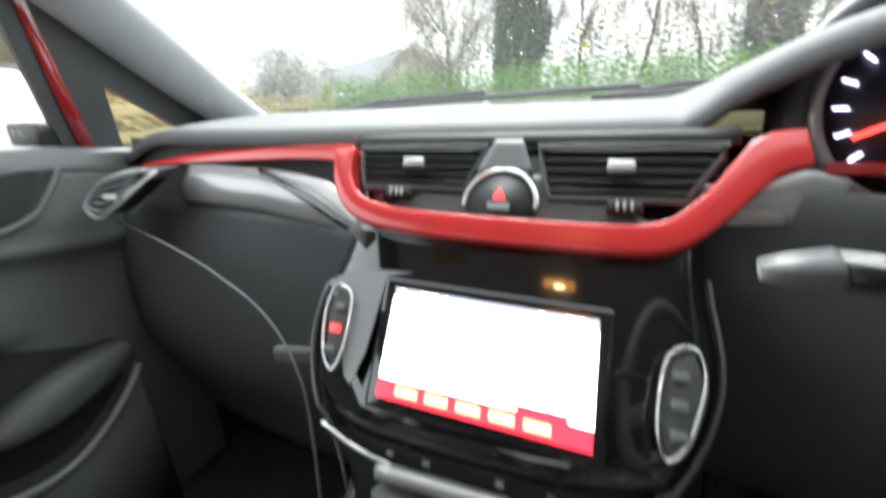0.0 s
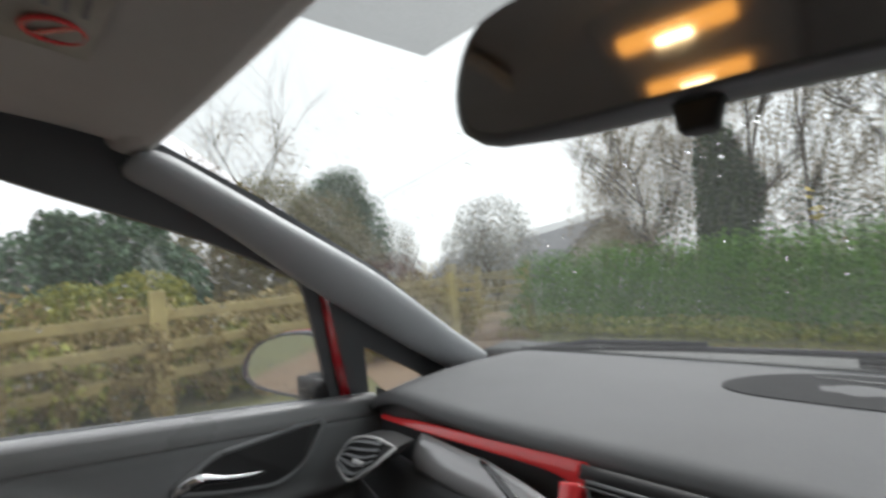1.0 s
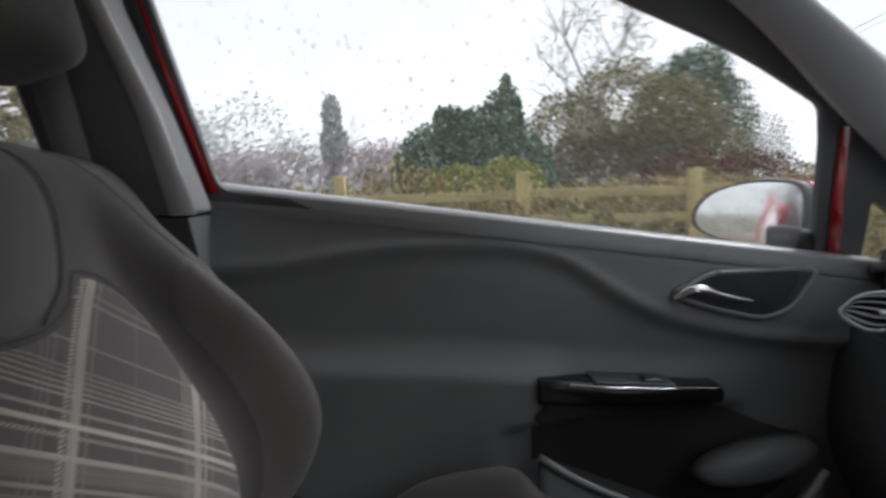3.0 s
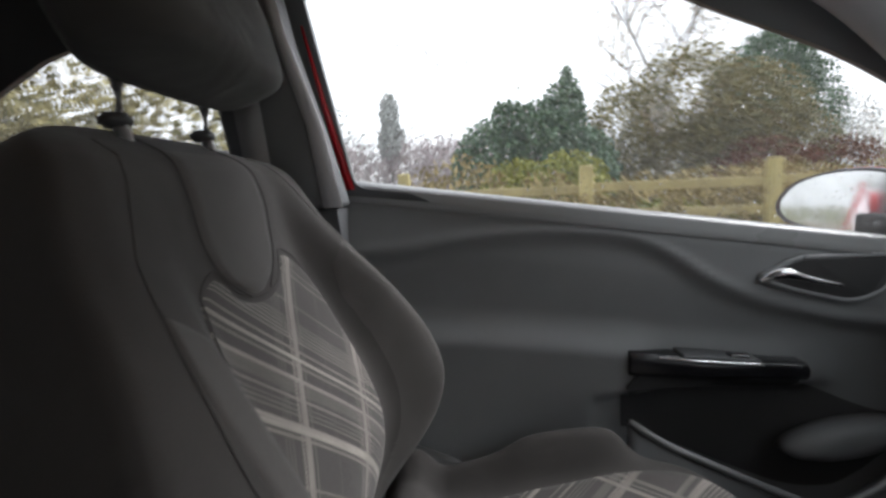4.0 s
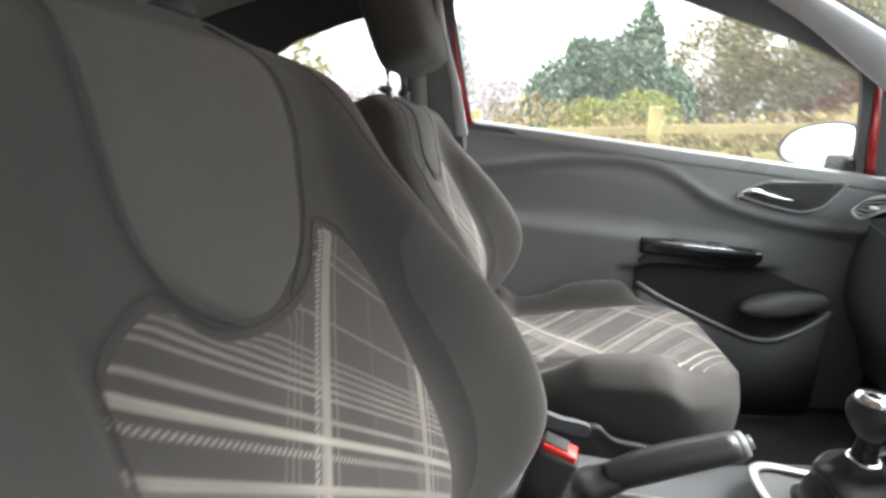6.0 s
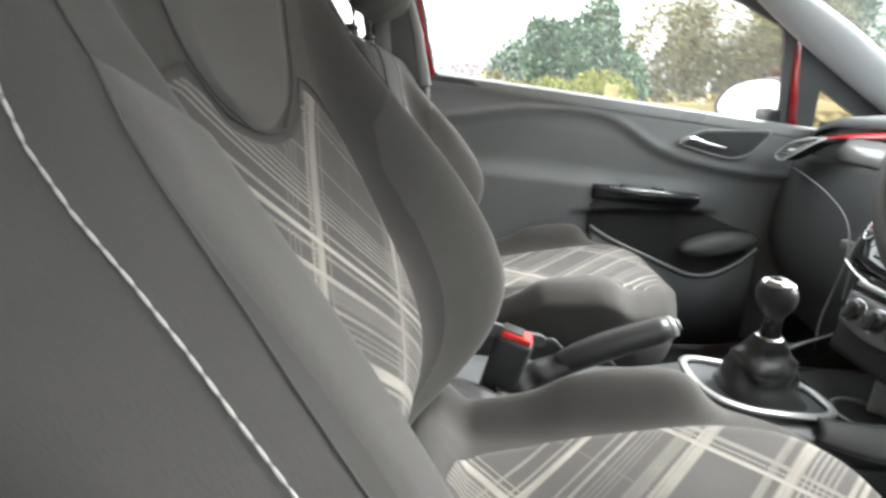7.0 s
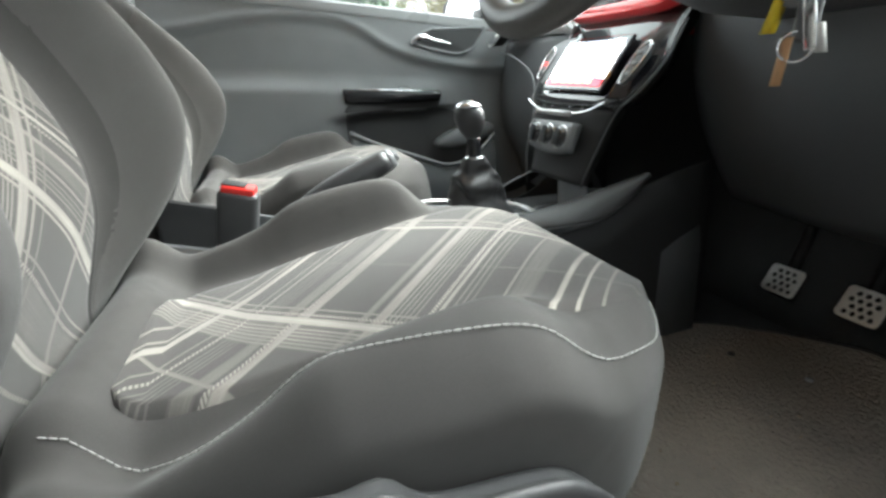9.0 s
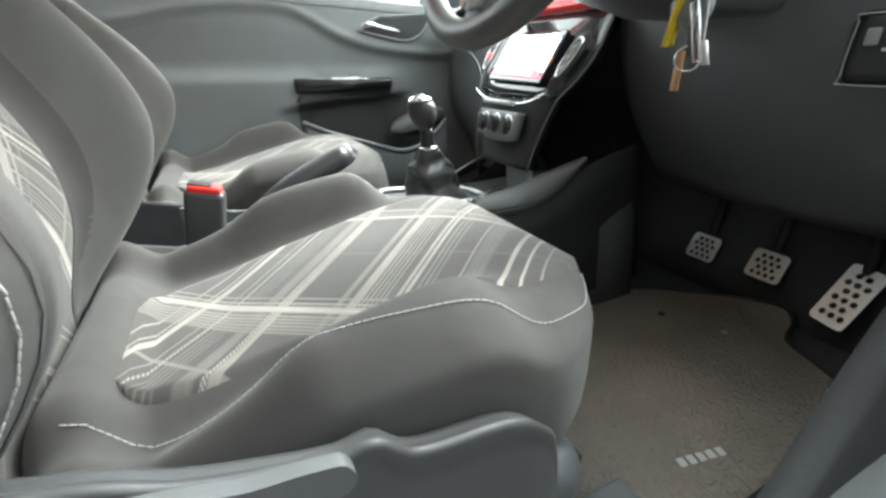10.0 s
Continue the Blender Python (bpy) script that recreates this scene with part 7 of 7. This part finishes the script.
    # hanging yellow leaves before the thicket
    mesh_part("yellow_leaves", leaves(np.array([(-0.6, 6.2, 1.55), (1.4, 6.2, 2.7), (1.3, 6.1, 1.65), (-0.55, 6.2, 1.35), (2.6, 6.2, 2.2)]), 0.07), leaf_material("yellow_leaf", (0.75, 0.55, 0.03), (0.85, 0.65, 0.05)), None, "bright yellow leaves on a twig", "stuff")


ASPHALT = material("bounce_cutting_asphalt", (0.045, 0.045, 0.047), 0.45, grain=120, bump=0.8, vary=0.3, stain=1.2)
RAIL_WOOD = material("weathered_grey_rail", (0.42, 0.355, 0.165), 0.9, grain=40, bump=0.5, vary=0.3, stain=4)
WALL_GREY = material("light_block_grey", (0.085, 0.083, 0.080), 0.9, grain=20, bump=0.3, stain=1.5)
outside()

WALL = material("cream_render", (0.50, 0.475, 0.42), 0.9, grain=30, bump=0.3, vary=0.12, stain=0.8)
GATE_PAINT = material("blue_grey_gate_paint", (0.22, 0.26, 0.31), 0.6, grain=60, bump=0.3)
SLATE = material("grey_slate_roof", (0.16, 0.16, 0.17), 0.7, grain=12, bump=0.5, vary=0.25)


def house(at, turn, w, d, h, ridge, label):
    """A small gabled house with roof, windows and door."""
    ob = thing("house", label, "house", at)
    m = Matrix.Translation(at) @ pose(0, 0, 0, 0, 0, turn)
    gable = [(-w / 2, 0), (w / 2, 0), (w / 2, h), (0, ridge), (-w / 2, h)]
    part("wall", loft([[m @ Vector((x, y, z)) for x, z in gable] for y in (-d / 2, d / 2)]), WALL, ob, "cream rendered walls", smooth=False)
    for s in (-1, 1):
        part("roof", loft([[m @ Vector((x, y, z)) for x, z in ((s * (w / 2 + 0.35), h - 0.35 * (ridge - h) / (w / 2)), (0, ridge + 0.02), (0, ridge + 0.22), (s * (w / 2 + 0.35), h - 0.35 * (ridge - h) / (w / 2) + 0.2))] for y in (-d / 2 - 0.3, d / 2 + 0.3)]), SLATE, ob, "grey slate roof", smooth=False)
    for x, z in ((-w / 4, 1.4), (w / 4, 1.4), (0, h * 0.95)):
        win = part("window", rbox((1.0, 0.08, 1.1), m @ Matrix.Translation((x, -d / 2, z)), 0.02), WHITE, ob, "white window", smooth=False)
        for q in (-0.23, 0.23):
            part("pane", rbox((0.40, 0.02, 0.95), m @ Matrix.Translation((x + q, -d / 2 - 0.04, z))), GLOSS, win, smooth=False)
    return ob


house((-13.9, 23.0, -1.45), 55, 5.4, 10.9, 2.3, 4.33, "cream rendered gabled house beyond the hedge")
house((-20.6, 22.0, -1.5), 62, 4.4, 6.0, 2.1, 3.5, "pale gabled cottage with slate roof by the lane")


def gate():
    x, y = -11.0, 11.6
    z = fall(x, y)
    g = thing("gate", "blue-grey five-bar gate across the lane", "gate", (x, y, z))
    c, q = math.cos(radians(44)), math.sin(radians(44))
    for k in range(5):
        part("bar", rbox((1.3, 0.05, 0.08), pose(x, y, z + 0.25 + 0.22 * k, 0, 0, 44), 0.01), GATE_PAINT, g, smooth=False)
    for k in (-1, 0, 1):
        part("upright", rbox((0.09, 0.07, 1.25), pose(x + k * 0.64 * c, y + k * 0.64 * q, z + 0.62, 0, 0, 44), 0.01), GATE_PAINT, g, smooth=False)


gate()
cable = thing("overhead_cable", "thin overhead cable across the sky", "cable", (-8, 10, 0))
part("wire", tube([Vector((-15.4, 10.0, 3.55)).lerp(Vector((1.5, 14.0, 8.6)), k / 10) + Vector((0, 0, -0.35 * math.sin(math.pi * k / 10))) for k in range(11)], 0.011, 6), RUBBER, cable, "black wire")


# ---- floor mat ----
def make_mat():
    mat_ob = thing("floor_mat", "worn brown-grey carpet mat with pale lettering", "floor mat", (0.35, 0.35, 0.232))
    outline = spline([(0.130, 0.20, 0), (0.128, 0.40, 0), (0.165, 0.485, 0), (0.225, 0.535, 0), (0.285, 0.575, 0), (0.365, 0.610, 0), (0.405, 0.585, 0), (0.425, 0.535, 0), (0.475, 0.515, 0), (0.525, 0.490, 0), (0.560, 0.40, 0), (0.580, 0.25, 0), (0.575, 0.05, 0), (0.50, 0.02, 0), (0.16, 0.02, 0)], 4, closed=True)

    def h(p):
        return 0.242 + 0.22 * max(0, p[1] - 0.50) ** 1.2
    part("mat_top", plate([Vector((p[0], p[1], h(p))) for p in outline], (0, 0, -0.008)), MAT, mat_ob, "worn brown-grey pile", smooth=False)
    part("bound_edge", tube([Vector((p[0], p[1], h(p))) for p in outline], 0.0045, 8, closed=True), RUBBER, mat_ob, "black bound edge")
    for x, y in ((0.255, 0.43), (0.354, 0.474)):
        part("fixing_stud", disc(0.006, 0.004, pose(x, y, 0.243), 16, 0.001), SILVER if x > 0.3 else RUBBER, mat_ob, "mat fixing stud")
    for k in range(5):
        part("letter_bar", rbox((0.010, 0.013, 0.0015), pose(0.508 + 0.0030 * k, 0.180 + 0.0140 * k, 0.2435, 0, 0, 78), 0.0005), THREAD, mat_ob, "pale embroidered mark", smooth=False)


make_mat()


def make_grit():
    """Dry leaf crumbs and grit trodden into the mat."""
    dice = random.Random(5)
    bits = []
    for k in range(34):
        x, y, r = dice.uniform(0.17, 0.54), dice.uniform(0.06, 0.50), dice.uniform(0.0008, 0.0024)
        bits.append(rbox((r * 2, r * dice.uniform(0.8, 2.0), r), pose(x, y, 0.2432, dice.uniform(-20, 20), dice.uniform(-20, 20), dice.uniform(0, 180))))
    part("mat_grit", joined(*bits), material("dry_crumbs", (0.26, 0.20, 0.14), 0.9, vary=0.4), None, "pale grit and leaf crumbs on the mat", smooth=False, category="grit", kind="stuff")


make_grit()


# ---- rain on the panes ----
def drops(name, surface, n, small, large, label):
    """Flattened drops on a pane given by surface(u, v)."""
    out = []
    for k in range(n):
        p, nrm = surface(rng.uniform(), rng.uniform())
        r = small + (large - small) * rng.uniform() ** 4
        q = Vector(nrm).to_track_quat("Z", "Y").to_matrix().to_4x4()
        bm = bmesh.new()
        bmesh.ops.create_icosphere(bm, subdivisions=1, radius=1, matrix=Matrix.Translation(p) @ q @ Matrix.Diagonal((r, r * rng.uniform(1.0, 1.6), r * 0.4, 1)))
        out.append(bm)
    ob = part(name, joined(*out), WATER, None, label, kind="stuff", category="rain drops")
    ob.visible_shadow = False


WATER = bpy.data.materials.new("clear_water")
WATER.use_nodes = True
wn2, wl2 = WATER.node_tree.nodes, WATER.node_tree.links
wn2.remove(wn2["Principled BSDF"])
w_mix, w_clear, w_shine = wn2.new("ShaderNodeMixShader"), wn2.new("ShaderNodeBsdfTransparent"), wn2.new("ShaderNodeBsdfRefraction")
w_shine.inputs["IOR"].default_value = 1.33
w_mix.inputs[0].default_value, w_shine.inputs["Roughness"].default_value = 0.45, 0.10
wl2.new(w_clear.outputs[0], w_mix.inputs[1])
wl2.new(w_shine.outputs[0], w_mix.inputs[2])
wl2.new(w_mix.outputs[0], wn2["Material Output"].inputs[0])


def on_door_glass(u, v):
    y = 0.41 - 0.90 * u
    lo, hi = belt(y) + 0.01, table(y, [(-0.49, 1.24), (-0.30, 1.27), (0.06, 1.19), (0.35, 1.05), (0.41, 0.9)])
    z = lo + (hi - lo) * v ** 1.3
    return side(y, z, -1, 0.010), (-1, 0, 0.33)


def on_windscreen(u, v):
    x = 2 * u - 1
    v = 0.04 + 0.85 * v
    return Vector((x * (0.62 - 0.13 * v), 0.889 - 0.705 * v - 0.045 * x * x * (1 - 0.4 * v), 0.875 + 0.435 * v - 0.012 * x * x + 0.012 * math.sin(math.pi * v))), (0, 0.53, 0.85)


drops("side_rain_drops", on_door_glass, 900, 0.0010, 0.0030, "clear rain drops on the side window")
drops("windscreen_rain_drops", on_windscreen, 1000, 0.0009, 0.0030, "clear rain drops on the windscreen")
